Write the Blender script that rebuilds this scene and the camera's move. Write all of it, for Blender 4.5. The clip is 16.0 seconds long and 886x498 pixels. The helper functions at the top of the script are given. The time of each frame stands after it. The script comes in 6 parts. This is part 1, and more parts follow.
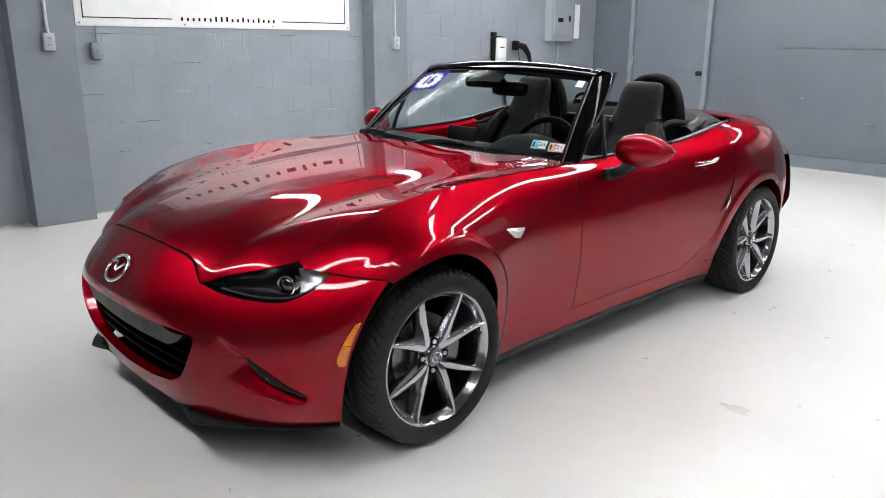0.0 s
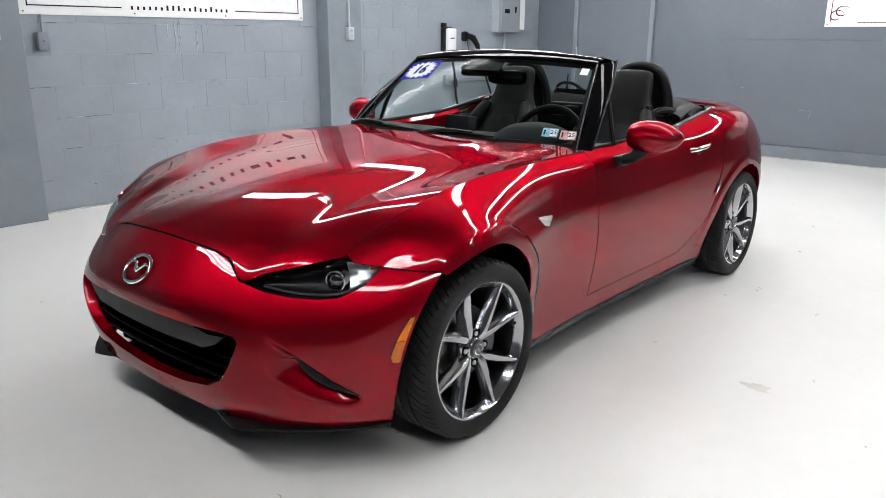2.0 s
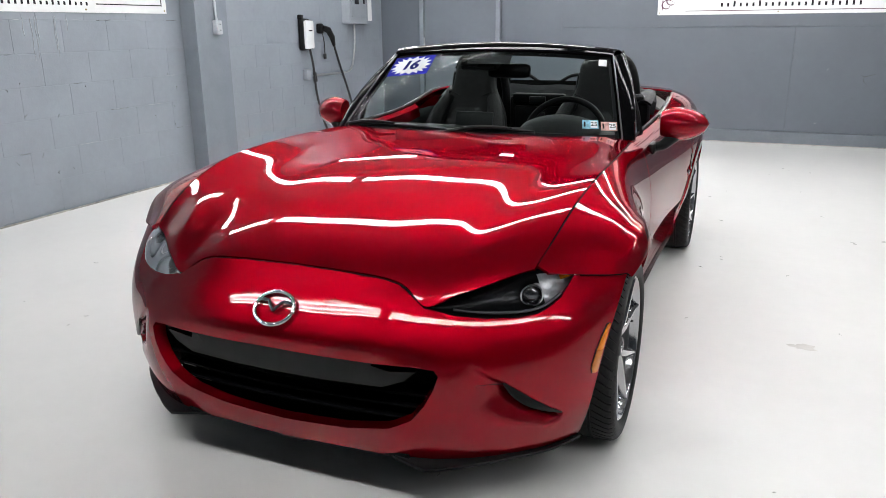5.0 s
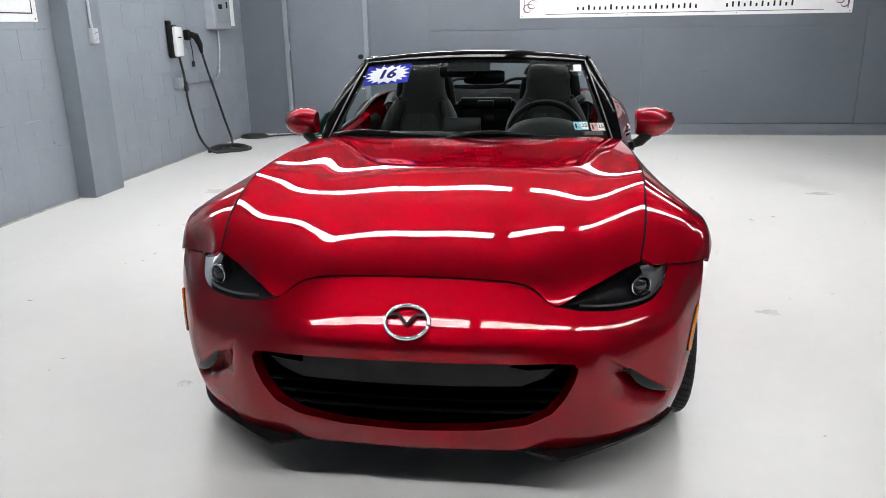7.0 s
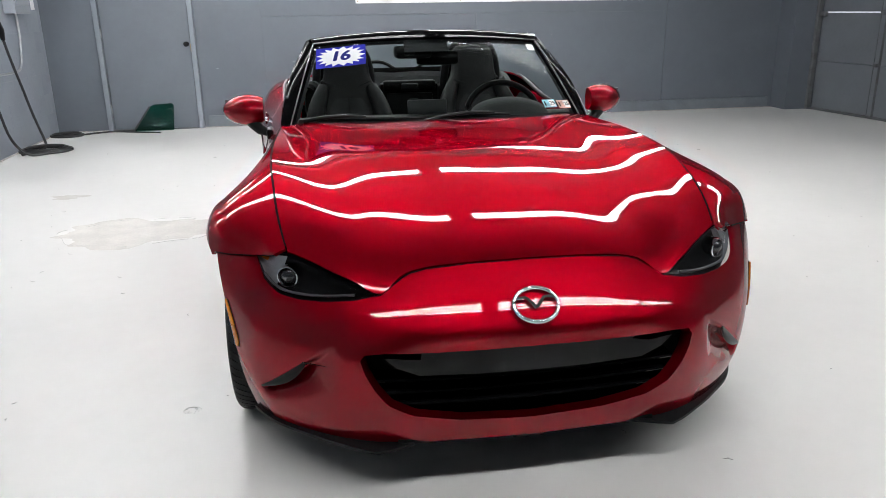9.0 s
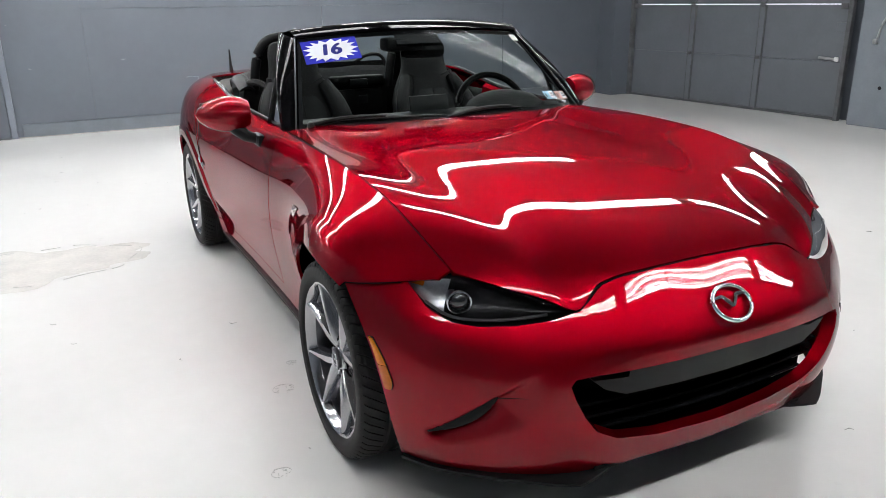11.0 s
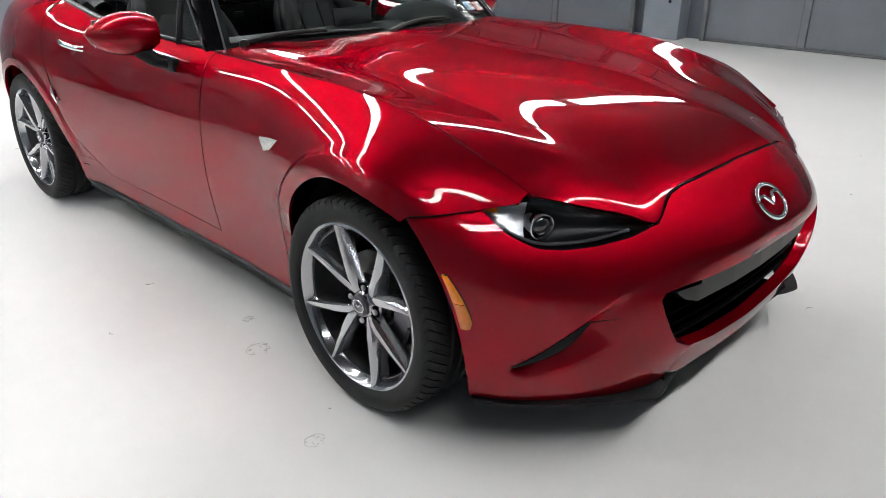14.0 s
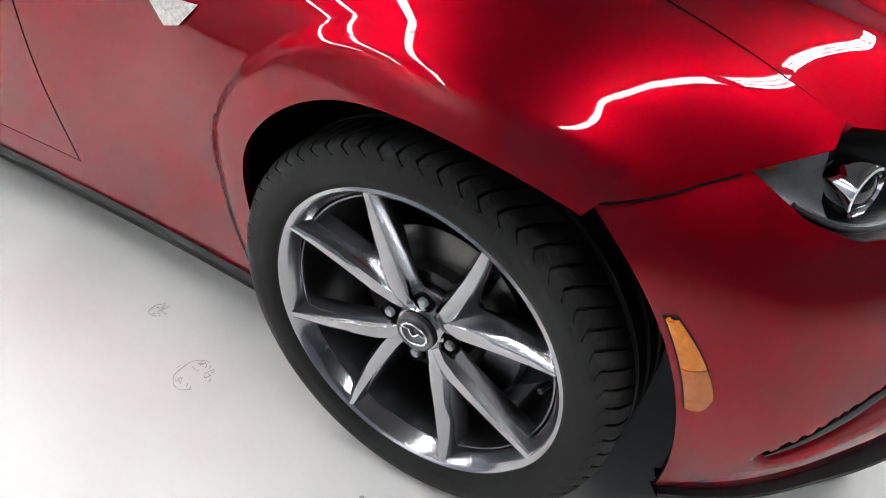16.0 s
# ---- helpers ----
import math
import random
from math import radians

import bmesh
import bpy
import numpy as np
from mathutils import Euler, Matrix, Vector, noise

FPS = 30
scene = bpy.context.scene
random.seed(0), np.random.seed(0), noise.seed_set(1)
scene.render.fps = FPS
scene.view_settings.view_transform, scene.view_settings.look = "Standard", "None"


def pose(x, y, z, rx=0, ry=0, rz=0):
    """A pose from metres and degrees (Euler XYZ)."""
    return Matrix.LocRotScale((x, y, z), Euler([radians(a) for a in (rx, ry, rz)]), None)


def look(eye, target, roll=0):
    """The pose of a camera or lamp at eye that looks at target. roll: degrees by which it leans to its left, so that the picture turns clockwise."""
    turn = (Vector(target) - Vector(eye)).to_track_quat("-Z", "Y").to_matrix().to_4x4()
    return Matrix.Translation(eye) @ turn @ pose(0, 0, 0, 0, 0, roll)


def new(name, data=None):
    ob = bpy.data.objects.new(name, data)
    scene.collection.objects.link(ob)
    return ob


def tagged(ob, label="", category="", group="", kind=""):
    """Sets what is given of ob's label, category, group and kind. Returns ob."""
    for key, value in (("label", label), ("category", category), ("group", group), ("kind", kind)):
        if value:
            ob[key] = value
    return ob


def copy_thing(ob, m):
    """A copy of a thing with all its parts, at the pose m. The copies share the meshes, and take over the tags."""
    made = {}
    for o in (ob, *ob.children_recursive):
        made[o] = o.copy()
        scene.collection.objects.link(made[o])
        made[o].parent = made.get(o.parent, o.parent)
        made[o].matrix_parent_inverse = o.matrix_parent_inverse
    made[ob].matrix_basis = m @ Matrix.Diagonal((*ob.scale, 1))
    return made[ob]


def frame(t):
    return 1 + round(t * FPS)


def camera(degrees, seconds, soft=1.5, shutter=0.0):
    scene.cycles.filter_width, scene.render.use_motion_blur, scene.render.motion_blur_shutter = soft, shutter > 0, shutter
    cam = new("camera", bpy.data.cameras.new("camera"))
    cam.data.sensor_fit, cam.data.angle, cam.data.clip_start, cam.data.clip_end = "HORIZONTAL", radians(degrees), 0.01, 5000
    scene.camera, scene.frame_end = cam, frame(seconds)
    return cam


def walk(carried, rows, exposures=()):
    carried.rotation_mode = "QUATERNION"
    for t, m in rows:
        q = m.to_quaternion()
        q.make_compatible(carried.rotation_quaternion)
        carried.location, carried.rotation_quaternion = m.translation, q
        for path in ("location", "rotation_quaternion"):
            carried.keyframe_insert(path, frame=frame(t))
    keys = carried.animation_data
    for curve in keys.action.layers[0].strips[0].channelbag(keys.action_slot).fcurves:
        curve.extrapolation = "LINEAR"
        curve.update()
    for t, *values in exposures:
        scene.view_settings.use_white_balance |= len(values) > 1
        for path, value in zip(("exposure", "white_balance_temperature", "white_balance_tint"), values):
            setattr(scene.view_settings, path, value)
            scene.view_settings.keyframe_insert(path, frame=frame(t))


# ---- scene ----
cam = camera(61.1, 16.0, soft=0.5)
PATH = [
    (0, (2.481, -1.561, 1.291), (1.088, -0.227, 0.761), 0.3),
    (0.5, (2.412, -1.664, 1.289), (1.064, -0.287, 0.753), 0.5),
    (1, (2.379, -1.707, 1.29), (1.069, -0.297, 0.748), 0.7),
    (1.5, (2.315, -1.758, 1.288), (1.037, -0.319, 0.742), 0.5),
    (2, (2.177, -1.789, 1.268), (0.938, -0.317, 0.722), 0.3),
    (2.5, (1.987, -1.883, 1.289), (0.806, -0.363, 0.747), -0.1),
    (3, (1.788, -2.074, 1.281), (0.683, -0.498, 0.739), -0.3),
    (3.5, (1.655, -2.135, 1.279), (0.64, -0.501, 0.73), -0.4),
    (4, (1.482, -2.171, 1.282), (0.557, -0.488, 0.724), -0.4),
    (6.5, (0.598, -2.473, 1.299), (0.194, -0.6, 0.725), -0.9),
    (7, (0.369, -2.545, 1.334), (0.097, -0.649, 0.759), -1.0),
    (7.5, (0.151, -2.513, 1.306), (0.03, -0.604, 0.722), -0.8),
    (8, (-0.109, -2.491, 1.314), (-0.061, -0.582, 0.719), -0.8),
    (8.5, (-0.356, -2.504, 1.324), (-0.165, -0.607, 0.722), -0.7),
    (9, (-0.535, -2.45, 1.302), (-0.226, -0.57, 0.693), -0.8),
    (9.5, (-0.779, -2.352, 1.307), (-0.359, -0.496, 0.69), -1.0),
    (12, (-1.764, -1.772, 1.283), (-0.66, -0.224, 0.664), -0.0),
    (12.5, (-1.937, -1.886, 1.3), (-0.76, -0.394, 0.679), 0.2),
    (13, (-2.106, -1.807, 1.293), (-0.904, -0.357, 0.621), 0.0),
    (13.5, (-2.032, -1.651, 1.255), (-0.761, -0.284, 0.538), 0.5),
    (14, (-1.898, -1.373, 1.228), (-0.599, -0.086, 0.418), 0.5),
    (14.5, (-1.819, -1.092, 1.189), (-0.475, 0.093, 0.3), 0.8),
    (15, (-1.718, -0.88, 1.157), (-0.351, 0.178, 0.152), 0.9),
    (15.5, (-1.541, -0.628, 1.037), (-0.177, 0.328, -0.07), 1.5),
    (16, (-1.435, -0.414, 1.01), (-0.08, 0.413, -0.207), 2.4),
]
walk(cam, [(t, look(eye, target, roll)) for t, eye, target, roll in PATH], [(0, 0.12), (4, 0.08), (6.5, 0.05), (9.5, 0.08), (12, 0.16), (14, 0.22), (15, 0.34), (16, 0.50)])

# ---------------------------------------------------------------- light
world = bpy.data.worlds.new("room_air")
world.use_nodes = True
scene.world = world
world.node_tree.nodes["Background"].inputs[0].default_value = (0.75, 0.85, 1.0, 1)
world.node_tree.nodes["Background"].inputs[1].default_value = 0.02
scene.view_settings.exposure = 0.0
TUBE_GLOW = 68.0          # brightness of the fluorescent tubes
CEILING = 2.66           # height of the ceiling
LIGHT_ROWS = (-1.7, 1.58, 3.29, 5.0)
LIGHT_COLUMNS = (-0.97, 1.53, 4.03)


# ---------------------------------------------------------------- materials
def mat(name, colour, rough=0.5, metal=0.0, coat=0.0, var=0.0, scale=8.0, bump=0.0, bscale=60.0, spec=0.5, alpha=1.0,
        coat_rough=0.03, stain=None, detail=6.0, rvar=0.0):
    """A principled material with colour variation at two scales and a fine relief."""
    m = bpy.data.materials.new(name)
    m.use_nodes = True
    nt = m.node_tree
    b = nt.nodes["Principled BSDF"]
    b.inputs["Base Color"].default_value = (*colour, 1)
    b.inputs["Roughness"].default_value = rough
    b.inputs["Metallic"].default_value = metal
    b.inputs["Coat Weight"].default_value = coat
    b.inputs["Coat Roughness"].default_value = coat_rough
    b.inputs["Specular IOR Level"].default_value = spec
    link = nt.links.new
    geo = nt.nodes.new("ShaderNodeNewGeometry")
    if var or stain or rvar:
        n1 = nt.nodes.new("ShaderNodeTexNoise")
        n1.inputs["Scale"].default_value, n1.inputs["Detail"].default_value = scale, detail
        n2 = nt.nodes.new("ShaderNodeTexNoise")
        n2.inputs["Scale"].default_value, n2.inputs["Detail"].default_value = scale * 9, 4
        link(geo.outputs["Position"], n1.inputs["Vector"])
        link(geo.outputs["Position"], n2.inputs["Vector"])
        mx = nt.nodes.new("ShaderNodeMath")
        mx.operation = "MULTIPLY_ADD"
        link(n2.outputs["Fac"], mx.inputs[0])
        mx.inputs[1].default_value = 0.4
        link(n1.outputs["Fac"], mx.inputs[2])
        ramp = nt.nodes.new("ShaderNodeValToRGB")
        lo, hi = 1 - var, 1 + var
        ramp.color_ramp.elements[0].position, ramp.color_ramp.elements[1].position = 0.45, 0.95
        ramp.color_ramp.elements[0].color = (*[c * lo for c in colour], 1)
        ramp.color_ramp.elements[1].color = (*[min(1, c * hi) for c in colour], 1)
        link(mx.outputs[0], ramp.inputs[0])
        link(ramp.outputs[0], b.inputs["Base Color"])
        if stain:
            n3 = nt.nodes.new("ShaderNodeTexNoise")
            n3.inputs["Scale"].default_value, n3.inputs["Detail"].default_value = stain[0], 8
            n3.inputs["Roughness"].default_value = 0.7
            link(geo.outputs["Position"], n3.inputs["Vector"])
            r3 = nt.nodes.new("ShaderNodeValToRGB")
            r3.color_ramp.elements[0].position, r3.color_ramp.elements[1].position = stain[1], stain[2]
            mixc = nt.nodes.new("ShaderNodeMixRGB")
            link(n3.outputs["Fac"], r3.inputs[0])
            link(r3.outputs[0], mixc.inputs[0])
            link(ramp.outputs[0], mixc.inputs[1])
            mixc.inputs[2].default_value = (*stain[3], 1)
            link(mixc.outputs[0], b.inputs["Base Color"])
        if rvar:
            mr = nt.nodes.new("ShaderNodeMapRange")
            mr.inputs[3].default_value, mr.inputs[4].default_value = rough - rvar, rough + rvar
            link(n1.outputs["Fac"], mr.inputs[0])
            link(mr.outputs[0], b.inputs["Roughness"])
    if bump:
        nb = nt.nodes.new("ShaderNodeTexNoise")
        nb.inputs["Scale"].default_value, nb.inputs["Detail"].default_value = bscale, 3
        link(geo.outputs["Position"], nb.inputs["Vector"])
        bp = nt.nodes.new("ShaderNodeBump")
        bp.inputs["Strength"].default_value, bp.inputs["Distance"].default_value = bump, 0.002
        link(nb.outputs["Fac"], bp.inputs["Height"])
        link(bp.outputs[0], b.inputs["Normal"])
    return m


def piece_variation(m, amount):
    """Lets pieces that share a material differ a little in tone, one by one."""
    nt = m.node_tree
    b = nt.nodes["Principled BSDF"]
    info = nt.nodes.new("ShaderNodeObjectInfo")
    mr = nt.nodes.new("ShaderNodeMapRange")
    mr.inputs[3].default_value, mr.inputs[4].default_value = 1 - amount, 1 + amount
    nt.links.new(info.outputs["Random"], mr.inputs[0])
    mul = nt.nodes.new("ShaderNodeMixRGB")
    mul.blend_type = "MULTIPLY"
    mul.inputs[0].default_value = 1
    src = b.inputs["Base Color"].links
    if src:
        nt.links.new(src[0].from_socket, mul.inputs[1])
    else:
        mul.inputs[1].default_value = b.inputs["Base Color"].default_value
    nt.links.new(mr.outputs[0], mul.inputs[2])
    nt.links.new(mul.outputs[0], b.inputs["Base Color"])
    return m


def glow(name, colour, strength):
    m = bpy.data.materials.new(name)
    m.use_nodes = True
    b = m.node_tree.nodes["Principled BSDF"]
    b.inputs["Base Color"].default_value = (*colour, 1)
    b.inputs["Emission Color"].default_value = (*colour, 1)
    b.inputs["Emission Strength"].default_value = strength
    return m


def glass(name, colour=(1, 1, 1), rough=0.0, ior=1.45, clear=0.0):
    """Thin glass: a clear pane that mirrors by its gloss."""
    m = bpy.data.materials.new(name)
    m.use_nodes = True
    nt = m.node_tree
    out = nt.nodes["Material Output"]
    tr = nt.nodes.new("ShaderNodeBsdfTransparent")
    tr.inputs[0].default_value = (*colour, 1)
    gl = nt.nodes.new("ShaderNodeBsdfGlossy")
    gl.inputs["Roughness"].default_value = rough
    fr = nt.nodes.new("ShaderNodeFresnel")
    fr.inputs[0].default_value = ior
    mx = nt.nodes.new("ShaderNodeMixShader")
    nt.links.new(fr.outputs[0], mx.inputs[0])
    nt.links.new(tr.outputs[0], mx.inputs[1])
    nt.links.new(gl.outputs[0], mx.inputs[2])
    nt.links.new(mx.outputs[0], out.inputs[0])
    return m


def metallic_paint(name, flake, under, share, coat_ior):
    """Deep metallic paint: tinted flakes over a solid undercoat, beneath a clear gloss coat, with faint ripples in the coat."""
    m = bpy.data.materials.new(name)
    m.use_nodes = True
    nt = m.node_tree
    nt.nodes.remove(nt.nodes["Principled BSDF"])
    out = nt.nodes["Material Output"]
    link = nt.links.new
    geo = nt.nodes.new("ShaderNodeNewGeometry")
    fine = nt.nodes.new("ShaderNodeTexNoise")
    fine.inputs["Scale"].default_value, fine.inputs["Detail"].default_value = 900, 2
    link(geo.outputs["Position"], fine.inputs["Vector"])
    ramp = nt.nodes.new("ShaderNodeValToRGB")
    ramp.color_ramp.elements[0].position, ramp.color_ramp.elements[1].position = 0.3, 0.7
    ramp.color_ramp.elements[0].color = (*[c * 0.93 for c in flake], 1)
    ramp.color_ramp.elements[1].color = (*[c * 1.07 for c in flake], 1)
    link(fine.outputs["Fac"], ramp.inputs[0])
    flakes = nt.nodes.new("ShaderNodeBsdfGlossy")
    flakes.inputs["Roughness"].default_value = 0.43
    link(ramp.outputs[0], flakes.inputs["Color"])
    base = nt.nodes.new("ShaderNodeBsdfDiffuse")
    base.inputs["Color"].default_value = (*under, 1)
    body = nt.nodes.new("ShaderNodeMixShader")
    body.inputs[0].default_value = share
    link(base.outputs[0], body.inputs[1])
    link(flakes.outputs[0], body.inputs[2])
    ripple = nt.nodes.new("ShaderNodeTexNoise")
    ripple.inputs["Scale"].default_value, ripple.inputs["Detail"].default_value = 260, 1
    link(geo.outputs["Position"], ripple.inputs["Vector"])
    bump = nt.nodes.new("ShaderNodeBump")
    bump.inputs["Strength"].default_value, bump.inputs["Distance"].default_value = 0.003, 0.0005
    link(ripple.outputs["Fac"], bump.inputs["Height"])
    coat = nt.nodes.new("ShaderNodeBsdfGlossy")
    coat.inputs["Roughness"].default_value = 0.012
    link(bump.outputs[0], coat.inputs["Normal"])
    fr = nt.nodes.new("ShaderNodeFresnel")
    fr.inputs[0].default_value = coat_ior
    mx = nt.nodes.new("ShaderNodeMixShader")
    link(fr.outputs[0], mx.inputs[0])
    link(body.outputs[0], mx.inputs[1])
    link(coat.outputs[0], mx.inputs[2])
    link(mx.outputs[0], out.inputs[0])
    return m


M_PAINT = metallic_paint("red_metallic_paint", (0.27, 0.0001, 0.0065), (0.022, 0.0002, 0.0012), 0.80, 1.40)
M_GLOSSBLACK = mat("gloss_black_paint", (0.003, 0.003, 0.0035), 0.3, 0.0, coat=1.0, spec=0.0)
M_GLOSSBLACK.node_tree.nodes["Principled BSDF"].inputs["Coat IOR"].default_value = 1.16
M_PLASTIC = mat("black_plastic", (0.005, 0.005, 0.0055), 0.45, spec=0.16, var=0.2, scale=30, bump=0.15, bscale=900)
M_BEAM = mat("satin_dark_grey_plastic", (0.009, 0.0092, 0.0096), 0.4, spec=0.2, var=0.1, scale=20)
M_DARK = mat("black_underside", (0.004, 0.004, 0.004), 0.9, var=0.3, scale=14, spec=0.1)
M_RUBBER = mat("tyre_rubber", (0.012, 0.0118, 0.0118), 0.6, spec=0.18, var=0.25, scale=22, bump=0.2, bscale=300)
M_RIM = mat("bright_grey_alloy", (0.43, 0.43, 0.445), 0.16, 1.0, coat=0.3, var=0.015, scale=20)
M_BARREL = mat("alloy_barrel", (0.16, 0.16, 0.17), 0.28, 1.0, var=0.1, scale=20)
M_DISC = mat("brake_disc_steel", (0.16, 0.155, 0.15), 0.35, 1.0, var=0.15, scale=60)
M_CHROME = mat("chrome", (0.75, 0.75, 0.77), 0.06, 1.0)
M_LEATHER = mat("black_leather", (0.0034, 0.0034, 0.0037), 0.5, spec=0.12, var=0.2, scale=20, bump=0.35, bscale=500)
M_CLOTH = mat("charcoal_seat_fabric", (0.010, 0.0105, 0.011), 0.7, spec=0.15, var=0.2, scale=40, bump=0.4, bscale=900)
M_FABRIC = mat("black_soft_top_fabric", (0.008, 0.008, 0.009), 0.9, var=0.3, scale=40, bump=0.5, bscale=1500)
M_DASH = mat("black_dashboard_vinyl", (0.004, 0.0043, 0.0043), 0.5, spec=0.1, var=0.2, scale=25, bump=0.3, bscale=800)
M_GREYTRIM = mat("silver_grey_trim", (0.10, 0.10, 0.105), 0.35, 0.6)
M_SCREEN = mat("dark_display_glass", (0.010, 0.011, 0.012), 0.4, spec=0.2)
M_GLASS = glass("clear_glass", (0.62, 0.68, 0.665), 0.0, 1.11)
M_LENS = glass("headlight_lens", (0.95, 0.96, 0.97), 0.0, 1.13)
M_PROJECTOR = mat("projector_glass", (0.006, 0.0065, 0.008), 0.06, spec=0.9, coat=1.0)
M_LAMPBLACK = mat("lamp_black", (0.0025, 0.0025, 0.003), 0.3, spec=0.12)
M_AMBER = mat("amber_lens", (0.66, 0.17, 0.002), 0.25, coat=0.4, var=0.15, scale=120, bump=0.6, bscale=500)
M_AMBERDIM = mat("smoked_amber_lens", (0.46, 0.105, 0.002), 0.25, coat=0.4, var=0.15, scale=120)
M_CLEARLENS = mat("clear_repeater_lens", (0.55, 0.51, 0.48), 0.2, 0.3, coat=1.0, var=0.3, scale=160)
M_REFLECTOR = mat("lamp_reflector", (0.34, 0.34, 0.35), 0.28, 1.0, var=0.1, scale=140)
M_MIRROR = mat("mirror_silver", (0.85, 0.86, 0.86), 0.02, 1.0)
M_BLUE = mat("blue_vinyl", (0.018, 0.020, 0.33), 0.7, spec=0.1, var=0.05, scale=40)
M_WHITE = mat("white_vinyl", (0.80, 0.80, 0.80), 0.4, var=0.03, scale=20)
M_NAVY = mat("navy_print", (0.012, 0.014, 0.15), 0.7, spec=0.1)
M_STICKBLUE = mat("pale_blue_sticker", (0.22, 0.48, 0.62), 0.4, var=0.5, scale=70)
M_STICKRED = mat("pale_red_sticker", (0.55, 0.30, 0.26), 0.4, var=0.5, scale=70)
M_INK = mat("black_print", (0.012, 0.012, 0.014), 0.6, spec=0.1)
M_PLUM = mat("plum_print", (0.10, 0.02, 0.05), 0.5)

M_FLOOR = mat("white_painted_concrete", (0.80, 0.785, 0.762), 0.32, var=0.035, scale=1.3, bump=0.12, bscale=55, rvar=0.1,
              stain=(3.2, 0.66, 0.86, (0.62, 0.60, 0.56)))
M_FLOORWEAR = mat("worn_bare_concrete", (0.66, 0.635, 0.60), 0.6, var=0.16, scale=6, bump=0.3, bscale=40)
M_FLOORMARK = mat("dirty_floor_mark", (0.48, 0.47, 0.45), 0.5, var=0.3, scale=60)
# Lighter than the end wall's identical paint, to stand in for stronger light.
M_BLOCK = piece_variation(mat("grey_painted_block", (0.245, 0.27, 0.305), 0.42, var=0.09, scale=2.2, bump=0.45, bscale=70,
              stain=(5.0, 0.72, 0.80, (0.30, 0.31, 0.33))), 0.015)
M_MORTAR = mat("grey_painted_mortar", (0.240, 0.265, 0.300), 0.5, var=0.1, scale=5, bump=0.5, bscale=90)
# Same grey paint as the blocks, darkened to stand in for weaker light.
M_WALL_DIM = mat("grey_painted_wall_dimmed", (0.102, 0.115, 0.135), 0.38, var=0.07, scale=1.7, bump=0.25, bscale=50,
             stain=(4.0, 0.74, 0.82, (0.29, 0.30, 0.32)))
M_TRIM = mat("grey_painted_trim", (0.18, 0.20, 0.23), 0.4, var=0.08, scale=6, bump=0.2, bscale=80)
M_DOOR = mat("grey_painted_door", (0.116, 0.130, 0.151), 0.4, var=0.06, scale=2.5, bump=0.15, bscale=60)
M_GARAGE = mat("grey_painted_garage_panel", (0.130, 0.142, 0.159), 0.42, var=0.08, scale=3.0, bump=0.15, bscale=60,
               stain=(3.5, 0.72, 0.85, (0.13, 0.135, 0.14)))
M_SOOT = mat("dark_scuffed_paint", (0.10, 0.105, 0.11), 0.6, var=0.3, scale=9)
M_BASE = mat("dark_grey_base_strip", (0.13, 0.145, 0.165), 0.5, var=0.12, scale=6)
M_GRIME = mat("dusty_joint", (0.42, 0.40, 0.36), 0.8, var=0.4, scale=18)
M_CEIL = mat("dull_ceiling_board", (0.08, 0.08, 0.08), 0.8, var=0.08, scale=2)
M_STEEL = mat("galvanised_steel", (0.42, 0.43, 0.44), 0.4, 0.8, var=0.15, scale=25)
M_GREYBOX = mat("grey_enamel_box", (0.27, 0.29, 0.32), 0.35, var=0.06, scale=10)
M_OUTLET = mat("light_grey_outlet", (0.44, 0.46, 0.49), 0.35, var=0.08, scale=30)
M_WHITEPLASTIC = mat("white_gloss_plastic", (0.80, 0.80, 0.80), 0.2, coat=0.5)
M_CABLE = mat("black_cable_rubber", (0.012, 0.012, 0.013), 0.5, var=0.2, scale=40)
M_BRASS = mat("dull_brass", (0.30, 0.22, 0.10), 0.35, 1.0)
M_GREENGLASS = glass("green_tinted_glass", (0.30, 0.50, 0.44), 0.0, 1.15)
M_TUBE = glow("fluorescent_tube", (0.97, 0.985, 1.0), TUBE_GLOW)
M_FIXTURE = mat("white_enamel_fixture", (0.75, 0.75, 0.74), 0.4)
M_DAY = glow("daylight_gap", (0.9, 0.95, 1.0), 1.2)


# ---------------------------------------------------------------- helpers for meshes
def part(name, bm, material, parent=None, label="", smooth=True, at=None):
    """Links a bmesh as one mesh object, under a thing or a part."""
    bm.normal_update()
    me = bpy.data.meshes.new(name)
    bm.to_mesh(me)
    bm.free()
    me.materials.append(material)
    if smooth:
        me.polygons.foreach_set("use_smooth", [True] * len(me.polygons))
        me.set_sharp_from_angle(angle=radians(38))
    ob = new(name, me)
    if at is not None:
        ob.matrix_basis = at
    if parent is not None:
        ob.parent = parent
    if label:
        ob["label"] = label
    return ob


def thing(name, label, category, group="", m=None):
    ob = new(name)
    ob.empty_display_size = 0.1
    if m is not None:
        ob.matrix_basis = m
    return tagged(ob, label, category, group)


def solo(name, bm, material, label, category, group="", kind="", smooth=True, at=None):
    return tagged(part(name, bm, material, None, "", smooth, at), label, category, group, kind)


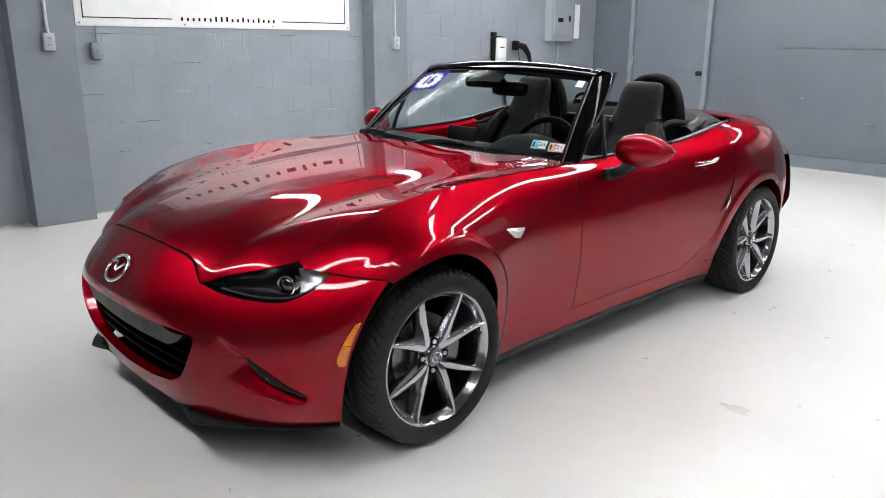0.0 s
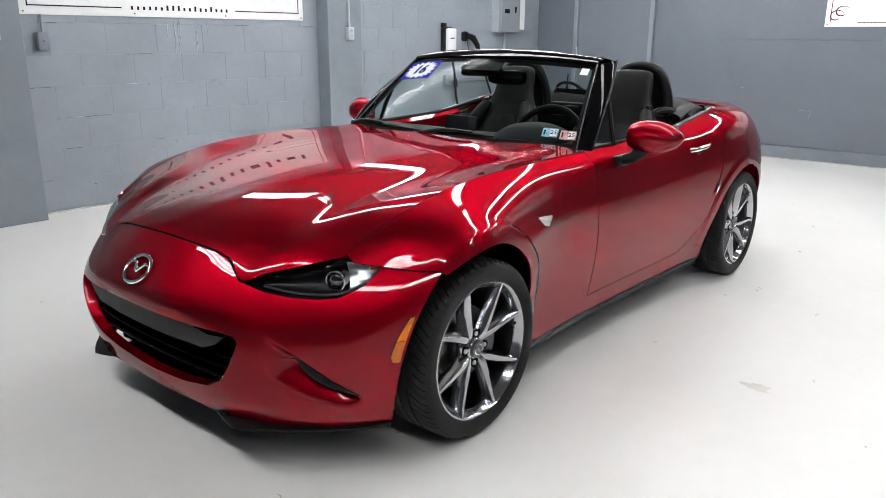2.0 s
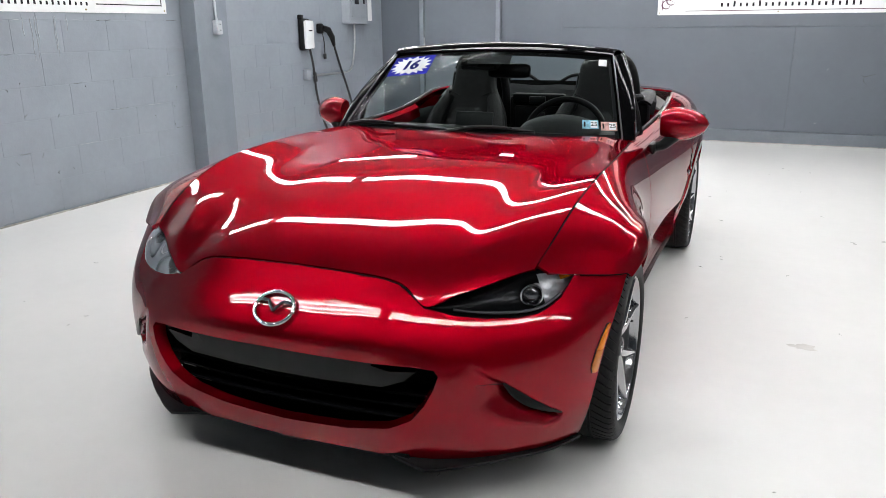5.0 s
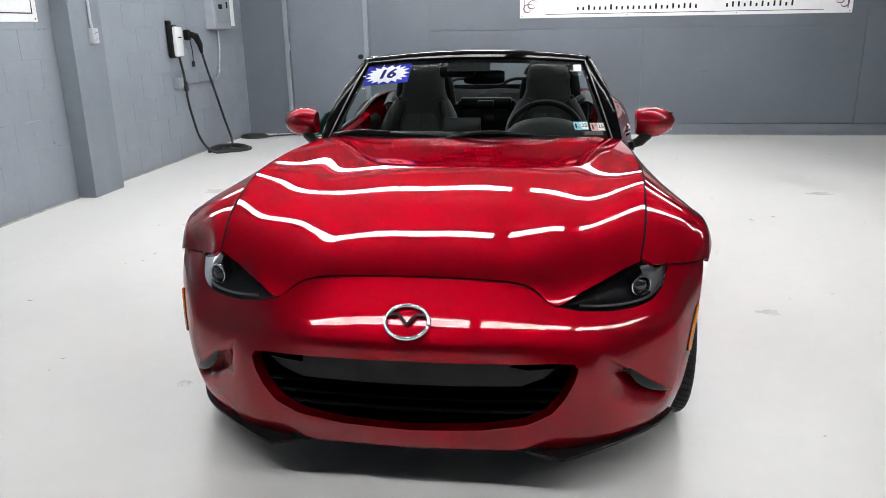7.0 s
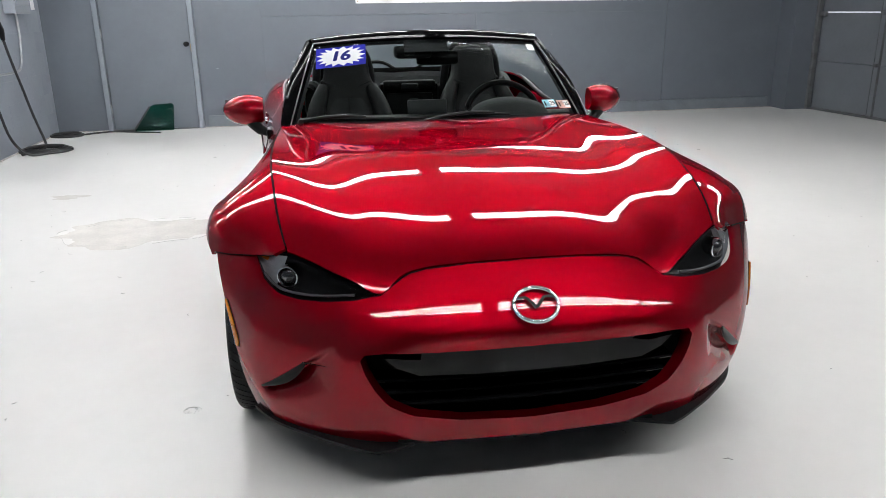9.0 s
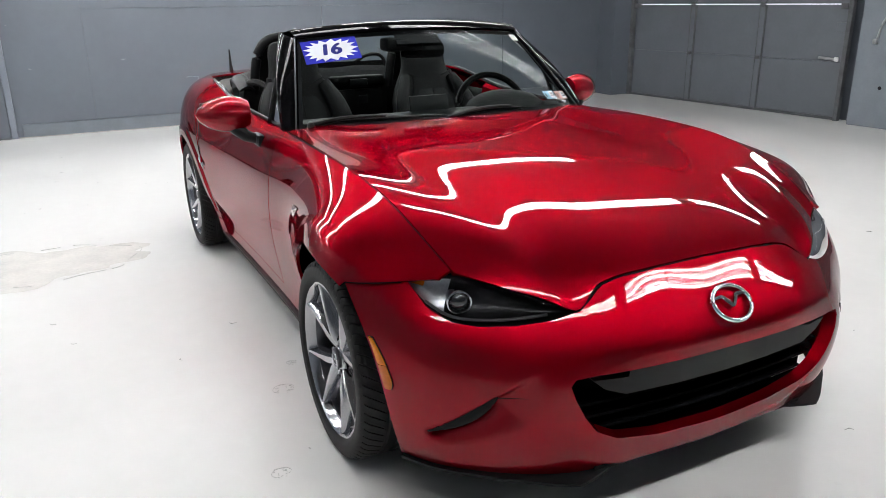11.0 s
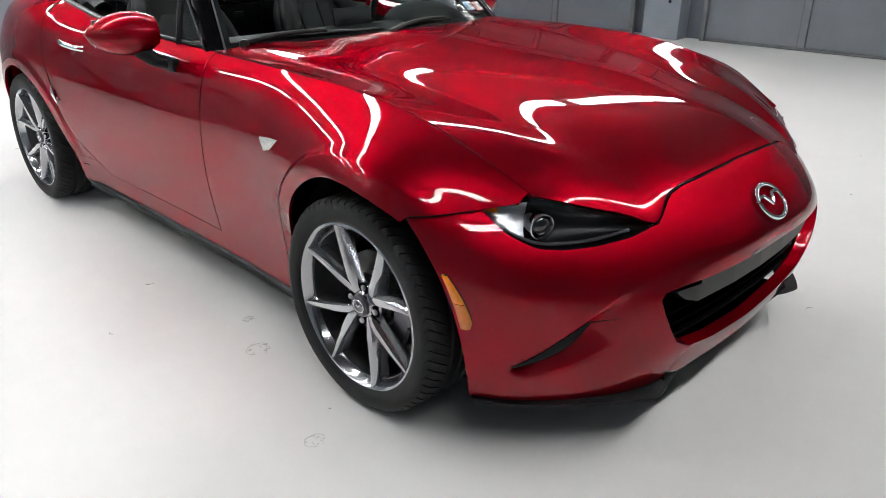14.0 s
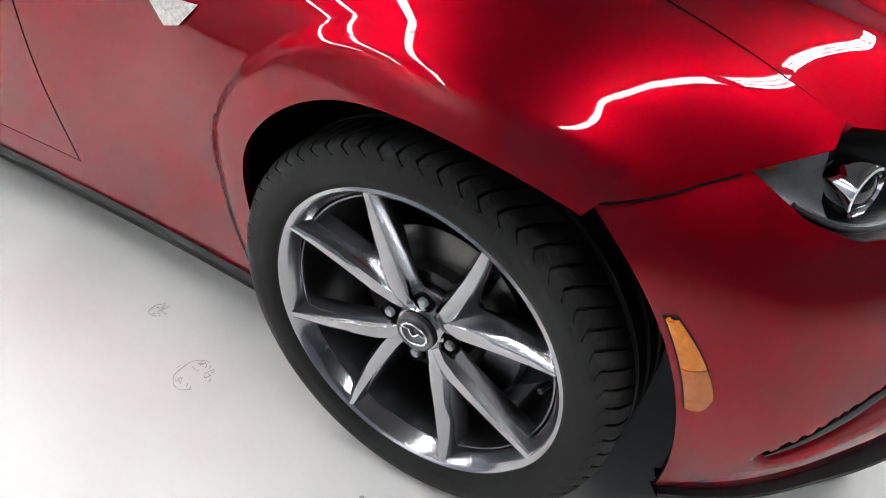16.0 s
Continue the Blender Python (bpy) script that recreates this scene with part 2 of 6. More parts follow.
def box(bm, sx, sy, sz, cx=0, cy=0, cz=0, bevel=0.0, m=None, seg=2):
    r = bmesh.ops.create_cube(bm, size=1)["verts"]
    mm = (m if m is not None else Matrix.Identity(4)) @ Matrix.Translation((cx, cy, cz)) @ Matrix.Diagonal((sx, sy, sz, 1))
    bmesh.ops.transform(bm, matrix=mm, verts=r)
    if bevel:
        edges = list({e for v in r for e in v.link_edges})
        bmesh.ops.bevel(bm, geom=edges, offset=bevel, segments=seg, profile=0.5, affect="EDGES")
    return bm


def bbox(sx, sy, sz, cx=0, cy=0, cz=0, bevel=0.0, m=None):
    return box(bmesh.new(), sx, sy, sz, cx, cy, cz, bevel, m)


def tube(bm, pts, r, seg=10, taper=None, cap=True):
    """A round bar along a path."""
    pts = [Vector(p) for p in pts]
    rings, up = [], Vector((0, 0, 1))
    for i, p in enumerate(pts):
        d = (pts[min(i + 1, len(pts) - 1)] - pts[max(i - 1, 0)]).normalized()
        a = d.cross(up if abs(d.z) < 0.95 else Vector((1, 0, 0))).normalized()
        b = a.cross(d)
        rr = r if taper is None else r * taper[i]
        rings.append([bm.verts.new(p + (a * math.cos(k * math.tau / seg) + b * math.sin(k * math.tau / seg)) * rr) for k in range(seg)])
    for q, s in zip(rings, rings[1:]):
        for k in range(seg):
            bm.faces.new((q[k], q[(k + 1) % seg], s[(k + 1) % seg], s[k]))
    if cap:
        bm.faces.new(rings[0][::-1])
        bm.faces.new(rings[-1])
    return bm


def lathe(bm, profile, seg=48, axis="x", close=False):
    """Turns a profile of (along, radius) round an axis."""
    rings = []
    for a, r in profile:
        ring = []
        for k in range(seg):
            c, s = math.cos(k * math.tau / seg) * r, math.sin(k * math.tau / seg) * r
            ring.append(bm.verts.new({"x": (a, c, s), "y": (c, a, s), "z": (c, s, a)}[axis]))
        rings.append(ring)
    pairs = list(zip(rings, rings[1:])) + ([(rings[-1], rings[0])] if close else [])
    for q, s in pairs:
        for k in range(seg):
            bm.faces.new((q[k], q[(k + 1) % seg], s[(k + 1) % seg], s[k]))
    if not close:
        for ring, flip in ((rings[0], True), (rings[-1], False)):
            if (ring[0].co - ring[seg // 2].co).length > 1e-4:
                bm.faces.new(ring[::-1] if flip else ring)
    bmesh.ops.recalc_face_normals(bm, faces=bm.faces)
    return bm


def sheet(bm, grid):
    """Faces over a grid of points."""
    vs = [[bm.verts.new(p) for p in row] for row in grid]
    for a, b in zip(vs, vs[1:]):
        for i in range(len(a) - 1):
            quad = [a[i], a[i + 1], b[i + 1], b[i]]
            co = {tuple(round(c, 5) for c in v.co) for v in quad}
            if len(co) == 4:
                bm.faces.new(quad)
    return bm


def grid_normals(g):
    g = np.array(g, float)
    du, dv = np.gradient(g, axis=1), np.gradient(g, axis=0)
    n = np.cross(du, dv)
    ln = np.linalg.norm(n, axis=2, keepdims=True)
    n = n / np.maximum(ln, 1e-9)
    return g, n


def shell(bm, grid, thick, outward):
    """A panel with thickness: a grid, and the same grid set back, joined round the edge. outward: a point that the panel faces."""
    g, n = grid_normals(grid)
    mid = g[g.shape[0] // 2, g.shape[1] // 2]
    if np.dot(n[g.shape[0] // 2, g.shape[1] // 2], np.array(outward) - mid) < 0:
        g, n = g[:, ::-1], -n[:, ::-1]
    back = g - n * thick
    a = [[bm.verts.new(p) for p in row] for row in g]
    b = [[bm.verts.new(p) for p in row] for row in back]
    R, C = len(a), len(a[0])

    def quad(*v):
        co = {tuple(round(c, 5) for c in x.co) for x in v}
        if len(co) == 4:
            bm.faces.new(v)
    for i in range(R - 1):
        for j in range(C - 1):
            quad(a[i][j], a[i][j + 1], a[i + 1][j + 1], a[i + 1][j])
            quad(b[i][j], b[i + 1][j], b[i + 1][j + 1], b[i][j + 1])
    for i in range(R - 1):
        quad(a[i][0], a[i + 1][0], b[i + 1][0], b[i][0])
        quad(a[i][-1], b[i][-1], b[i + 1][-1], a[i + 1][-1])
    for j in range(C - 1):
        quad(a[0][j], b[0][j], b[0][j + 1], a[0][j + 1])
        quad(a[-1][j], a[-1][j + 1], b[-1][j + 1], b[-1][j])
    return bm


class Curve:
    """A smooth curve through knots (position, values...), straight past its ends."""

    def __init__(self, *knots):
        k = np.array(knots, float)
        self.t, self.v = k[:, 0], k[:, 1:]
        n = len(k)
        h = np.diff(self.t)
        A, B = np.eye(n), np.zeros_like(self.v)
        for i in range(1, n - 1):
            A[i, i - 1:i + 2] = h[i - 1], 2 * (h[i - 1] + h[i]), h[i]
            B[i] = 6 * ((self.v[i + 1] - self.v[i]) / h[i] - (self.v[i] - self.v[i - 1]) / h[i - 1])
        self.m = np.linalg.solve(A, B)
        self.h = h

    def __call__(self, t):
        t = min(max(t, self.t[0]), self.t[-1])
        i = min(max(int(np.searchsorted(self.t, t)) - 1, 0), len(self.h) - 1)
        h = self.h[i]
        a, b = (self.t[i + 1] - t) / h, (t - self.t[i]) / h
        r = a * self.v[i] + b * self.v[i + 1] + ((a ** 3 - a) * self.m[i] + (b ** 3 - b) * self.m[i + 1]) * h * h / 6
        return r if len(r) > 1 else float(r[0])


def along(points, n):
    """n points spread evenly along a smooth line through the given ones."""
    p = np.array(points, float)
    s = np.concatenate([[0], np.cumsum(np.linalg.norm(np.diff(p, axis=0), axis=1))])
    c = Curve(*[(a, *q) for a, q in zip(s, p)])
    return [Vector(c(x)) for x in np.linspace(0, s[-1], n)]


def polyline(points, n):
    """n points spread evenly along straight pieces."""
    p = np.array(points, float)
    s = np.concatenate([[0], np.cumsum(np.linalg.norm(np.diff(p, axis=0), axis=1))])
    return [np.array([np.interp(x, s, p[:, k]) for k in range(p.shape[1])]) for x in np.linspace(0, s[-1], n)]


def smooth01(x):
    x = min(max(x, 0.0), 1.0)
    return x * x * (3 - 2 * x)


def lettering(text, size, depth=0.0006):
    """The built-in font as a mesh."""
    cu = bpy.data.curves.new("letters", "FONT")
    cu.body, cu.size, cu.extrude = text, size, depth
    cu.align_x, cu.align_y = "CENTER", "CENTER"
    ob = bpy.data.objects.new("letters", cu)
    scene.collection.objects.link(ob)
    me = bpy.data.meshes.new_from_object(ob)
    bpy.data.objects.remove(ob)
    bm = bmesh.new()
    bm.from_mesh(me)
    return bm


# ---------------------------------------------------------------- the room
WALL_L, WALL_B, WALL_F = -3.48, 6.85, -6.2
R_ORIGIN, R_DIR = Vector((5.62, 6.85, 0)), Vector((0.5, -5.65, 0)).normalized()
# frame of the right-hand wall: x along it, y into the room, z up
R_FRAME = Matrix.Translation(R_ORIGIN) @ Matrix.Rotation(math.atan2(R_DIR.y, R_DIR.x), 4, "Z") @ Matrix.Diagonal((1, -1, 1, 1))


def structure(name, bm, material, label, category, smooth=False):
    return solo(name, bm, material, label, category, kind="structure", smooth=smooth)


floor = structure("floor", bbox(11.0, 13.6, 0.2, 1.75, 0.3, -0.1), M_FLOOR, "white painted concrete floor with faint stains and scuffs", "floor")
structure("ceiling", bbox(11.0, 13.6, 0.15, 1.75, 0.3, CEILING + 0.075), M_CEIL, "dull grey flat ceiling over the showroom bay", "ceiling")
wall_left = structure("wall_west", bbox(0.25, 13.6, CEILING, WALL_L - 0.1285, 0.3, CEILING / 2), M_MORTAR, "grey painted concrete block wall", "wall")
wall_back = structure("wall_north", bbox(11.0, 0.2, CEILING, 1.75, WALL_B + 0.1, CEILING / 2), M_WALL_DIM, "smooth grey painted end wall", "wall")
structure("wall_south", bbox(11.0, 0.2, CEILING, 1.75, WALL_F - 0.1, CEILING / 2), M_WALL_DIM, "plain grey painted wall", "wall")
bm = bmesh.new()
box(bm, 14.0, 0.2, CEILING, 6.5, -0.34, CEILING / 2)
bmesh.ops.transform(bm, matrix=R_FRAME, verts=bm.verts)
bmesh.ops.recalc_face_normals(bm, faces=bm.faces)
wall_right = structure("wall_east", bm, M_WALL_DIM, "grey painted wall with two overhead garage doors", "wall")

# pilasters on the block wall
for nm, y0, y1, x1 in (("pilaster_1", -0.047, 0.368, -3.29), ("pilaster_2", 3.075, 3.50, -3.325)):
    structure(nm, bbox(x1 - WALL_L + 0.1, y1 - y0, CEILING, (x1 + WALL_L - 0.1) / 2, (y0 + y1) / 2, CEILING / 2, 0.004), M_TRIM,
              "grey painted concrete pilaster standing proud of the wall", "pilaster")
structure("pilaster_3", bbox(0.5, 0.35, CEILING, 5.55 + 0.16, WALL_B - 0.15, CEILING / 2, 0.004), M_WALL_DIM, "grey painted corner pier", "pilaster")

# dusty joint where wall and floor meet
for nm, bmx, in (("joint_west", bbox(0.012, 9.0, 0.010, WALL_L + 0.012, 2.3, 0.005)), ("joint_north", bbox(8.9, 0.012, 0.008, 1.0, WALL_B - 0.03, 0.004))):
    structure("trim_" + nm, bmx, M_GRIME, "dusty ragged joint along the foot of the wall", "trim")
structure("baseboard", bbox(7.2, 0.022, 0.135, 1.80, WALL_B - 0.0115, 0.0675, 0.004), M_BASE, "darker grey base strip along the end wall", "baseboard")

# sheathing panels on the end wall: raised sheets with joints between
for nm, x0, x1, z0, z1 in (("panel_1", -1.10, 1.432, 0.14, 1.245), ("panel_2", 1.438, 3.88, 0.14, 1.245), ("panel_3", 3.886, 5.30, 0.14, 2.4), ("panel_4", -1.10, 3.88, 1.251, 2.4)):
    p = part("panel", bbox(x1 - x0, 0.012, z1 - z0, (x0 + x1) / 2, WALL_B - 0.006, (z0 + z1) / 2, 0.002), M_WALL_DIM, wall_back, smooth=False)

# door in the end wall with its frame
door = tagged(thing("door_1", "closed flat grey painted steel door with a dark round knob", "door"), kind="structure")
part("leaf", bbox(0.945, 0.03, 2.05, -2.385, WALL_B - 0.012, 1.03, 0.003), M_DOOR, door, smooth=False)
for x in (-2.895, -1.880):
    part("jamb", bbox(0.055, 0.06, 2.12, x, WALL_B - 0.025, 1.06, 0.004), M_TRIM, door, smooth=False)
part("head", bbox(1.07, 0.06, 0.055, -2.3875, WALL_B - 0.025, 2.148, 0.004), M_TRIM, door, smooth=False)
part("threshold", bbox(0.95, 0.07, 0.012, -2.3875, WALL_B - 0.03, 0.006), M_SOOT, door, smooth=False)
b = bmesh.new()
lathe(b, [(0, 0.028), (-0.008, 0.028), (-0.010, 0.012), (-0.035, 0.012), (-0.04, 0.024), (-0.058, 0.028), (-0.066, 0.018), (-0.067, 0.0005)], 20, "y")
part("knob", b, M_PLASTIC, door, "dark round knob", at=Matrix.Translation((-1.955, WALL_B - 0.027, 0.96)))
part("strike", bbox(0.012, 0.02, 0.09, -1.908, WALL_B - 0.036, 0.92), M_BRASS, door, smooth=False)
for z in (0.25, 1.09, 1.9):
    part("hinge", bbox(0.022, 0.02, 0.10, -2.868, WALL_B - 0.04, z, 0.003), M_STEEL, door, smooth=False)

# loose pane of tinted car glass leaning on the door
pane = thing("glass_pane", "green-tinted car side window leaning on the door", "glass pane")
g = bmesh.new()
prof = [(-2.62, 0.0), (-2.18, 0.0), (-2.175, 0.275), (-2.20, 0.295), (-2.40, 0.285), (-2.44, 0.262)]
lean = lambda z: WALL_B - 0.16 + z * 0.40
fa = [g.verts.new((x, lean(z), z + 0.004)) for x, z in prof]
fb = [g.verts.new((x, lean(z) + 0.006, z + 0.004)) for x, z in prof]
g.faces.new(fa)
g.faces.new(fb[::-1])
for i in range(len(prof)):
    j = (i + 1) % len(prof)
    g.faces.new((fa[j], fa[i], fb[i], fb[j]))
part("glass_sheet", g, M_GREENGLASS, pane, smooth=False)
part("edge_seal", tube(bmesh.new(), [(x, lean(z) - 0.004, z + 0.012) for x, z in ((-2.62, 0.0), (-2.44, 0.258))], 0.010, 8), M_CABLE, pane, "black rubber edge seal")
part("lift_hole", tube(bmesh.new(), [(-2.25, lean(0.23) - 0.004, 0.23), (-2.20, lean(0.245) - 0.004, 0.245), (-2.185, lean(0.2) - 0.004, 0.20)], 0.004, 6), M_CABLE, pane)
solo("floor_strip", tube(bmesh.new(), [(-2.88, 6.72, 0.008), (-2.3, 6.50, 0.008)], 0.008, 8), M_CABLE, "thin black rubber strip lying on the floor", "strip")


def wiggle(n, w, h, seed):
    rnd = random.Random(seed)
    return [(w * i / n, h * rnd.uniform(-1, 1)) for i in range(n + 1)]


def bars(parent, frame_m, x0, x1, z, h, ink, words):
    """Unreadable writing: a row of plain bars."""
    rnd = random.Random(len(words) * 7 + int(h * 1000))
    total = sum(words) + len(words) - 1
    step = (x1 - x0) / total
    x = x0
    for wd in words:
        tall = h * rnd.choice((0.55, 0.55, 0.6, 0.85))
        b = bbox(step * (wd - 0.35), 0.002, tall, x + step * wd / 2, 0, z - h * 0.4 + tall / 2)
        bmesh.ops.transform(b, matrix=frame_m, verts=b.verts)
        part("print_bar", b, ink, parent, smooth=False)
        x += step * (wd + 1)


def banner(name, frame_m, w, h, label, kind_r):
    """A vinyl banner: sheet, printed border line and grommets, in a frame with x along the wall and y out of it."""
    t = thing(name, label, "banner")
    b = bmesh.new()
    box(b, w, 0.004, h, w / 2, 0, h / 2)
    bmesh.ops.transform(b, matrix=frame_m, verts=b.verts)
    part("vinyl_sheet", b, M_WHITE, t, smooth=False)
    ink = M_PLUM if kind_r else M_INK
    inset = 0.055 if not kind_r else 0.05
    for x, z, sx, sz in ((w / 2, h - inset, w - 2 * inset, 0.008), (inset, h / 2, 0.008, h - 2 * inset), (w - inset, h / 2, 0.008, h - 2 * inset)):
        b = bbox(sx, 0.002, sz, x, 0.0032, z)
        bmesh.ops.transform(b, matrix=frame_m, verts=b.verts)
        part("border_line", b, ink, t, smooth=False)
    for k in range(4):
        for z in (0.022, h - 0.022):
            b = bmesh.new()
            lathe(b, [(0.0, 0.007), (0.002, 0.007), (0.003, 0.004), (0.0034, 0.0005)], 12, "y")
            bmesh.ops.transform(b, matrix=frame_m @ Matrix.Translation((0.025 + (w - 0.05) * k / 3, 0.002, z)), verts=b.verts)
            part("grommet", b, M_BRASS, t)
    return t


# banner on the block wall
LB = Matrix.Translation((WALL_L + 0.006, 0.437, 1.398)) @ Matrix(((0, 1, 0, 0), (1, 0, 0, 0), (0, 0, 1, 0), (0, 0, 0, 1)))
ban = banner("banner", LB, 2.466, 0.86, "white vinyl banner with dark print on the block wall", False)
for x0, x1 in ((0.055, 0.73), (1.735, 2.411)):
    b = bbox(x1 - x0, 0.002, 0.008, (x0 + x1) / 2, 0.0032, 0.062)
    bmesh.ops.transform(b, matrix=LB, verts=b.verts)
    part("border_line", b, M_INK, ban, smooth=False)
bars(ban, LB @ Matrix.Translation((0, 0.0032, 0)), 0.80, 1.66, 0.068, 0.046, M_INK, (1,) * 18)
bars(ban, LB @ Matrix.Translation((0, 0.0032, 0)), 0.25, 2.20, 0.50, 0.20, M_PLUM, (1,) * 9 + (2, 1, 1) + (2, 1))
# banner on the end wall
RB = Matrix.Translation((-0.005, WALL_B - 0.016, 1.378)) @ Matrix.Rotation(math.pi, 4, "Z") @ Matrix.Diagonal((-1, 1, 1, 1))
ban = banner("banner", RB, 3.712, 0.95, "wide white vinyl banner with plum print on the wall", True)
for x0, x1 in ((0.30, 3.41),):
    b = bbox(x1 - x0, 0.002, 0.007, (x0 + x1) / 2, 0.0032, 0.040)
    bmesh.ops.transform(b, matrix=RB, verts=b.verts)
    part("border_line", b, M_PLUM, ban, smooth=False)
bars(ban, RB @ Matrix.Translation((0, 0.0032, 0)), 0.66, 2.03, 0.108, 0.070, M_INK, (1,) * 22)
bars(ban, RB @ Matrix.Translation((0, 0.0032, 0)), 2.34, 3.08, 0.115, 0.070, M_INK, (1,) * 12)
bars(ban, RB @ Matrix.Translation((0, 0.0032, 0)), 0.45, 3.25, 0.52, 0.26, M_PLUM, (1,) * 9 + (2, 1, 1) + (2, 1))
for side in (0, 1):
    b = bmesh.new()
    for k in range(2):
        pts = [(0.10 + 0.085 * math.cos(a) * (1 - a / 9) + 0.05 * k, 0.0034, 0.10 + 0.04 * k + 0.07 * math.sin(a) * (1 - a / 9)) for a in np.linspace(0.6, 6.0, 22)]
        if side:
            pts = [(3.712 - x, y, z) for x, y, z in pts]
        tube(b, pts, 0.006, 6, [0.3 + 0.9 * math.sin(math.pi * i / 21) for i in range(22)])
    bmesh.ops.transform(b, matrix=RB, verts=b.verts)
    part("printed_scroll", b, M_PLUM, ban)


# electrical fittings on the block wall
def outlet(x, y, z, conduit_top, label):
    t = thing("outlet_box", label, "outlet")
    part("box", bbox(0.045, 0.072, 0.118, x + 0.0225, y, z, 0.006), M_OUTLET, t)
    part("cover_plate", bbox(0.005, 0.068, 0.112, x + 0.0475, y, z, 0.002), M_OUTLET, t)
    for dz in (-0.024, 0.024):
        b = bmesh.new()
        lathe(b, [(0, 0.016), (0.004, 0.016), (0.0045, 0.014), (0.0046, 0.0005)], 16, "x")
        s = part("socket", b, M_OUTLET, t, at=Matrix.Translation((x + 0.050, y, z + dz)))
        part("slots", box(bbox(0.002, 0.003, 0.011, 0.0055, -0.006, 0.002), 0.002, 0.003, 0.011, 0.0055, 0.006, 0.002), M_INK, s, smooth=False)
    if conduit_top:
        part("conduit", tube(bmesh.new(), [(x + 0.018, y + 0.004, z + 0.055), (x + 0.014, y, z + 0.12), (x + 0.014, y - 0.004, conduit_top)], 0.011, 10), M_OUTLET, t, "painted steel conduit")
    return t


outlet(-3.29, 0.178, 1.284, CEILING, "painted steel outlet box with a conduit on the pilaster")
outlet(-3.325, 3.325, 1.286, CEILING, "painted steel outlet box with a conduit on the pilaster")
t = thing("junction_box", "grey painted junction box with a blank cover on the block wall", "junction box")
part("box", bbox(0.05, 0.075, 0.125, WALL_L + 0.025, 0.556, 1.219, 0.012), M_TRIM, t)
part("cover_screw", bbox(0.004, 0.010, 0.014, WALL_L + 0.051, 0.556, 1.222, 0.002), M_SOOT, t)
part("conduit", tube(bmesh.new(), [(WALL_L + 0.012, 0.568, 1.275), (WALL_L + 0.012, 0.572, 1.40)], 0.006, 8), M_TRIM, t)

# vehicle charger with its plug holder, cable and conduit
ch = thing("car_charger", "white wall-mounted vehicle charger with a black back", "charger")
part("back_shell", bbox(0.06, 0.17, 0.33, -3.45, 4.945, 1.205, 0.025), M_PLASTIC, ch)
part("front_cover", bbox(0.05, 0.155, 0.30, -3.405, 4.965, 1.203, 0.022), M_WHITEPLASTIC, ch, "white rounded cover")
part("status_light", bbox(0.003, 0.07, 0.012, -3.379, 4.96, 1.245, 0.001), M_INK, ch)
part("mount", bbox(0.04, 0.07, 0.05, -3.46, 4.90, 1.385, 0.01), M_PLASTIC, ch)
pl = thing("charging_plug", "black charging connector hanging in its wall holder", "plug")
part("holder", bbox(0.06, 0.085, 0.11, -3.45, 5.27, 1.265, 0.02), M_PLASTIC, pl)
b = bmesh.new()
tube(b, [(-3.43, 5.28, 1.275), (-3.40, 5.36, 1.25), (-3.40, 5.44, 1.17), (-3.41, 5.49, 1.08)], 0.034, 12, [0.9, 1.1, 0.95, 0.55])
part("handle", b, M_PLASTIC, pl)
b = bmesh.new()
tube(b, along([(-3.44, 5.30, 1.21), (-3.44, 5.33, 1.10), (-3.44, 5.33, 0.985)], 8), 0.005, 6)
part("tether", b, M_CABLE, pl)
part("tether_cap", bbox(0.03, 0.03, 0.06, -3.44, 5.33, 0.965, 0.008), M_CABLE, pl)
b = bmesh.new()
tube(b, along([(-3.41, 5.49, 1.08), (-3.41, 5.60, 0.86), (-3.40, 5.74, 0.58), (-3.38, 5.86, 0.28), (-3.33, 5.88, 0.06), (-3.28, 5.72, 0.015), (-3.30, 5.45, 0.015), (-3.36, 5.30, 0.015)], 50), 0.013, 8)
part("cable", b, M_CABLE, pl, "black rubber charging cable")
cb = thing("coiled_cable", "black charging cable lying coiled on the floor", "cable")
b = bmesh.new()
tube(b, along([(-3.44, 5.02, 1.05), (-3.43, 5.06, 0.86), (-3.44, 5.11, 0.60), (-3.43, 5.18, 0.35), (-3.38, 5.24, 0.12), (-3.28, 5.27, 0.02), (-3.14, 5.36, 0.013), (-2.99, 5.50, 0.013)], 40), 0.013, 8)
part("drop_cable", b, M_CABLE, cb)
part("inline_joint", tube(bmesh.new(), [(-3.435, 5.085, 0.80), (-3.438, 5.10, 0.70)], 0.024, 10, [0.8, 1.0]), M_CABLE, cb)
for k in range(3):
    b = bmesh.new()
    tube(b, [(-3.22 + (0.24 - 0.03 * k) * math.cos(a), 5.55 + (0.20 - 0.02 * k) * math.sin(a), 0.013 + 0.012 * k) for a in np.linspace(0.4 * k, 0.4 * k + 6.2, 40)], 0.013, 8)
    part("loop", b, M_CABLE, cb)
for k in range(2):
    b = bmesh.new()
    tube(b, [(-3.30 + (0.17 - 0.03 * k) * math.cos(a), 6.52 + (0.13 - 0.02 * k) * math.sin(a), 0.013 + 0.014 * k) for a in np.linspace(0, 6.28, 36)], 0.013, 8)
    part("far_loop", b, M_CABLE, cb)
part("tail", tube(bmesh.new(), along([(-3.13, 6.52, 0.013), (-3.0, 6.62, 0.013), (-2.8, 6.70, 0.012), (-2.6, 6.72, 0.012)], 16), 0.010, 8), M_CABLE, cb)
lb = thing("conduit_box", "grey painted conduit box with elbowed conduit on the block wall", "conduit")
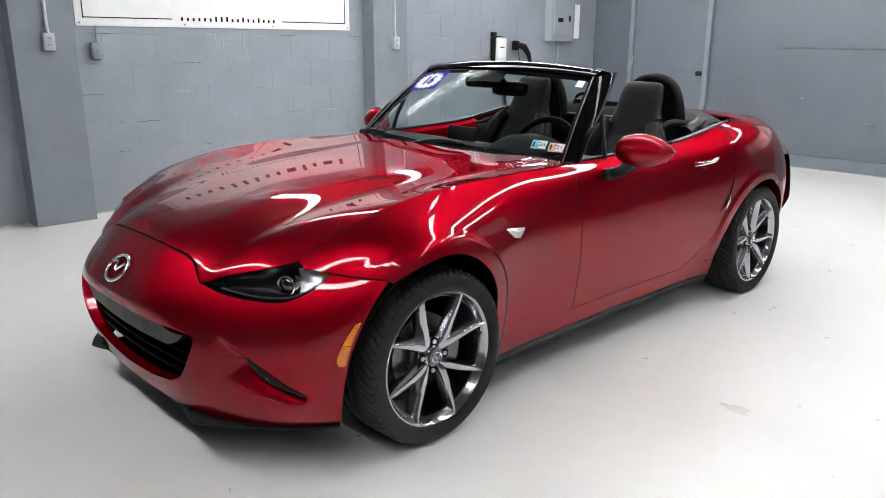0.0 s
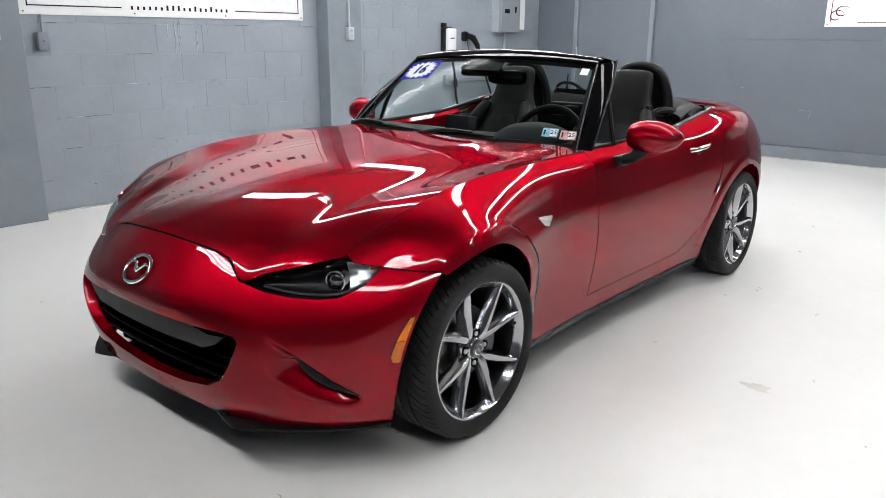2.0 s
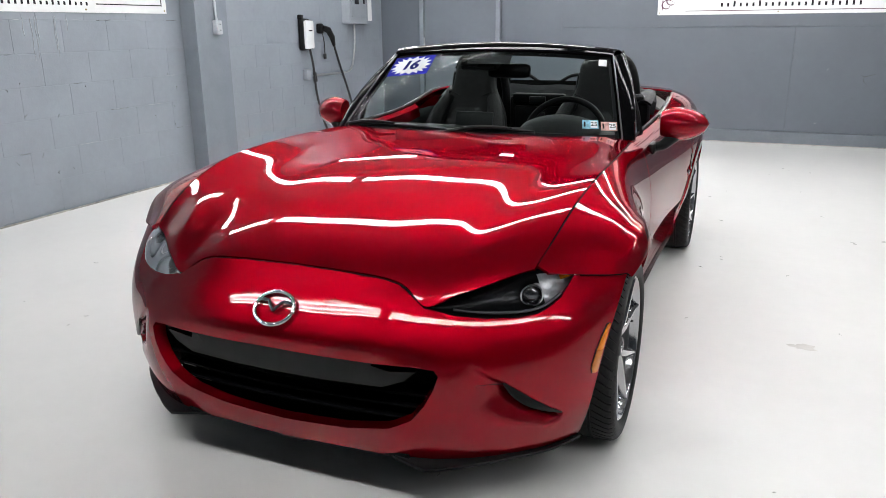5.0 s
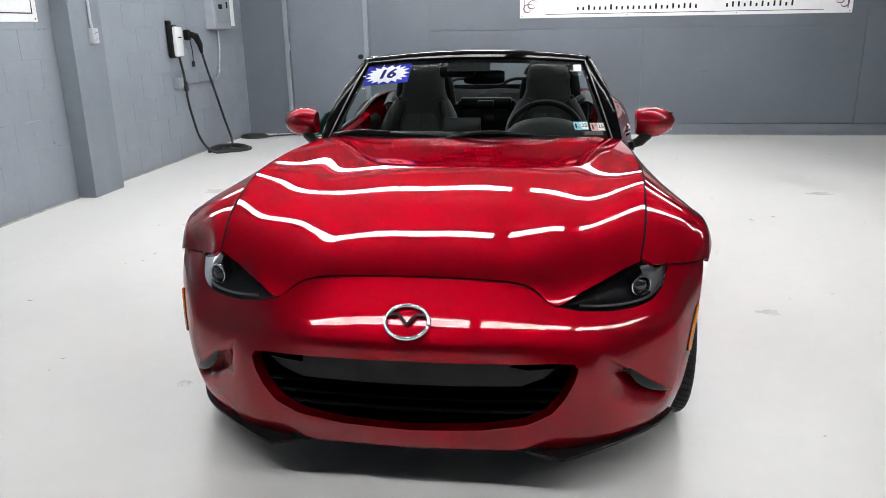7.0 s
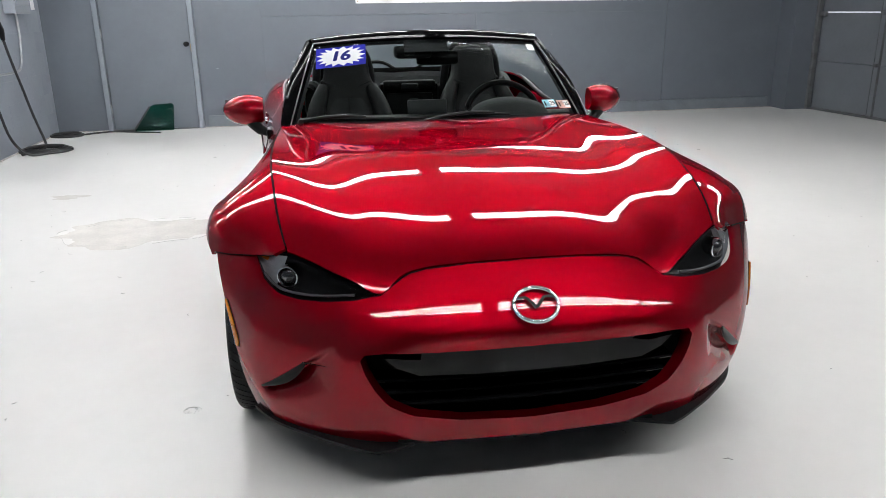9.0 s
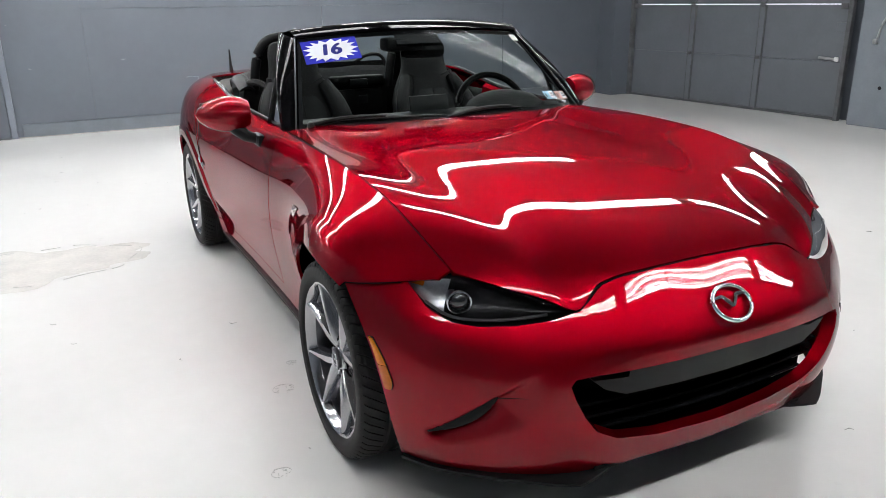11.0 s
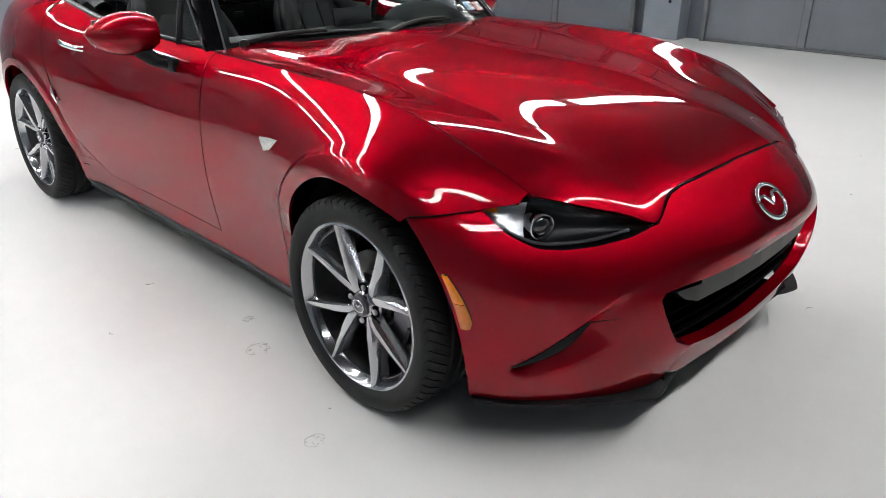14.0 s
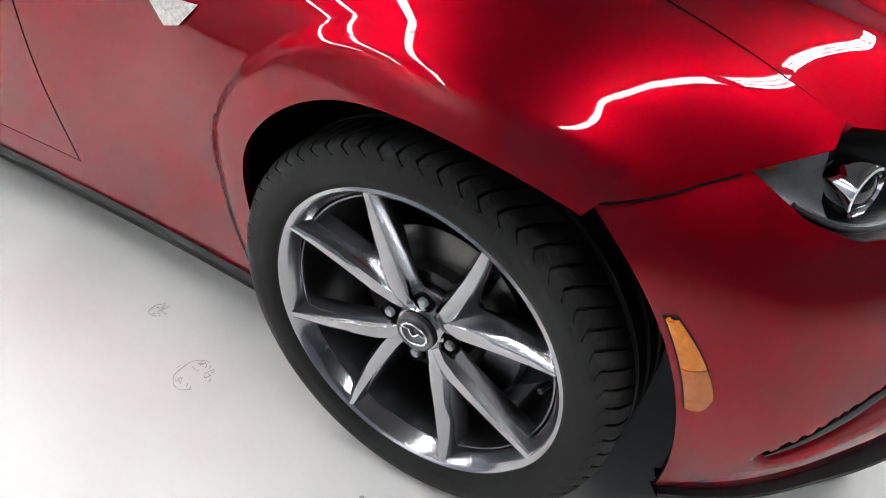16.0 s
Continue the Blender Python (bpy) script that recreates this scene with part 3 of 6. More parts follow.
part("box", bbox(0.055, 0.10, 0.11, -3.452, 4.965, 0.785, 0.004), M_GREYBOX, lb)
part("conduit", tube(bmesh.new(), along([(-3.455, 5.01, 0.765), (-3.455, 5.5, 0.762), (-3.455, 5.80, 0.762), (-3.455, 5.95, 0.80), (-3.455, 6.02, 0.93), (-3.455, 6.06, 1.10), (-3.455, 6.06, 1.32)], 30), 0.012, 8), M_STEEL, lb, "bright steel conduit")
bp = thing("breaker_panel", "grey steel electrical breaker panel on the block wall", "breaker panel")
part("cabinet", bbox(0.11, 0.42, 0.75, -3.425, 6.03, 1.69, 0.006), M_GREYBOX, bp, smooth=False)
part("panel_door", bbox(0.012, 0.34, 0.62, -3.364, 6.03, 1.70, 0.004), M_GREYBOX, bp, smooth=False)
part("latch", bbox(0.012, 0.025, 0.07, -3.353, 6.14, 1.58, 0.003), M_INK, bp, smooth=False)
part("warning_label", bbox(0.002, 0.10, 0.05, -3.357, 5.97, 1.56), M_INK, bp, smooth=False)
part("white_notice", bbox(0.004, 0.10, 0.40, -3.365, 6.30, 1.55), M_WHITE, bp, smooth=False)

# small fixed things on the end wall
hk = thing("wall_hook", "thin painted wire hook on the end wall", "hook")
part("wire", tube(bmesh.new(), [(-0.15, WALL_B - 0.014, 0.52), (-0.10, WALL_B - 0.03, 0.53), (-0.02, WALL_B - 0.03, 0.52), (-0.04, WALL_B - 0.03, 0.44)], 0.004, 6), M_TRIM, hk)

# garage doors in the right-hand wall: x along the wall, y into the room
def gdoor(idx, x0, x1, stiles, label):
    d = tagged(thing("garage_door_%d" % idx, label, "garage door", m=None), kind="structure")

    def put(name, bmx, material, lab="", smooth=False):
        bmesh.ops.transform(bmx, matrix=R_FRAME @ Matrix.Translation((0, 0.03, 0)), verts=bmx.verts)
        bmesh.ops.recalc_face_normals(bmx, faces=bmx.faces)
        return part(name, bmx, material, d, lab, smooth)
    edges = [x0] + stiles + [x1]
    for z0, z1 in ((0.03, 1.195), (1.21, 2.42)):
        zm = (z0 + z1) / 2
        for a, c in zip(edges, edges[1:]):
            for q0, q1 in ((z0, zm - 0.002), (zm + 0.002, z1)):
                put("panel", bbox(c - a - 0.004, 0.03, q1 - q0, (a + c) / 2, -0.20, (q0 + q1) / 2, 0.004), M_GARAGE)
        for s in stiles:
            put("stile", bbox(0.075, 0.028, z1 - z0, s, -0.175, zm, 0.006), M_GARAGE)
            for q in (-0.036, 0.036):
                put("stile_lip", bbox(0.006, 0.034, z1 - z0, s + q, -0.172, zm), M_SOOT)
            put("hinge", bbox(0.06, 0.03, 0.05, s, -0.15, z1 + 0.005, 0.006), M_SOOT)
            put("hinge", bbox(0.05, 0.03, 0.04, s, -0.15, zm, 0.006), M_SOOT)
        for s in (x0 + 0.05, x1 - 0.05):
            put("roller_bracket", bbox(0.08, 0.05, 0.06, s, -0.155, z1 - 0.01, 0.006), M_SOOT)
    put("daylight_slit", bbox(x1 - x0 - 0.02, 0.01, 0.008, (x0 + x1) / 2, -0.205, 1.2025), M_DAY, "thin slit of daylight between the sections")
    put("bottom_seal", bbox(x1 - x0, 0.05, 0.03, (x0 + x1) / 2, -0.19, 0.015, 0.004), M_SOOT, "black rubber bottom seal")
    for s in (x0 - 0.025, x1 + 0.025):
        put("track", bbox(0.05, 0.06, 2.5, s, -0.15, 1.25, 0.006), M_SOOT, "dark scuffed steel track")
    return d, put


d1, put1 = gdoor(1, 0.38, 3.41, [1.37, 2.37], "closed grey sectional garage door with riveted stiles")
put1("lock_rod", tube(bmesh.new(), [(3.13, -0.165, 0.65), (3.35, -0.165, 0.635)], 0.014, 8), M_STEEL, "bright steel slide lock")
put1("lock_knob", bbox(0.05, 0.03, 0.05, 3.34, -0.155, 0.64, 0.01), M_WHITEPLASTIC, "white lock knob")
put1("latch_box", bbox(0.11, 0.05, 0.10, 3.36, -0.155, 0.97, 0.008), M_GARAGE, "painted latch box")
d2, put2 = gdoor(2, 4.31, 7.34, [5.31, 6.31], "closed grey sectional garage door beside the conduit post")


def right(name, bmx, material, label, category, kind="structure"):
    bmesh.ops.transform(bmx, matrix=R_FRAME, verts=bmx.verts)
    bmesh.ops.recalc_face_normals(bmx, faces=bmx.faces)
    return solo(name, bmx, material, label, category, kind=kind, smooth=False)


right("post_1", bbox(0.42, 0.26, CEILING, 3.85, -0.10, CEILING / 2, 0.005), M_TRIM, "grey painted post between the garage doors", "post")
right("post_2", bbox(0.38, 0.22, CEILING, 0.13, -0.12, CEILING / 2, 0.005), M_TRIM, "grey painted door post in the corner", "post")
right("lintel", bbox(7.2, 0.22, CEILING - 2.45, 3.9, -0.12, (CEILING + 2.45) / 2), M_TRIM, "grey painted lintel over the garage doors", "lintel")
cd = thing("wall_conduit", "thin curved conduit ending in a small fitting on the post", "conduit")
for nm, bmx in (("pipe", tube(bmesh.new(), along([(4.15, 0.04, 1.36), (4.0, 0.05, 1.22), (3.88, 0.05, 1.05), (3.83, 0.045, 0.86)], 16), 0.011, 8)), ("fitting", bbox(0.05, 0.04, 0.05, 3.82, 0.045, 0.85, 0.01)), ("hole_plug", lathe(bmesh.new(), [(0.030, 0.018), (0.033, 0.018), (0.0335, 0.0005)], 12, "y"))):
    if nm == "hole_plug":
        bmesh.ops.translate(bmx, vec=(3.93, 0.0, 0.40), verts=bmx.verts)
    bmesh.ops.transform(bmx, matrix=R_FRAME, verts=bmx.verts)
    bmesh.ops.recalc_face_normals(bmx, faces=bmx.faces)
    part(nm, bmx, M_STEEL if nm != "hole_plug" else M_INK, cd)

# ceiling lights: rows of fluorescent fixtures across the bay
def ceiling_light(half, lit, label):
    t = thing("ceiling_light", label, "ceiling light", "fluorescent fixtures on the ceiling")
    reach = 0.58 if half else 1.16
    part("housing", bbox(2 * reach + 0.04, 0.20, 0.06, 0, 0, 0, 0.01), M_FIXTURE, t, smooth=False)
    for y in (-0.065, 0.0, 0.065):
        for x0, x1 in (((-0.57, 0.57),) if half else ((-1.15, -0.02), (0.02, 1.15))):
            part("tube", tube(bmesh.new(), [(x0, y, -0.048), (x1, y, -0.048)], 0.0072, 10), lit, t, "lit fluorescent tube")
    for x in (-reach, reach):
        part("socket_end", bbox(0.03, 0.19, 0.05, x, 0, -0.045, 0.004), M_FIXTURE, t, smooth=False)
    return t


def hang(first, places):
    first.matrix_basis = Matrix.Translation((*places[0], CEILING - 0.031))
    for x, y in places[1:]:
        copy_thing(first, Matrix.Translation((x, y, CEILING - 0.031)))


hang(ceiling_light(False, M_TUBE, "white fluorescent ceiling fixture with lit tubes"), [(x, y) for y in LIGHT_ROWS for x in LIGHT_COLUMNS if x < 3 or y < 2])
hang(ceiling_light(True, M_TUBE, "short white fluorescent ceiling fixture with lit tubes"), [(-2.82, y) for y in LIGHT_ROWS[1:]])

# marks on the floor
def floor_patch(name, cx, cy, rx, ry, material, label, seed, n=40, z=0.0016, rough=0.18):
    rnd = random.Random(seed)
    ph = [rnd.uniform(0, 6.28) for _ in range(5)]
    b = bmesh.new()
    ring = []
    for k in range(n):
        a = k * math.tau / n
        r = 1 + rough * (math.sin(3 * a + ph[0]) + 0.6 * math.sin(5 * a + ph[1]) + 0.5 * math.sin(9 * a + ph[2]) + 0.3 * math.sin(17 * a + ph[3])) / 2
        ring.append((cx + rx * r * math.cos(a), cy + ry * r * math.sin(a)))
    top = [b.verts.new((x, y, z)) for x, y in ring]
    low = [b.verts.new((x + (x - cx) * 0.02, y + (y - cy) * 0.02, 0.0002)) for x, y in ring]
    b.faces.new(top)
    for k in range(n):
        b.faces.new((top[k], low[k], low[(k + 1) % n], top[(k + 1) % n]))
    bmesh.ops.recalc_face_normals(b, faces=b.faces)
    return solo(name, b, material, label, "floor stain", kind="structure", smooth=False)


def ring_mark(cx, cy, r, seed):
    rnd = random.Random(seed)
    b = bmesh.new()
    ph = rnd.uniform(0, 6)
    tube(b, [(cx + r * (1 + 0.12 * math.sin(2 * a + ph)) * math.cos(a), cy + r * (1 + 0.1 * math.sin(3 * a)) * math.sin(a), 0.0005) for a in np.linspace(0, 3.9, 24)], 0.0007, 6)
    for _ in range(26):
        a, q, f = rnd.uniform(0, 6.28), r * rnd.uniform(0.3, 1.1), rnd.uniform(0, 6.28)
        x, y, ln = cx + q * math.cos(a), cy + q * math.sin(a), r * rnd.uniform(0.08, 0.3)
        tube(b, [(x, y, 0.0005), (x + ln * math.cos(f), y + ln * math.sin(f), 0.0005)], 0.0008, 5)
    solo("floor_mark", b, M_FLOORMARK, "broken grey ring-shaped mark on the white floor", "floor mark", "marks on the floor", kind="structure")


ring_mark(-0.88, 0.435, 0.034, 3)
ring_mark(-1.02, -0.05, 0.026, 4)
ring_mark(-0.80, 0.62, 0.018, 5)
rnd = random.Random(11)
for k in range(110):
    cx, cy = rnd.uniform(-2.8, 3.2), rnd.uniform(-1.6, 5.5)
    a, ln = rnd.uniform(0, 6.28), rnd.uniform(0.006, 0.035)
    b = bmesh.new()
    tube(b, [(cx, cy, 0.0008), (cx + ln * 0.5 * math.cos(a), cy + ln * 0.5 * math.sin(a), 0.0008), (cx + ln * math.cos(a + 0.5), cy + ln * math.sin(a + 0.5), 0.0008)], 0.0016, 5, [0.6, 1.2, 0.5])
    solo("floor_scuff", b, M_FLOORMARK, "small dark scuff on the white floor", "floor mark", "marks on the floor", kind="structure")


# bare patch where the floor paint has worn through, with cracked paint round its edge
floor_patch("floor_stain", -1.66, 2.32, 0.50, 0.30, M_FLOORWEAR, "worn patch of bare tan concrete in the white floor", 21, n=72, z=0.0010, rough=0.30)
for cx, cy, rx, ry, sd in ((-2.30, -0.95, 0.10, 0.05, 22), (-2.62, -0.55, 0.16, 0.05, 23), (1.42, 0.95, 0.05, 0.03, 24), (2.5, 3.6, 0.09, 0.05, 27), (-2.4, 3.4, 0.12, 0.07, 28)):
    floor_patch("floor_stain", cx, cy, rx, ry, M_FLOORMARK if rx < 0.04 else M_FLOORWEAR, "small worn spot in the white floor paint", sd, n=40, z=0.0009, rough=0.4)
for k in range(14):
    # hairline cracks along the rim of the worn patch
    a = 0.45 * k
    b = bmesh.new()
    tube(b, [(-1.66 + (0.50 + 0.03 * math.sin(5 * q)) * math.cos(q), 2.32 + (0.30 + 0.02 * math.sin(7 * q)) * math.sin(q), 0.0012) for q in np.linspace(a, a + rnd.uniform(0.15, 0.42), 9)], 0.0013, 5)
    solo("floor_crack", b, M_FLOORMARK, "hairline crack in the floor paint", "floor mark", "marks on the floor", kind="structure")


# worn paint on the walls: pale runs below the banner, chipped joints, scratches
M_PALE = mat("pale_paint_run", (0.36, 0.38, 0.41), 0.5, var=0.3, scale=30)
M_CHIP = mat("dark_paint_chip", (0.07, 0.075, 0.08), 0.7, var=0.3, scale=40)
rnd = random.Random(5)


def wall_mark(points, r, material, label):
    b = bmesh.new()
    n = len(points)
    tube(b, points, r, 5, [0.4 + 0.8 * rnd.random() if 0 < i < n - 1 else 0.2 for i in range(n)])
    solo("wall_mark", b, material, label, "wall mark", "marks on the walls", kind="structure")


for k in range(7):
    y, z1 = 1.50 + rnd.uniform(0, 0.45), 1.38
    z0 = z1 - rnd.uniform(0.06, 0.32)
    wall_mark([(WALL_L + 0.0005, y + 0.003 * math.sin(9 * f + k), z1 + (z0 - z1) * f) for f in np.linspace(0, 1, 9)], 0.0035, M_PALE, "pale run of paint on the block wall")
for k in range(26):
    y, z = rnd.uniform(-0.4, 2.9), 0.016 + 0.2215 * rnd.randint(1, 6)
    ln = rnd.uniform(0.05, 0.22)
    wall_mark([(WALL_L + 0.0002, y + ln * f, z + rnd.uniform(-0.002, 0.002)) for f in np.linspace(0, 1, 8)], 0.0022, M_CHIP if k % 3 else M_PALE, "cracked joint showing through the wall paint")
for k in range(22):
    y, z = rnd.uniform(-0.5, 3.6), rnd.uniform(0.12, 1.3)
    wall_mark([(WALL_L + 0.0004, y, z), (WALL_L + 0.0004, y + rnd.uniform(-0.012, 0.012), z + rnd.uniform(0.004, 0.016)), (WALL_L + 0.0004, y + rnd.uniform(-0.02, 0.02), z + rnd.uniform(0.012, 0.03))], 0.0030, M_CHIP, "small chip in the wall paint")
for k in range(24):
    x, z = rnd.uniform(-2.6, 5.2), rnd.uniform(0.15, 1.7)
    dx, dz = rnd.uniform(-0.05, 0.05), rnd.uniform(-0.03, 0.03)
    on = WALL_B - (0.0126 if x > -1.05 else 0.0006)
    wall_mark([(x, on, z), (x + dx * 0.5, on, z + dz), (x + dx, on, z + dz * 0.6)], 0.0020, M_CHIP if k % 3 else M_PALE, "short scratch in the wall paint")
wall_mark([(2.10, WALL_B - 0.0126, 0.76), (2.14, WALL_B - 0.0126, 0.735), (2.19, WALL_B - 0.0126, 0.75), (2.24, WALL_B - 0.0126, 0.765)], 0.0035, M_CHIP, "forked crack in the wall paint")
wall_mark([(2.14, WALL_B - 0.0126, 0.735), (2.135, WALL_B - 0.0126, 0.69), (2.17, WALL_B - 0.0126, 0.66)], 0.003, M_CHIP, "forked crack in the wall paint")


# ---------------------------------------------------------------- the roadster
# Car frame: x to its left, y from nose to tail, front axle at y = 0. Half of it is drawn, the other half mirrored.
car = thing("sports_car", "glossy red metallic two-seat roadster with its soft top folded down", "car")
ARCH_F, ARCH_R = (-0.035, 0.312, 0.350), (2.285, 0.270, 0.350)     # wheel arches: y, z, radius
HUB_F, HUB_R = (0.0, 0.297), (2.31, 0.288)


def both(name, make, material, parent, label="", smooth=True):
    """A part on the left side and its mirror image on the right."""
    out = []
    for side in (1, -1):
        bm = make()
        if side < 0:
            bmesh.ops.scale(bm, vec=(-1, 1, 1), verts=bm.verts)
            bmesh.ops.reverse_faces(bm, faces=bm.faces)
        out.append(part(name, bm, material, parent, label, smooth))
    return out


# character lines of the side, from the top down: (y, x, z)
TOP = Curve((-0.40, 0.645, 0.667), (-0.32, 0.661, 0.708), (-0.13, 0.682, 0.778), (0.07, 0.697, 0.816), (0.27, 0.702, 0.830), (0.46, 0.702, 0.835),
            (0.84, 0.688, 0.831), (1.30, 0.694, 0.834), (1.75, 0.706, 0.862), (2.05, 0.706, 0.905), (2.35, 0.672, 0.918), (2.65, 0.610, 0.900), (2.90, 0.520, 0.850))
BROW = Curve((-0.40, 0.676, 0.652), (-0.32, 0.706, 0.690), (-0.20, 0.764, 0.736), (0.07, 0.777, 0.777), (0.40, 0.738, 0.795),
             (0.84, 0.721, 0.807), (1.30, 0.730, 0.810), (1.75, 0.757, 0.830), (2.05, 0.786, 0.862), (2.35, 0.780, 0.868), (2.65, 0.715, 0.845), (2.90, 0.610, 0.790))
CREST = Curve((-0.40, 0.708, 0.612), (-0.32, 0.756, 0.642), (-0.20, 0.840, 0.686), (0.07, 0.846, 0.711), (0.40, 0.778, 0.720),
              (0.84, 0.761, 0.728), (1.30, 0.772, 0.732), (1.75, 0.806, 0.742), (2.05, 0.842, 0.755), (2.35, 0.848, 0.745), (2.65, 0.790, 0.720), (2.90, 0.690, 0.680))
# half width lower down, at four heights
WAIST = {0.55: Curve((-0.40, 0.76), (-0.245, 0.860), (0.07, 0.870), (0.33, 0.828), (0.50, 0.796), (0.84, 0.786), (1.30, 0.796), (1.75, 0.824), (2.05, 0.852), (2.35, 0.858), (2.65, 0.82), (2.90, 0.72)),
         0.40: Curve((-0.40, 0.76), (-0.245, 0.853), (0.07, 0.846), (0.33, 0.800), (0.50, 0.782), (0.84, 0.776), (1.30, 0.786), (1.75, 0.810), (2.05, 0.838), (2.35, 0.850), (2.65, 0.81), (2.90, 0.72)),
         0.25: Curve((-0.40, 0.75), (-0.245, 0.830), (0.07, 0.820), (0.33, 0.775), (0.50, 0.760), (0.84, 0.752), (1.30, 0.758), (1.75, 0.775), (2.05, 0.800), (2.35, 0.830), (2.65, 0.78), (2.90, 0.70)),
         0.15: Curve((-0.40, 0.73), (-0.245, 0.800), (0.07, 0.790), (0.33, 0.757), (0.50, 0.748), (0.84, 0.742), (1.30, 0.746), (1.75, 0.755), (2.05, 0.775), (2.35, 0.800), (2.65, 0.74), (2.90, 0.66))}
SEAM = Curve((-0.40, 0.652), (-0.32, 0.634), (-0.22, 0.622))          # wing and bumper meet along this height


def arch_top(arch, y):
    d = arch[2] ** 2 - (y - arch[0]) ** 2
    return arch[1] + math.sqrt(d) if d > 0 else 0.0


def side_bottom(y):
    """Height at which the painted side ends."""
    if y < -0.22:
        return SEAM(y)
    return max(0.165, arch_top(ARCH_F, y) if y < ARCH_F[0] + ARCH_F[2] else 0, arch_top(ARCH_R, y) if abs(y - ARCH_R[0]) < ARCH_R[2] else 0)


def flare(y, z):
    """The raised lip round a wheel arch."""
    out = 0.0
    for arch, amp, reach in ((ARCH_F, 0.0095, 0.424), (ARCH_R, 0.008, 0.420)):
        r = math.hypot(y - arch[0], z - arch[1])
        out = max(out, amp * smooth01((reach - r) / 0.024) * smooth01((0.775 - z) / 0.04))
    return out * smooth01((y + 0.36) / 0.10)


section_cache = {}


def section(y):
    key = round(y, 4)
    if key not in section_cache:
        p = [tuple(TOP(y)), tuple(BROW(y)), tuple(CREST(y))] + [(WAIST[z](y), z) for z in (0.55, 0.40, 0.25, 0.15)]
        s = np.concatenate([[0], np.cumsum([math.dist(a, b) for a, b in zip(p, p[1:])])])
        c = Curve(*[(a, *q) for a, q in zip(s, p)])
        tt = np.linspace(0, s[-1], 160)
        section_cache[key] = (tt, np.array([c(t) for t in tt]))
    return section_cache[key]


def side(y, v, low=None):
    """A point of the side: v runs from the top edge (0) down to the lower edge (1)."""
    tt, xz = section(y)
    zb = side_bottom(y) if low is None else low
    below = np.nonzero(xz[:, 1] <= zb)[0]
    if len(below) and below[0] > 0:
        i = below[0]
        f = (xz[i - 1, 1] - zb) / max(xz[i - 1, 1] - xz[i, 1], 1e-9)
        end = tt[i - 1] + f * (tt[i] - tt[i - 1])
    else:
        end = tt[1] if len(below) else tt[-1]
    t = end * v
    x, z = np.interp(t, tt, xz[:, 0]), np.interp(t, tt, xz[:, 1])
    return np.array((x + flare(y, z), y, z))


def side_x(y, z):
    xz = section(y)[1]
    return float(np.interp(z, xz[::-1, 1], xz[::-1, 0])) + flare(y, z)


def cut_at(cut, v):
    """Follows a panel cut, given as y over height, down the side."""
    y = cut(0.5)
    for _ in range(6):
        y = cut(side(y, v)[2])
    return y


def side_panel(cut0, cut1, nu, nv, ease=False, v0=0.0, v1=1.0, gap=0.0028):
    rows = []
    for j in range(nv + 1):
        v = v0 + (v1 - v0) * j / nv
        a, b = cut_at(cut0, v) + gap, cut_at(cut1, v) - gap
        rows.append([side(a + (b - a) * (0.5 - 0.5 * math.cos(math.pi * i / nu) if ease else i / nu), v) for i in range(nu + 1)])
    return rows


DOOR_F = Curve((0.10, 0.815), (0.25, 0.828), (0.55, 0.822), (0.84, 0.842))
DOOR_R = Curve((0.10, 1.60), (0.24, 1.66), (0.33, 1.81), (0.45, 1.905), (0.60, 1.955), (0.75, 1.985), (0.90, 2.02))
FRONT = lambda z: -0.398
REAR_END = lambda z: 2.88

# front wings: the part over the arch, and the part between arch and door, as one panel
def wing():
    mid = ARCH_F[0] + ARCH_F[2] - 0.0005
    n2, nv = 56, 60
    ys = [-0.398 + 0.178 * i / 14 for i in range(14)] + [-0.22 + (mid + 0.22) * (0.62 * math.sin(math.pi / 2 * i / 72) + 0.38 * i / 72) for i in range(73)]
    foot = side_bottom(mid)
    rows = []
    for j in range(nv + 1):
        v = 0.010 + 0.990 * j / nv
        b = 0.82
        for _ in range(5):
            b = DOOR_F(side(b, v, foot)[2]) - 0.0026
        rows.append([side(y, v) for y in ys] + [side(mid + (b - mid) * i / n2, v, foot) for i in range(1, n2 + 1)])
    bm = shell(bmesh.new(), rows, 0.010, (3, 0.2, 0.6))
    # the foot of the panel behind the wheel
    rows = []
    for k in range(9):
        z = foot + (0.165 - foot) * k / 8
        b = DOOR_F(z) - 0.0026
        rows.append([(side_x(mid + (b - mid) * i / n2, z), mid + (b - mid) * i / n2, z) for i in range(n2 + 1)])
    return shell(bm, rows, 0.010, (3, 0.6, 0.3))


wings = both("front_wing", wing, M_PAINT, car)
DOOR_LOW = 0.885         # share of the side's height where the door ends and the sill begins
doors = both("door", lambda: shell(bmesh.new(), side_panel(DOOR_F, DOOR_R, 40, 34, v0=0.0, v1=DOOR_LOW), 0.012, (3, 1.4, 0.6)), M_PAINT, car)
both("sill", lambda: shell(bmesh.new(), side_panel(lambda z: 0.822, lambda z: 1.925, 30, 6, v0=DOOR_LOW + 0.004, v1=1.0, gap=0.0), 0.012, (3, 1.3, 0.2)), M_PAINT, car)


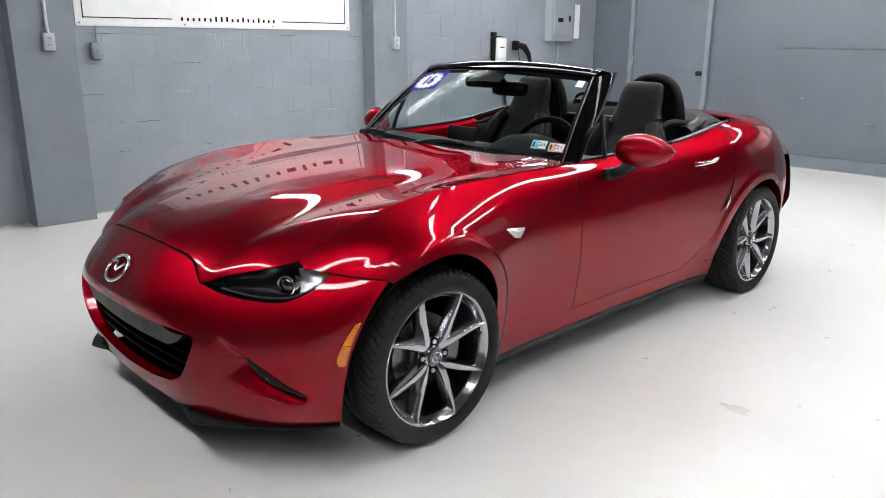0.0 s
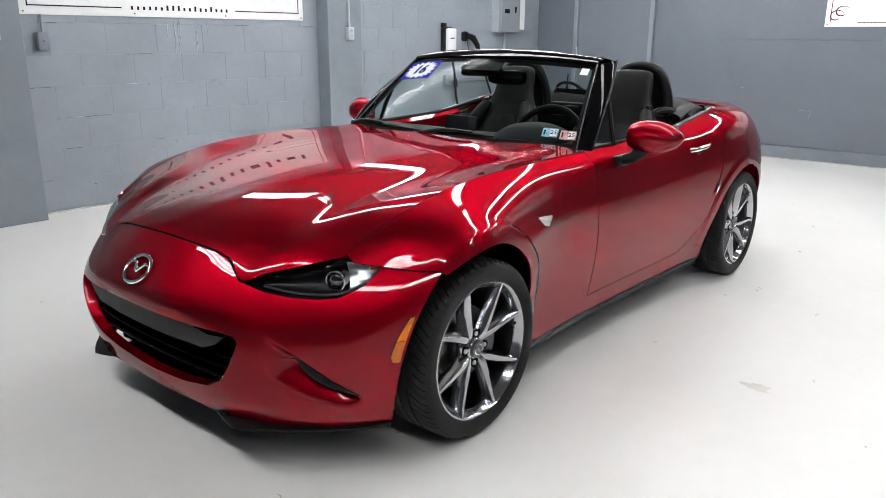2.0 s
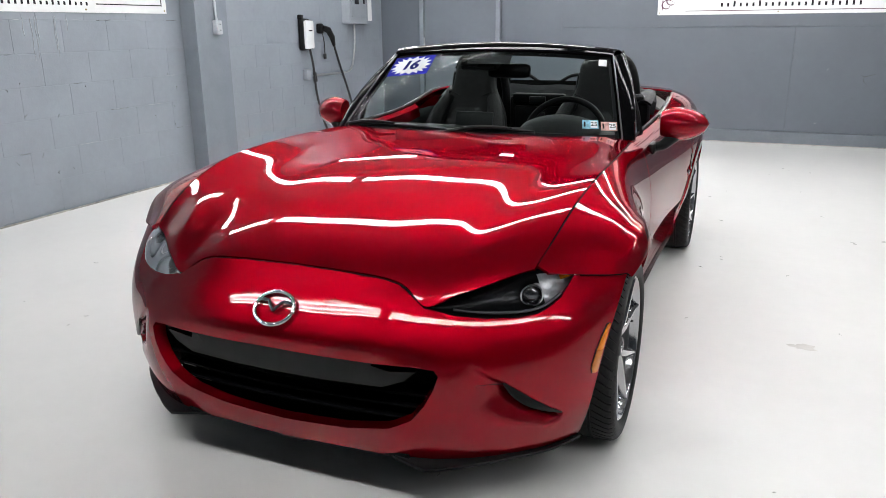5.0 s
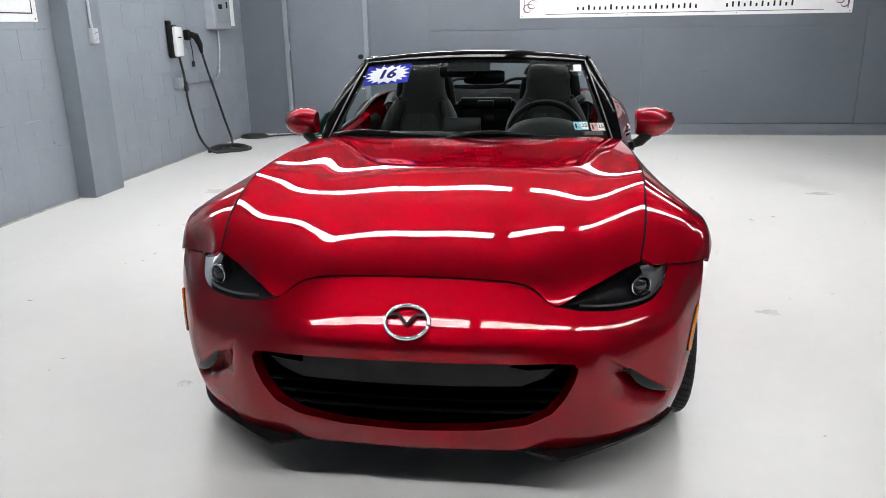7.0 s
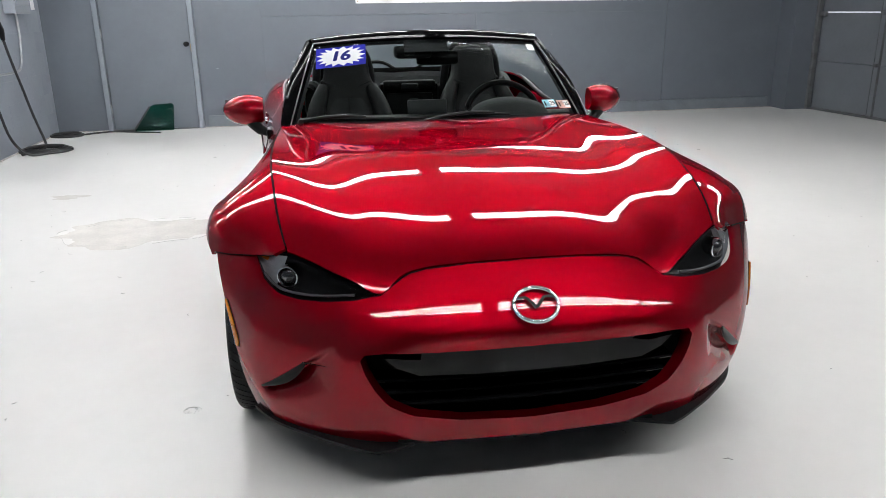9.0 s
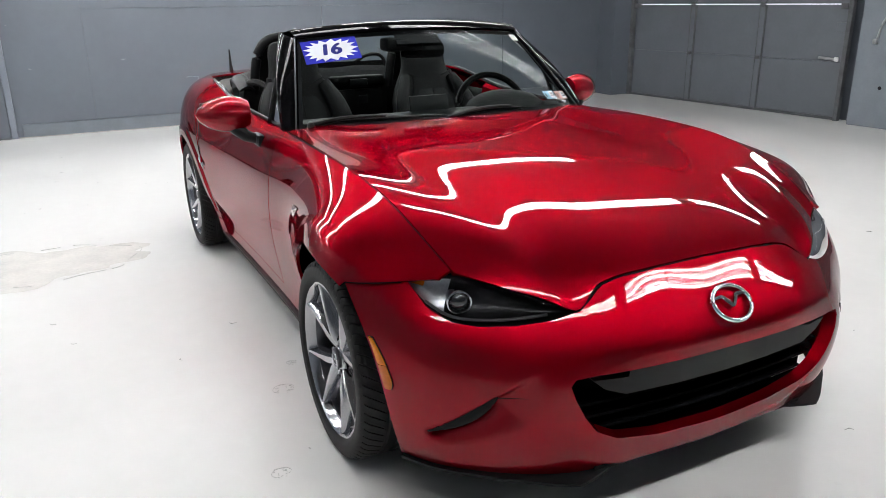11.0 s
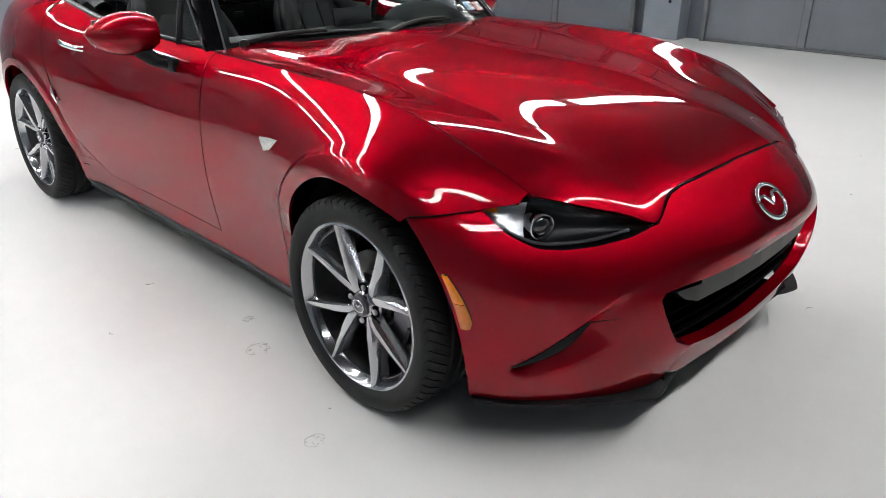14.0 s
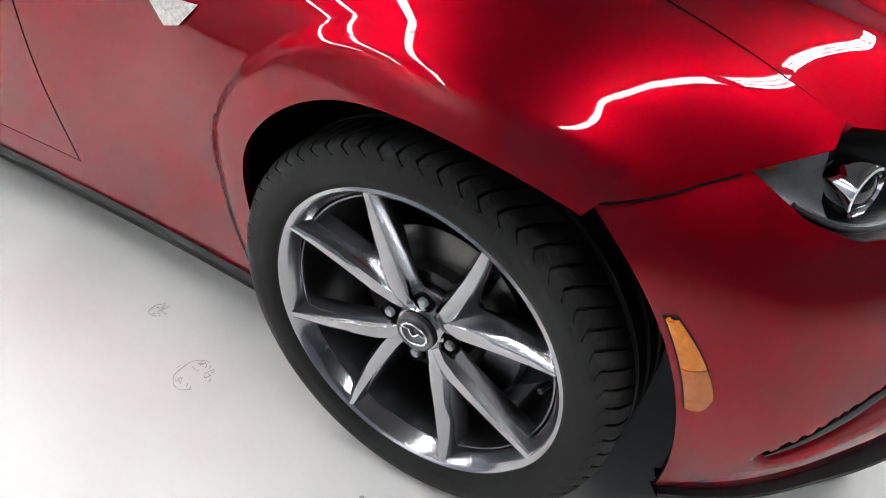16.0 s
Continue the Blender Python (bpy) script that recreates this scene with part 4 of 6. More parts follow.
def quarter():
    a0 = ARCH_R[0] - ARCH_R[2] + 0.0005
    a1 = ARCH_R[0] + ARCH_R[2] - 0.0005
    nv = 30
    foot = side_bottom(a0)
    rows = []
    for j in range(nv + 1):
        v = j / nv * 0.999
        c = 1.9
        for _ in range(8):
            c = 0.5 * c + 0.5 * (DOOR_R(side(c, v, foot if c < a0 else None)[2]) + 0.003)
        m = max(a0, c + 0.006)
        rows.append([side(y, v, foot if y < a0 else None) for y in [c + (m - c) * i / 8 for i in range(8)]]
                    + [side(y, v) for y in [m + (a1 - m) * (0.5 - 0.5 * math.cos(math.pi * i / 40)) for i in range(41)] + [a1 + 0.001 + (2.90 - a1) * i / 10 for i in range(1, 11)]])
    bm = shell(bmesh.new(), rows, 0.010, (3, 2.3, 0.7))
    # the foot of the panel ahead of the wheel
    rows = []
    for k in range(7):
        z = foot + (0.165 - foot) * k / 6
        c = DOOR_R(z) + 0.003
        rows.append([(side_x(c + (a0 - c) * i / 8, z), c + (a0 - c) * i / 8, z) for i in range(9)])
    return shell(bm, rows, 0.010, (3, 1.8, 0.2))


both("rear_quarter", quarter, M_PAINT, car)
both("rocker_skirt", lambda: shell(bmesh.new(), [[(WAIST[0.15](y) + 0.012 - 0.02 * k / 5 + 0.006 * (k > 3), y, 0.166 - 0.036 * k / 5) for y in np.linspace(0.33, 1.93, 30)] for k in range(6)], 0.012, (3, 1.2, 0.1)), M_PLASTIC, car, "matt black side skirt")

# bonnet
# height over y along lines at shares of the half width
BONNET_Y = (-0.62, -0.48, -0.30, -0.10, 0.12, 0.38, 0.65, 0.95)
BONNET_LINES = [
    (0.00, Curve(*zip(BONNET_Y, (0.6672, 0.7073, 0.7479, 0.7839, 0.8123, 0.8353, 0.8530, 0.8634)))),
    (0.22, Curve(*zip(BONNET_Y, (0.6647, 0.7055, 0.7463, 0.7811, 0.8106, 0.8332, 0.8514, 0.8639)))),
    (0.40, Curve(*zip(BONNET_Y, (0.6634, 0.7035, 0.7417, 0.7770, 0.8058, 0.8294, 0.8482, 0.8637)))),
    (0.54, Curve(*zip(BONNET_Y, (0.6608, 0.6978, 0.7376, 0.7721, 0.8005, 0.8243, 0.8441, 0.8629)))),
    (0.70, Curve(*zip(BONNET_Y, (0.6592, 0.7014, 0.7426, 0.7731, 0.7969, 0.8210, 0.8441, 0.8604)))),
    (0.86, Curve(*zip(BONNET_Y, (0.6217, 0.6911, 0.7466, 0.7819, 0.8075, 0.8245, 0.8435, 0.8532)))),
    (1.00, Curve(*zip(BONNET_Y, (0.6032, 0.6677, 0.7288, 0.7827, 0.8200, 0.8350, 0.8416, 0.8371)))),
]
NOSE = Curve((0, -0.5817, 0.6575), (0.08, -0.5831, 0.6570), (0.16, -0.5826, 0.6555), (0.22, -0.5788, 0.6515), (0.27, -0.5720, 0.6455), (0.3, -0.5688, 0.6390), (0.325, -0.5675, 0.6315), (0.362, -0.5790, 0.6080), (0.395, -0.5883, 0.5845), (0.45, -0.560, 0.602), (0.51, -0.512, 0.622), (0.57, -0.457, 0.640), (0.645, -0.405, 0.664))
COWL = Curve((0.0, 0.700), (0.25, 0.712), (0.45, 0.750), (0.60, 0.805), (0.69, 0.850))


def bonnet_z(w, y):
    zs = [(a, line(y)) for a, line in BONNET_LINES]
    z = Curve(*[(-a, z) for a, z in zs[:0:-1]], *zs)(w)
    # the edge meets the wing
    return z + (TOP(max(y, -0.40))[1] - BONNET_LINES[-1][1](max(y, -0.40))) * smooth01((abs(w) - 0.78) / 0.22)


def bonnet():
    nw, nr = 44, 46
    grid = []
    ws = [-1 + 2 * i / (2 * nw) for i in range(2 * nw + 1)]
    for k in range(nr + 1):
        r = k / nr
        row = []
        for w in ws:
            a = abs(w) * 0.9935
            yf, zf = NOSE(a * 0.645)
            yr = COWL(a * 0.69)
            y = yf + (yr - yf) * (r ** 1.25)
            xg = TOP(max(y, -0.40))[0]
            x = a * xg
            z = bonnet_z(a, y) + (zf - bonnet_z(a, yf)) * (1 - r) ** (10 - 3.5 * smooth01(a / 0.6))
            row.append((x * (1 if w >= 0 else -1), y + 0.003 * (1 - r), z))
        grid.append(row)
    return shell(bmesh.new(), grid, 0.010, (0, 0, 5))


part("bonnet", bonnet(), M_PAINT, car)

# nose and front bumper: plan lines at several heights, from the middle (0) round to the arch (1): (height, x, y)
PLAN = [Curve((0.15, 0, -0.655), (0.25, 0, -0.69), (0.36, 0, -0.708), (0.46, 0, -0.722), (0.49, 0, -0.724), (0.505, 0, -0.72), (0.52, 0, -0.711), (0.54, 0, -0.695), (0.58, 0, -0.658), (0.62, 0, -0.619), (0.66, 0, -0.579), (0.7, 0, -0.535)),
        Curve((0.15, 0.22, -0.646), (0.25, 0.23, -0.681), (0.36, 0.23, -0.699), (0.46, 0.23, -0.713), (0.49, 0.23, -0.715), (0.505, 0.23, -0.711), (0.52, 0.23, -0.702), (0.54, 0.23, -0.686), (0.58, 0.228, -0.649), (0.62, 0.223, -0.61), (0.66, 0.218, -0.57), (0.7, 0.21, -0.526)),
        Curve((0.15, 0.42, -0.622), (0.25, 0.44, -0.652), (0.36, 0.45, -0.668), (0.46, 0.45, -0.655), (0.56, 0.44, -0.592), (0.63, 0.42, -0.522), (0.7, 0.4, -0.43)),
        Curve((0.15, 0.59, -0.535), (0.25, 0.61, -0.556), (0.36, 0.62, -0.56), (0.46, 0.62, -0.546), (0.56, 0.615, -0.486), (0.63, 0.6, -0.416), (0.7, 0.58, -0.33)),
        Curve((0.15, 0.7025, -0.436), (0.25, 0.7288, -0.456), (0.36, 0.74, -0.462), (0.46, 0.745, -0.448), (0.56, 0.75, -0.392), (0.63, 0.74, -0.331), (0.7, 0.723, -0.256)),
        Curve((0.15, 0.763, -0.345), (0.25, 0.7925, -0.357), (0.36, 0.813, -0.35), (0.46, 0.83, -0.322), (0.56, 0.848, -0.268), (0.63, 0.857, -0.212), (0.7, 0.856, -0.15))]
plan_cache = {}
DUCT = (0.612, 0.392, 0.742, 0.276)          # line of the brake duct: inner end and outer end, x and z


def nose_plain(phi, z):
    """The bumper's surface without the scoop."""
    key = round(z, 4)
    if key not in plan_cache:
        pts = [tuple(c(z)) for c in PLAN]
        left = [(-x, y) for x, y in pts[:0:-1]]
        plan_cache[key] = Curve(*[((i - len(left)) / 5, x, y) for i, (x, y) in enumerate(left + pts)])
    return plan_cache[key](phi)


def nose_at(phi, z):
    x, y = nose_plain(phi, z)
    # scoop under the brake duct: a sharp step in at the slit, a shelf that comes back out further down
    ux, uz = DUCT[2] - DUCT[0], DUCT[3] - DUCT[1]
    ln = math.hypot(ux, uz)
    d = -((x - DUCT[0]) * -uz + (z - DUCT[1]) * ux) / ln
    s = ((x - DUCT[0]) * ux + (z - DUCT[1]) * uz) / ln / ln
    if x > 0.3:
        fade = np.interp(s, [-0.9, 0.0, 0.5, 1.0], [0.03, 0.105, 0.085, 0.050])
        k = smooth01((d + 0.002) / 0.020) * (1 - smooth01(d / fade)) * smooth01((s + 0.75) / 1.2) * (1 - smooth01((s - 0.86) / 0.24)) * smooth01((z - 0.185) / 0.03)
        y += 0.048 * k
        x -= 0.012 * k
    return np.array((x, y, z))


def phi_plain(x, z, surface=nose_plain):
    lo, hi = 0.0, 1.0
    for _ in range(28):
        m = (lo + hi) / 2
        if surface(m, z)[0] < x:
            lo = m
        else:
            hi = m
    return lo


def phi_of(x, z):
    return phi_plain(x, z, nose_at)


def on_nose(x, z):
    return (phi_of(x, z), z)


HEADLAMP_LOW = [(0.398, 0.583), (0.47, 0.564), (0.55, 0.553), (0.62, 0.550), (0.672, 0.557), (0.712, 0.585), (0.731, 0.632)]
MOUTH = [(0.0, 0.462), (0.22, 0.460), (0.40, 0.452), (0.452, 0.444), (0.464, 0.428), (0.455, 0.395), (0.430, 0.345), (0.395, 0.298), (0.33, 0.262), (0.20, 0.238), (0.0, 0.230)]


def bumper():
    # matching stretches of the outer edge and of the mouth's edge
    pieces = [([(0.0, 0.654), (0.16, 0.652), (0.27, 0.642), (0.325, 0.628), (0.398, 0.581)], MOUTH[0:3], 18),
              (HEADLAMP_LOW, MOUTH[2:4], 22),
              ([(0.731, 0.632), (0.80, 0.6275), (0.864, 0.621)], MOUTH[3:5], 10),
              ("arch", MOUTH[4:7], 30),
              ([(0.757, 0.168), (0.70, 0.166), (0.55, 0.164), (0.40, 0.162), (0.20, 0.160), (0.0, 0.160)], MOUTH[6:], 36)]
    outer, inner = [], []
    for o, i, n in pieces:
        ii = [on_nose(*p) for p in i]
        oo = [(1.0, 0.621 - 0.453 * k / 20) for k in range(21)] if o == "arch" else [on_nose(*p) for p in o]
        if o != "arch":
            oo[-1] = (1.0, oo[-1][1]) if o[-1] == (0.864, 0.621) else oo[-1]
            oo[0] = (1.0, 0.168) if o[0] == (0.757, 0.168) else oo[0]
        a, b = polyline(oo, n + 1), polyline(ii, n + 1)
        outer += a if not outer else a[1:]
        inner += b if not inner else b[1:]
    # each column leaves the outer edge squarely, so that none runs across the lamp's opening
    bend = []
    for k, (a, b) in enumerate(zip(inner, outer)):
        lean = 0.0
        if 18 <= k <= 50:
            t = outer[min(k + 1, 40 if k < 40 else 50)] - outer[max(k - 1, 18 if k < 41 else 40)]
            n = np.array((t[1], -t[0]))
            n /= max(np.linalg.norm(n), 1e-9)
            lean = smooth01((k - 18) / 8) * (1 - smooth01((k - 44) / 6))
            mid = (a + b) / 2
            bend.append(mid + (b + n * 0.085 - mid) * lean)
        else:
            bend.append((a + b) / 2)
    for _ in range(3):
        bend = [bend[0]] + [(p + 2 * q + r) / 4 for p, q, r in zip(bend, bend[1:], bend[2:])] + [bend[-1]]
    rings = 64
    f = np.linspace(0, 1, rings + 1)[:, None, None]
    g = np.array(inner)[None] * (1 - f) ** 2 + np.array(bend)[None] * 2 * f * (1 - f) + np.array(outer)[None] * f * f
    # relax the net inside its fixed edges, so that no column folds over another
    for _ in range(500):
        c = g[1:-1, 1:-1]
        du, dv = (g[1:-1, 2:] - g[1:-1, :-2]) / 2, (g[2:, 1:-1] - g[:-2, 1:-1]) / 2
        cross = (g[2:, 2:] - g[2:, :-2] - g[:-2, 2:] + g[:-2, :-2]) / 4
        al, be, ga = (dv * dv).sum(2)[..., None], (du * dv).sum(2)[..., None], (du * du).sum(2)[..., None]
        target = (al * (g[1:-1, 2:] + g[1:-1, :-2]) + ga * (g[2:, 1:-1] + g[:-2, 1:-1]) - 2 * be * cross) / (2 * (al + ga) + 1e-12)
        g[1:-1, 1:-1] = c + 0.8 * (target - c)
    half = [[nose_at(min(phi, 1.0), z) for phi, z in row] for row in g]
    # the mouth's edge turns inwards
    lip = []
    for d, s in ((0.034, 0.965), (0.020, 0.980), (0.009, 0.992), (0.003, 0.998)):
        lip.append([(p[0] * s, p[1] + d, 0.345 + (p[2] - 0.345) * s) for p in half[0]])
    half = lip + half
    return half


half = bumper()


def bumper_mesh():
    bm = bmesh.new()
    shell(bm, half, 0.006, (1.5, -3, 0.4))
    other = bmesh.new()
    shell(other, half, 0.006, (1.5, -3, 0.4))
    bmesh.ops.scale(other, vec=(-1, 1, 1), verts=other.verts)
    bmesh.ops.reverse_faces(other, faces=other.faces)
    me = bpy.data.meshes.new("half")
    other.to_mesh(me)
    other.free()
    bm.from_mesh(me)
    # join the halves down the middle
    mid = [v for v in bm.verts if abs(v.co.x) < 1e-4]
    bmesh.ops.remove_doubles(bm, verts=mid, dist=1e-4)
    seam = [f for f in bm.faces if all(abs(v.co.x) < 1e-4 for v in f.verts)]
    bmesh.ops.delete(bm, geom=seam, context="FACES_ONLY")
    return bm


bumper_ob = part("front_bumper", bumper_mesh(), M_PAINT, car)

# mouth: liner, satin beam, slats
def mouth_block(x0, z0, z1, y, depth, n=24, bow=0.035):
    """A bar across the mouth that follows the bow of the nose."""
    bm = bmesh.new()
    xs = np.linspace(-x0, x0, n)
    ring = []
    for x in xs:
        yy = y + bow * (abs(x) / 0.45) ** 2.2
        ring.append([bm.verts.new((x, yy, z0)), bm.verts.new((x, yy - 0.004, (z0 + z1) / 2)), bm.verts.new((x, yy, z1)), bm.verts.new((x, yy + depth, z1)), bm.verts.new((x, yy + depth, z0))])
    for a, b in zip(ring, ring[1:]):
        for k in range(5):
            bm.faces.new((a[k], a[(k + 1) % 5], b[(k + 1) % 5], b[k]))
    bm.faces.new(ring[0][::-1])
    bm.faces.new(ring[-1])
    bmesh.ops.recalc_face_normals(bm, faces=bm.faces)
    return bm


grille = part("grille", mouth_block(0.46, 0.20, 0.48, -0.58, 0.02, bow=0.02), M_DARK, bumper_ob, "black recessed grille", smooth=False)
def plate_beam():
    """The plate across the mouth, with an angular notch cut into each end."""
    bm = bmesh.new()

    half_line = [(0.0, 0.464), (0.15, 0.463), (0.302, 0.459), (0.262, 0.420), (0.33, 0.425), (0.402, 0.431), (0.37, 0.402), (0.31, 0.378), (0.15, 0.376), (0.0, 0.376)]
    line = half_line + [(-x, z) for x, z in half_line[-2:0:-1]]
    y_at = lambda x: -0.690 + 0.035 * (abs(x) / 0.45) ** 2
    front = [bm.verts.new((x, y_at(x), z)) for x, z in line]
    back = [bm.verts.new((x, y_at(x) + 0.04, z)) for x, z in line]
    bm.faces.new(front)
    bm.faces.new(back[::-1])
    for k in range(len(line)):
        m = (k + 1) % len(line)
        bm.faces.new((front[k], back[k], back[m], front[m]))
    bmesh.ops.triangulate(bm, faces=[f for f in bm.faces if len(f.verts) > 4])
    bmesh.ops.recalc_face_normals(bm, faces=bm.faces)
    return bm


part("plate_beam", plate_beam(), M_BEAM, bumper_ob, "satin dark grey cross beam with notched ends", smooth=False)
for z, xx in ((0.350, 0.425), (0.315, 0.40), (0.280, 0.36)):
    part("slat", mouth_block(xx, z - 0.005, z + 0.004, -0.655, 0.06, bow=0.03), M_GLOSSBLACK, bumper_ob, smooth=False)
# slit of the brake duct: a dark leaf set into the step, and the fine crease that runs on from it
def duct():
    a, b = np.array(DUCT[:2]), np.array(DUCT[2:])
    u = (b - a) / np.linalg.norm(b - a)
    down = np.array((u[1], -u[0]))
    rows = [[], [], [], []]
    for k in range(31):
        f = k / 30
        c = a + (b - a) * (-0.02 + 1.0 * f)
        wd = 0.001 + 0.021 * math.sin(math.pi * min(f, 0.999) ** 0.9) ** 0.9
        for row, d, lift in zip(rows, (-0.003, wd * 0.3, wd * 0.7, wd), (0.0012, 0.0016, 0.0008, -0.0035)):
            x, z = c + down * d
            x, y = nose_plain(phi_plain(x, z), z)
            row.append(np.array((x + 0.55 * lift, y - 0.83 * lift, z)))
    return shell(bmesh.new(), rows, 0.004, (1.5, -3, 0.4))


def duct_crease():
    pts = [np.array((*nose_plain(phi_plain(x, z), z), z)) for x, z in zip(np.linspace(DUCT[0] + 0.004, DUCT[0] - 0.062, 14), 0.3925 + 0.004 * np.sin(np.linspace(0, 1.6, 14)))]
    return tube(bmesh.new(), pts, 0.0016, 6, list(np.linspace(1.0, 0.25, 14)))


both("duct_crease", duct_crease, M_DARK, bumper_ob, "fine crease running on from the duct")
both("brake_duct", duct, M_LAMPBLACK, bumper_ob, "black brake duct slit")

# amber side markers
def marker(z0, z1, lift, grow=0.0):
    rows = []
    for j in range(9):
        z = z0 + (z1 - z0) * j / 8
        f = (z - 0.375) / 0.125
        outer = 0.988 + grow
        inner = 0.988 - 0.046 * (1 - 0.62 * max(f, 0.0) ** 1.7 - 0.25 * max(0.0, 0.12 - f) / 0.12) - grow
        row = []
        for i in range(6):
            p = nose_at(inner + (outer - inner) * i / 5, z)
            e = lift * math.sin(math.pi * i / 5) ** 0.5 if 0 < i < 5 else 0.0
            row.append(p + np.array((0.0030 + e, -0.0022 - e * 0.5, 0)) * (1.0 if not grow else 0.4))
        rows.append(row)
    return shell(bmesh.new(), rows, 0.006, (4, -1, 0.4))


both("marker_frame", lambda: marker(0.371, 0.502, 0.0, 0.0022), M_INK, bumper_ob, "thin black rim round the side marker")
both("side_marker", lambda: marker(0.436, 0.500, 0.003), M_AMBER, bumper_ob, "amber side marker lamp")
both("marker_base", lambda: marker(0.373, 0.4345, 0.003), M_AMBERDIM, bumper_ob, "darker smoked amber reflector")

# splitter
def splitter():
    bm = bmesh.new()
    top, edge = [], []
    for k in range(31):
        f = k / 30
        phi = 0.30 + 0.69 * f
        p = nose_at(phi, 0.168)
        t = nose_at(min(phi + 0.01, 1), 0.168) - nose_at(phi - 0.01, 0.168)
        n = np.array((t[1], -t[0], 0))
        n /= np.linalg.norm(n)
        reach = float(np.interp(f, [0, 0.133, 0.3, 0.5, 1.0], [0.004, 0.038, 0.020, 0.012, 0.008]))
        drop = float(np.interp(f, [0, 0.133, 0.5, 1.0], [0.0, 0.016, 0.004, 0.0]))
        top.append(p - n * 0.03)
        edge.append(p + n * reach - np.array((0, 0, drop * 0.6 + 0.004)))
    low = [e - np.array((0, 0, 0.008)) for e in edge]
    back = [t - np.array((0, 0, 0.030)) for t in top]
    return sheet(bm, [top, [(a + b) / 2 + np.array((0, 0, 0.002)) for a, b in zip(top, edge)], edge, low, back])


both("front_splitter", splitter, M_PLASTIC, car, "matt black splitter under the bumper corner")
part("under_tray", box(bbox(0.96, 0.50, 0.02, 0, -0.28, 0.165), 0.74, 0.13, 0.016, 0, -0.582, 0.166), M_DARK, car, smooth=False)
part("tow_cover", bbox(0.09, 0.02, 0.012, 0.0, -0.635, 0.150, 0.003), M_PLASTIC, car)

# emblem on the nose: a plain oval ring with a plain wing shape
def emblem(r, name, parent, m):
    e = bmesh.new()
    tube(e, [(r * 1.0 * math.cos(a), 0, r * 0.80 * math.sin(a)) for a in np.linspace(0, math.tau, 49)], r * 0.105, 10, cap=False)
    wing_pts = [(-0.86, 0.30), (-0.40, 0.34), (0.0, -0.16), (0.40, 0.34), (0.86, 0.30)]
    for a, b in zip(wing_pts, wing_pts[1:]):
        tube(e, [(a[0] * r, -0.001, a[1] * r), ((a[0] + b[0]) / 2 * r, -0.002, (a[1] + b[1]) / 2 * r), (b[0] * r, -0.001, b[1] * r)], r * 0.085, 8, [0.9, 1.15, 0.9])
    bmesh.ops.transform(e, matrix=m, verts=e.verts)
    return part(name, e, M_CHROME, parent, "plain chrome oval emblem")


emblem(0.060, "emblem", bumper_ob, Matrix.Translation((0, -0.687, 0.562)) @ Matrix.Rotation(radians(-44), 4, "X"))

# headlamps
HEADLAMP_TOP = [(0.400, -0.594, 0.584), (0.45, -0.562, 0.600), (0.51, -0.514, 0.619), (0.57, -0.459, 0.637), (0.645, -0.406, 0.658), (0.69, -0.36, 0.645), (0.731, -0.322, 0.633)]


def lamp_grid(inset, n=26, m=10, shrink=0.0):
    top = along(HEADLAMP_TOP, n)
    low = along([nose_at(phi_of(x, z), z) for x, z in HEADLAMP_LOW], n)
    rows = []
    for j in range(m + 1):
        f = shrink + (1 - 2 * shrink) * j / m
        row = []
        for a, b in zip(top, low):
            p = a.lerp(b, f)
            bulge = math.sin(math.pi * f) * 0.10 * (a - b).length
            row.append(p + Vector((0.45, -0.75, 0.45)).normalized() * (bulge - inset))
        rows.append(row)
    return rows


def lamp_bowl():
    rows = lamp_grid(0.004, 26, 10)
    out = []
    for j, row in enumerate(rows):
        d = 0.050 * math.sin(math.pi * j / 10) ** 0.6
        out.append([p + Vector((-0.35, 0.85, -0.25)).normalized() * d * math.sin(math.pi * i / 25) ** 0.5 for i, p in enumerate(row)])
    return sheet(bmesh.new(), out)


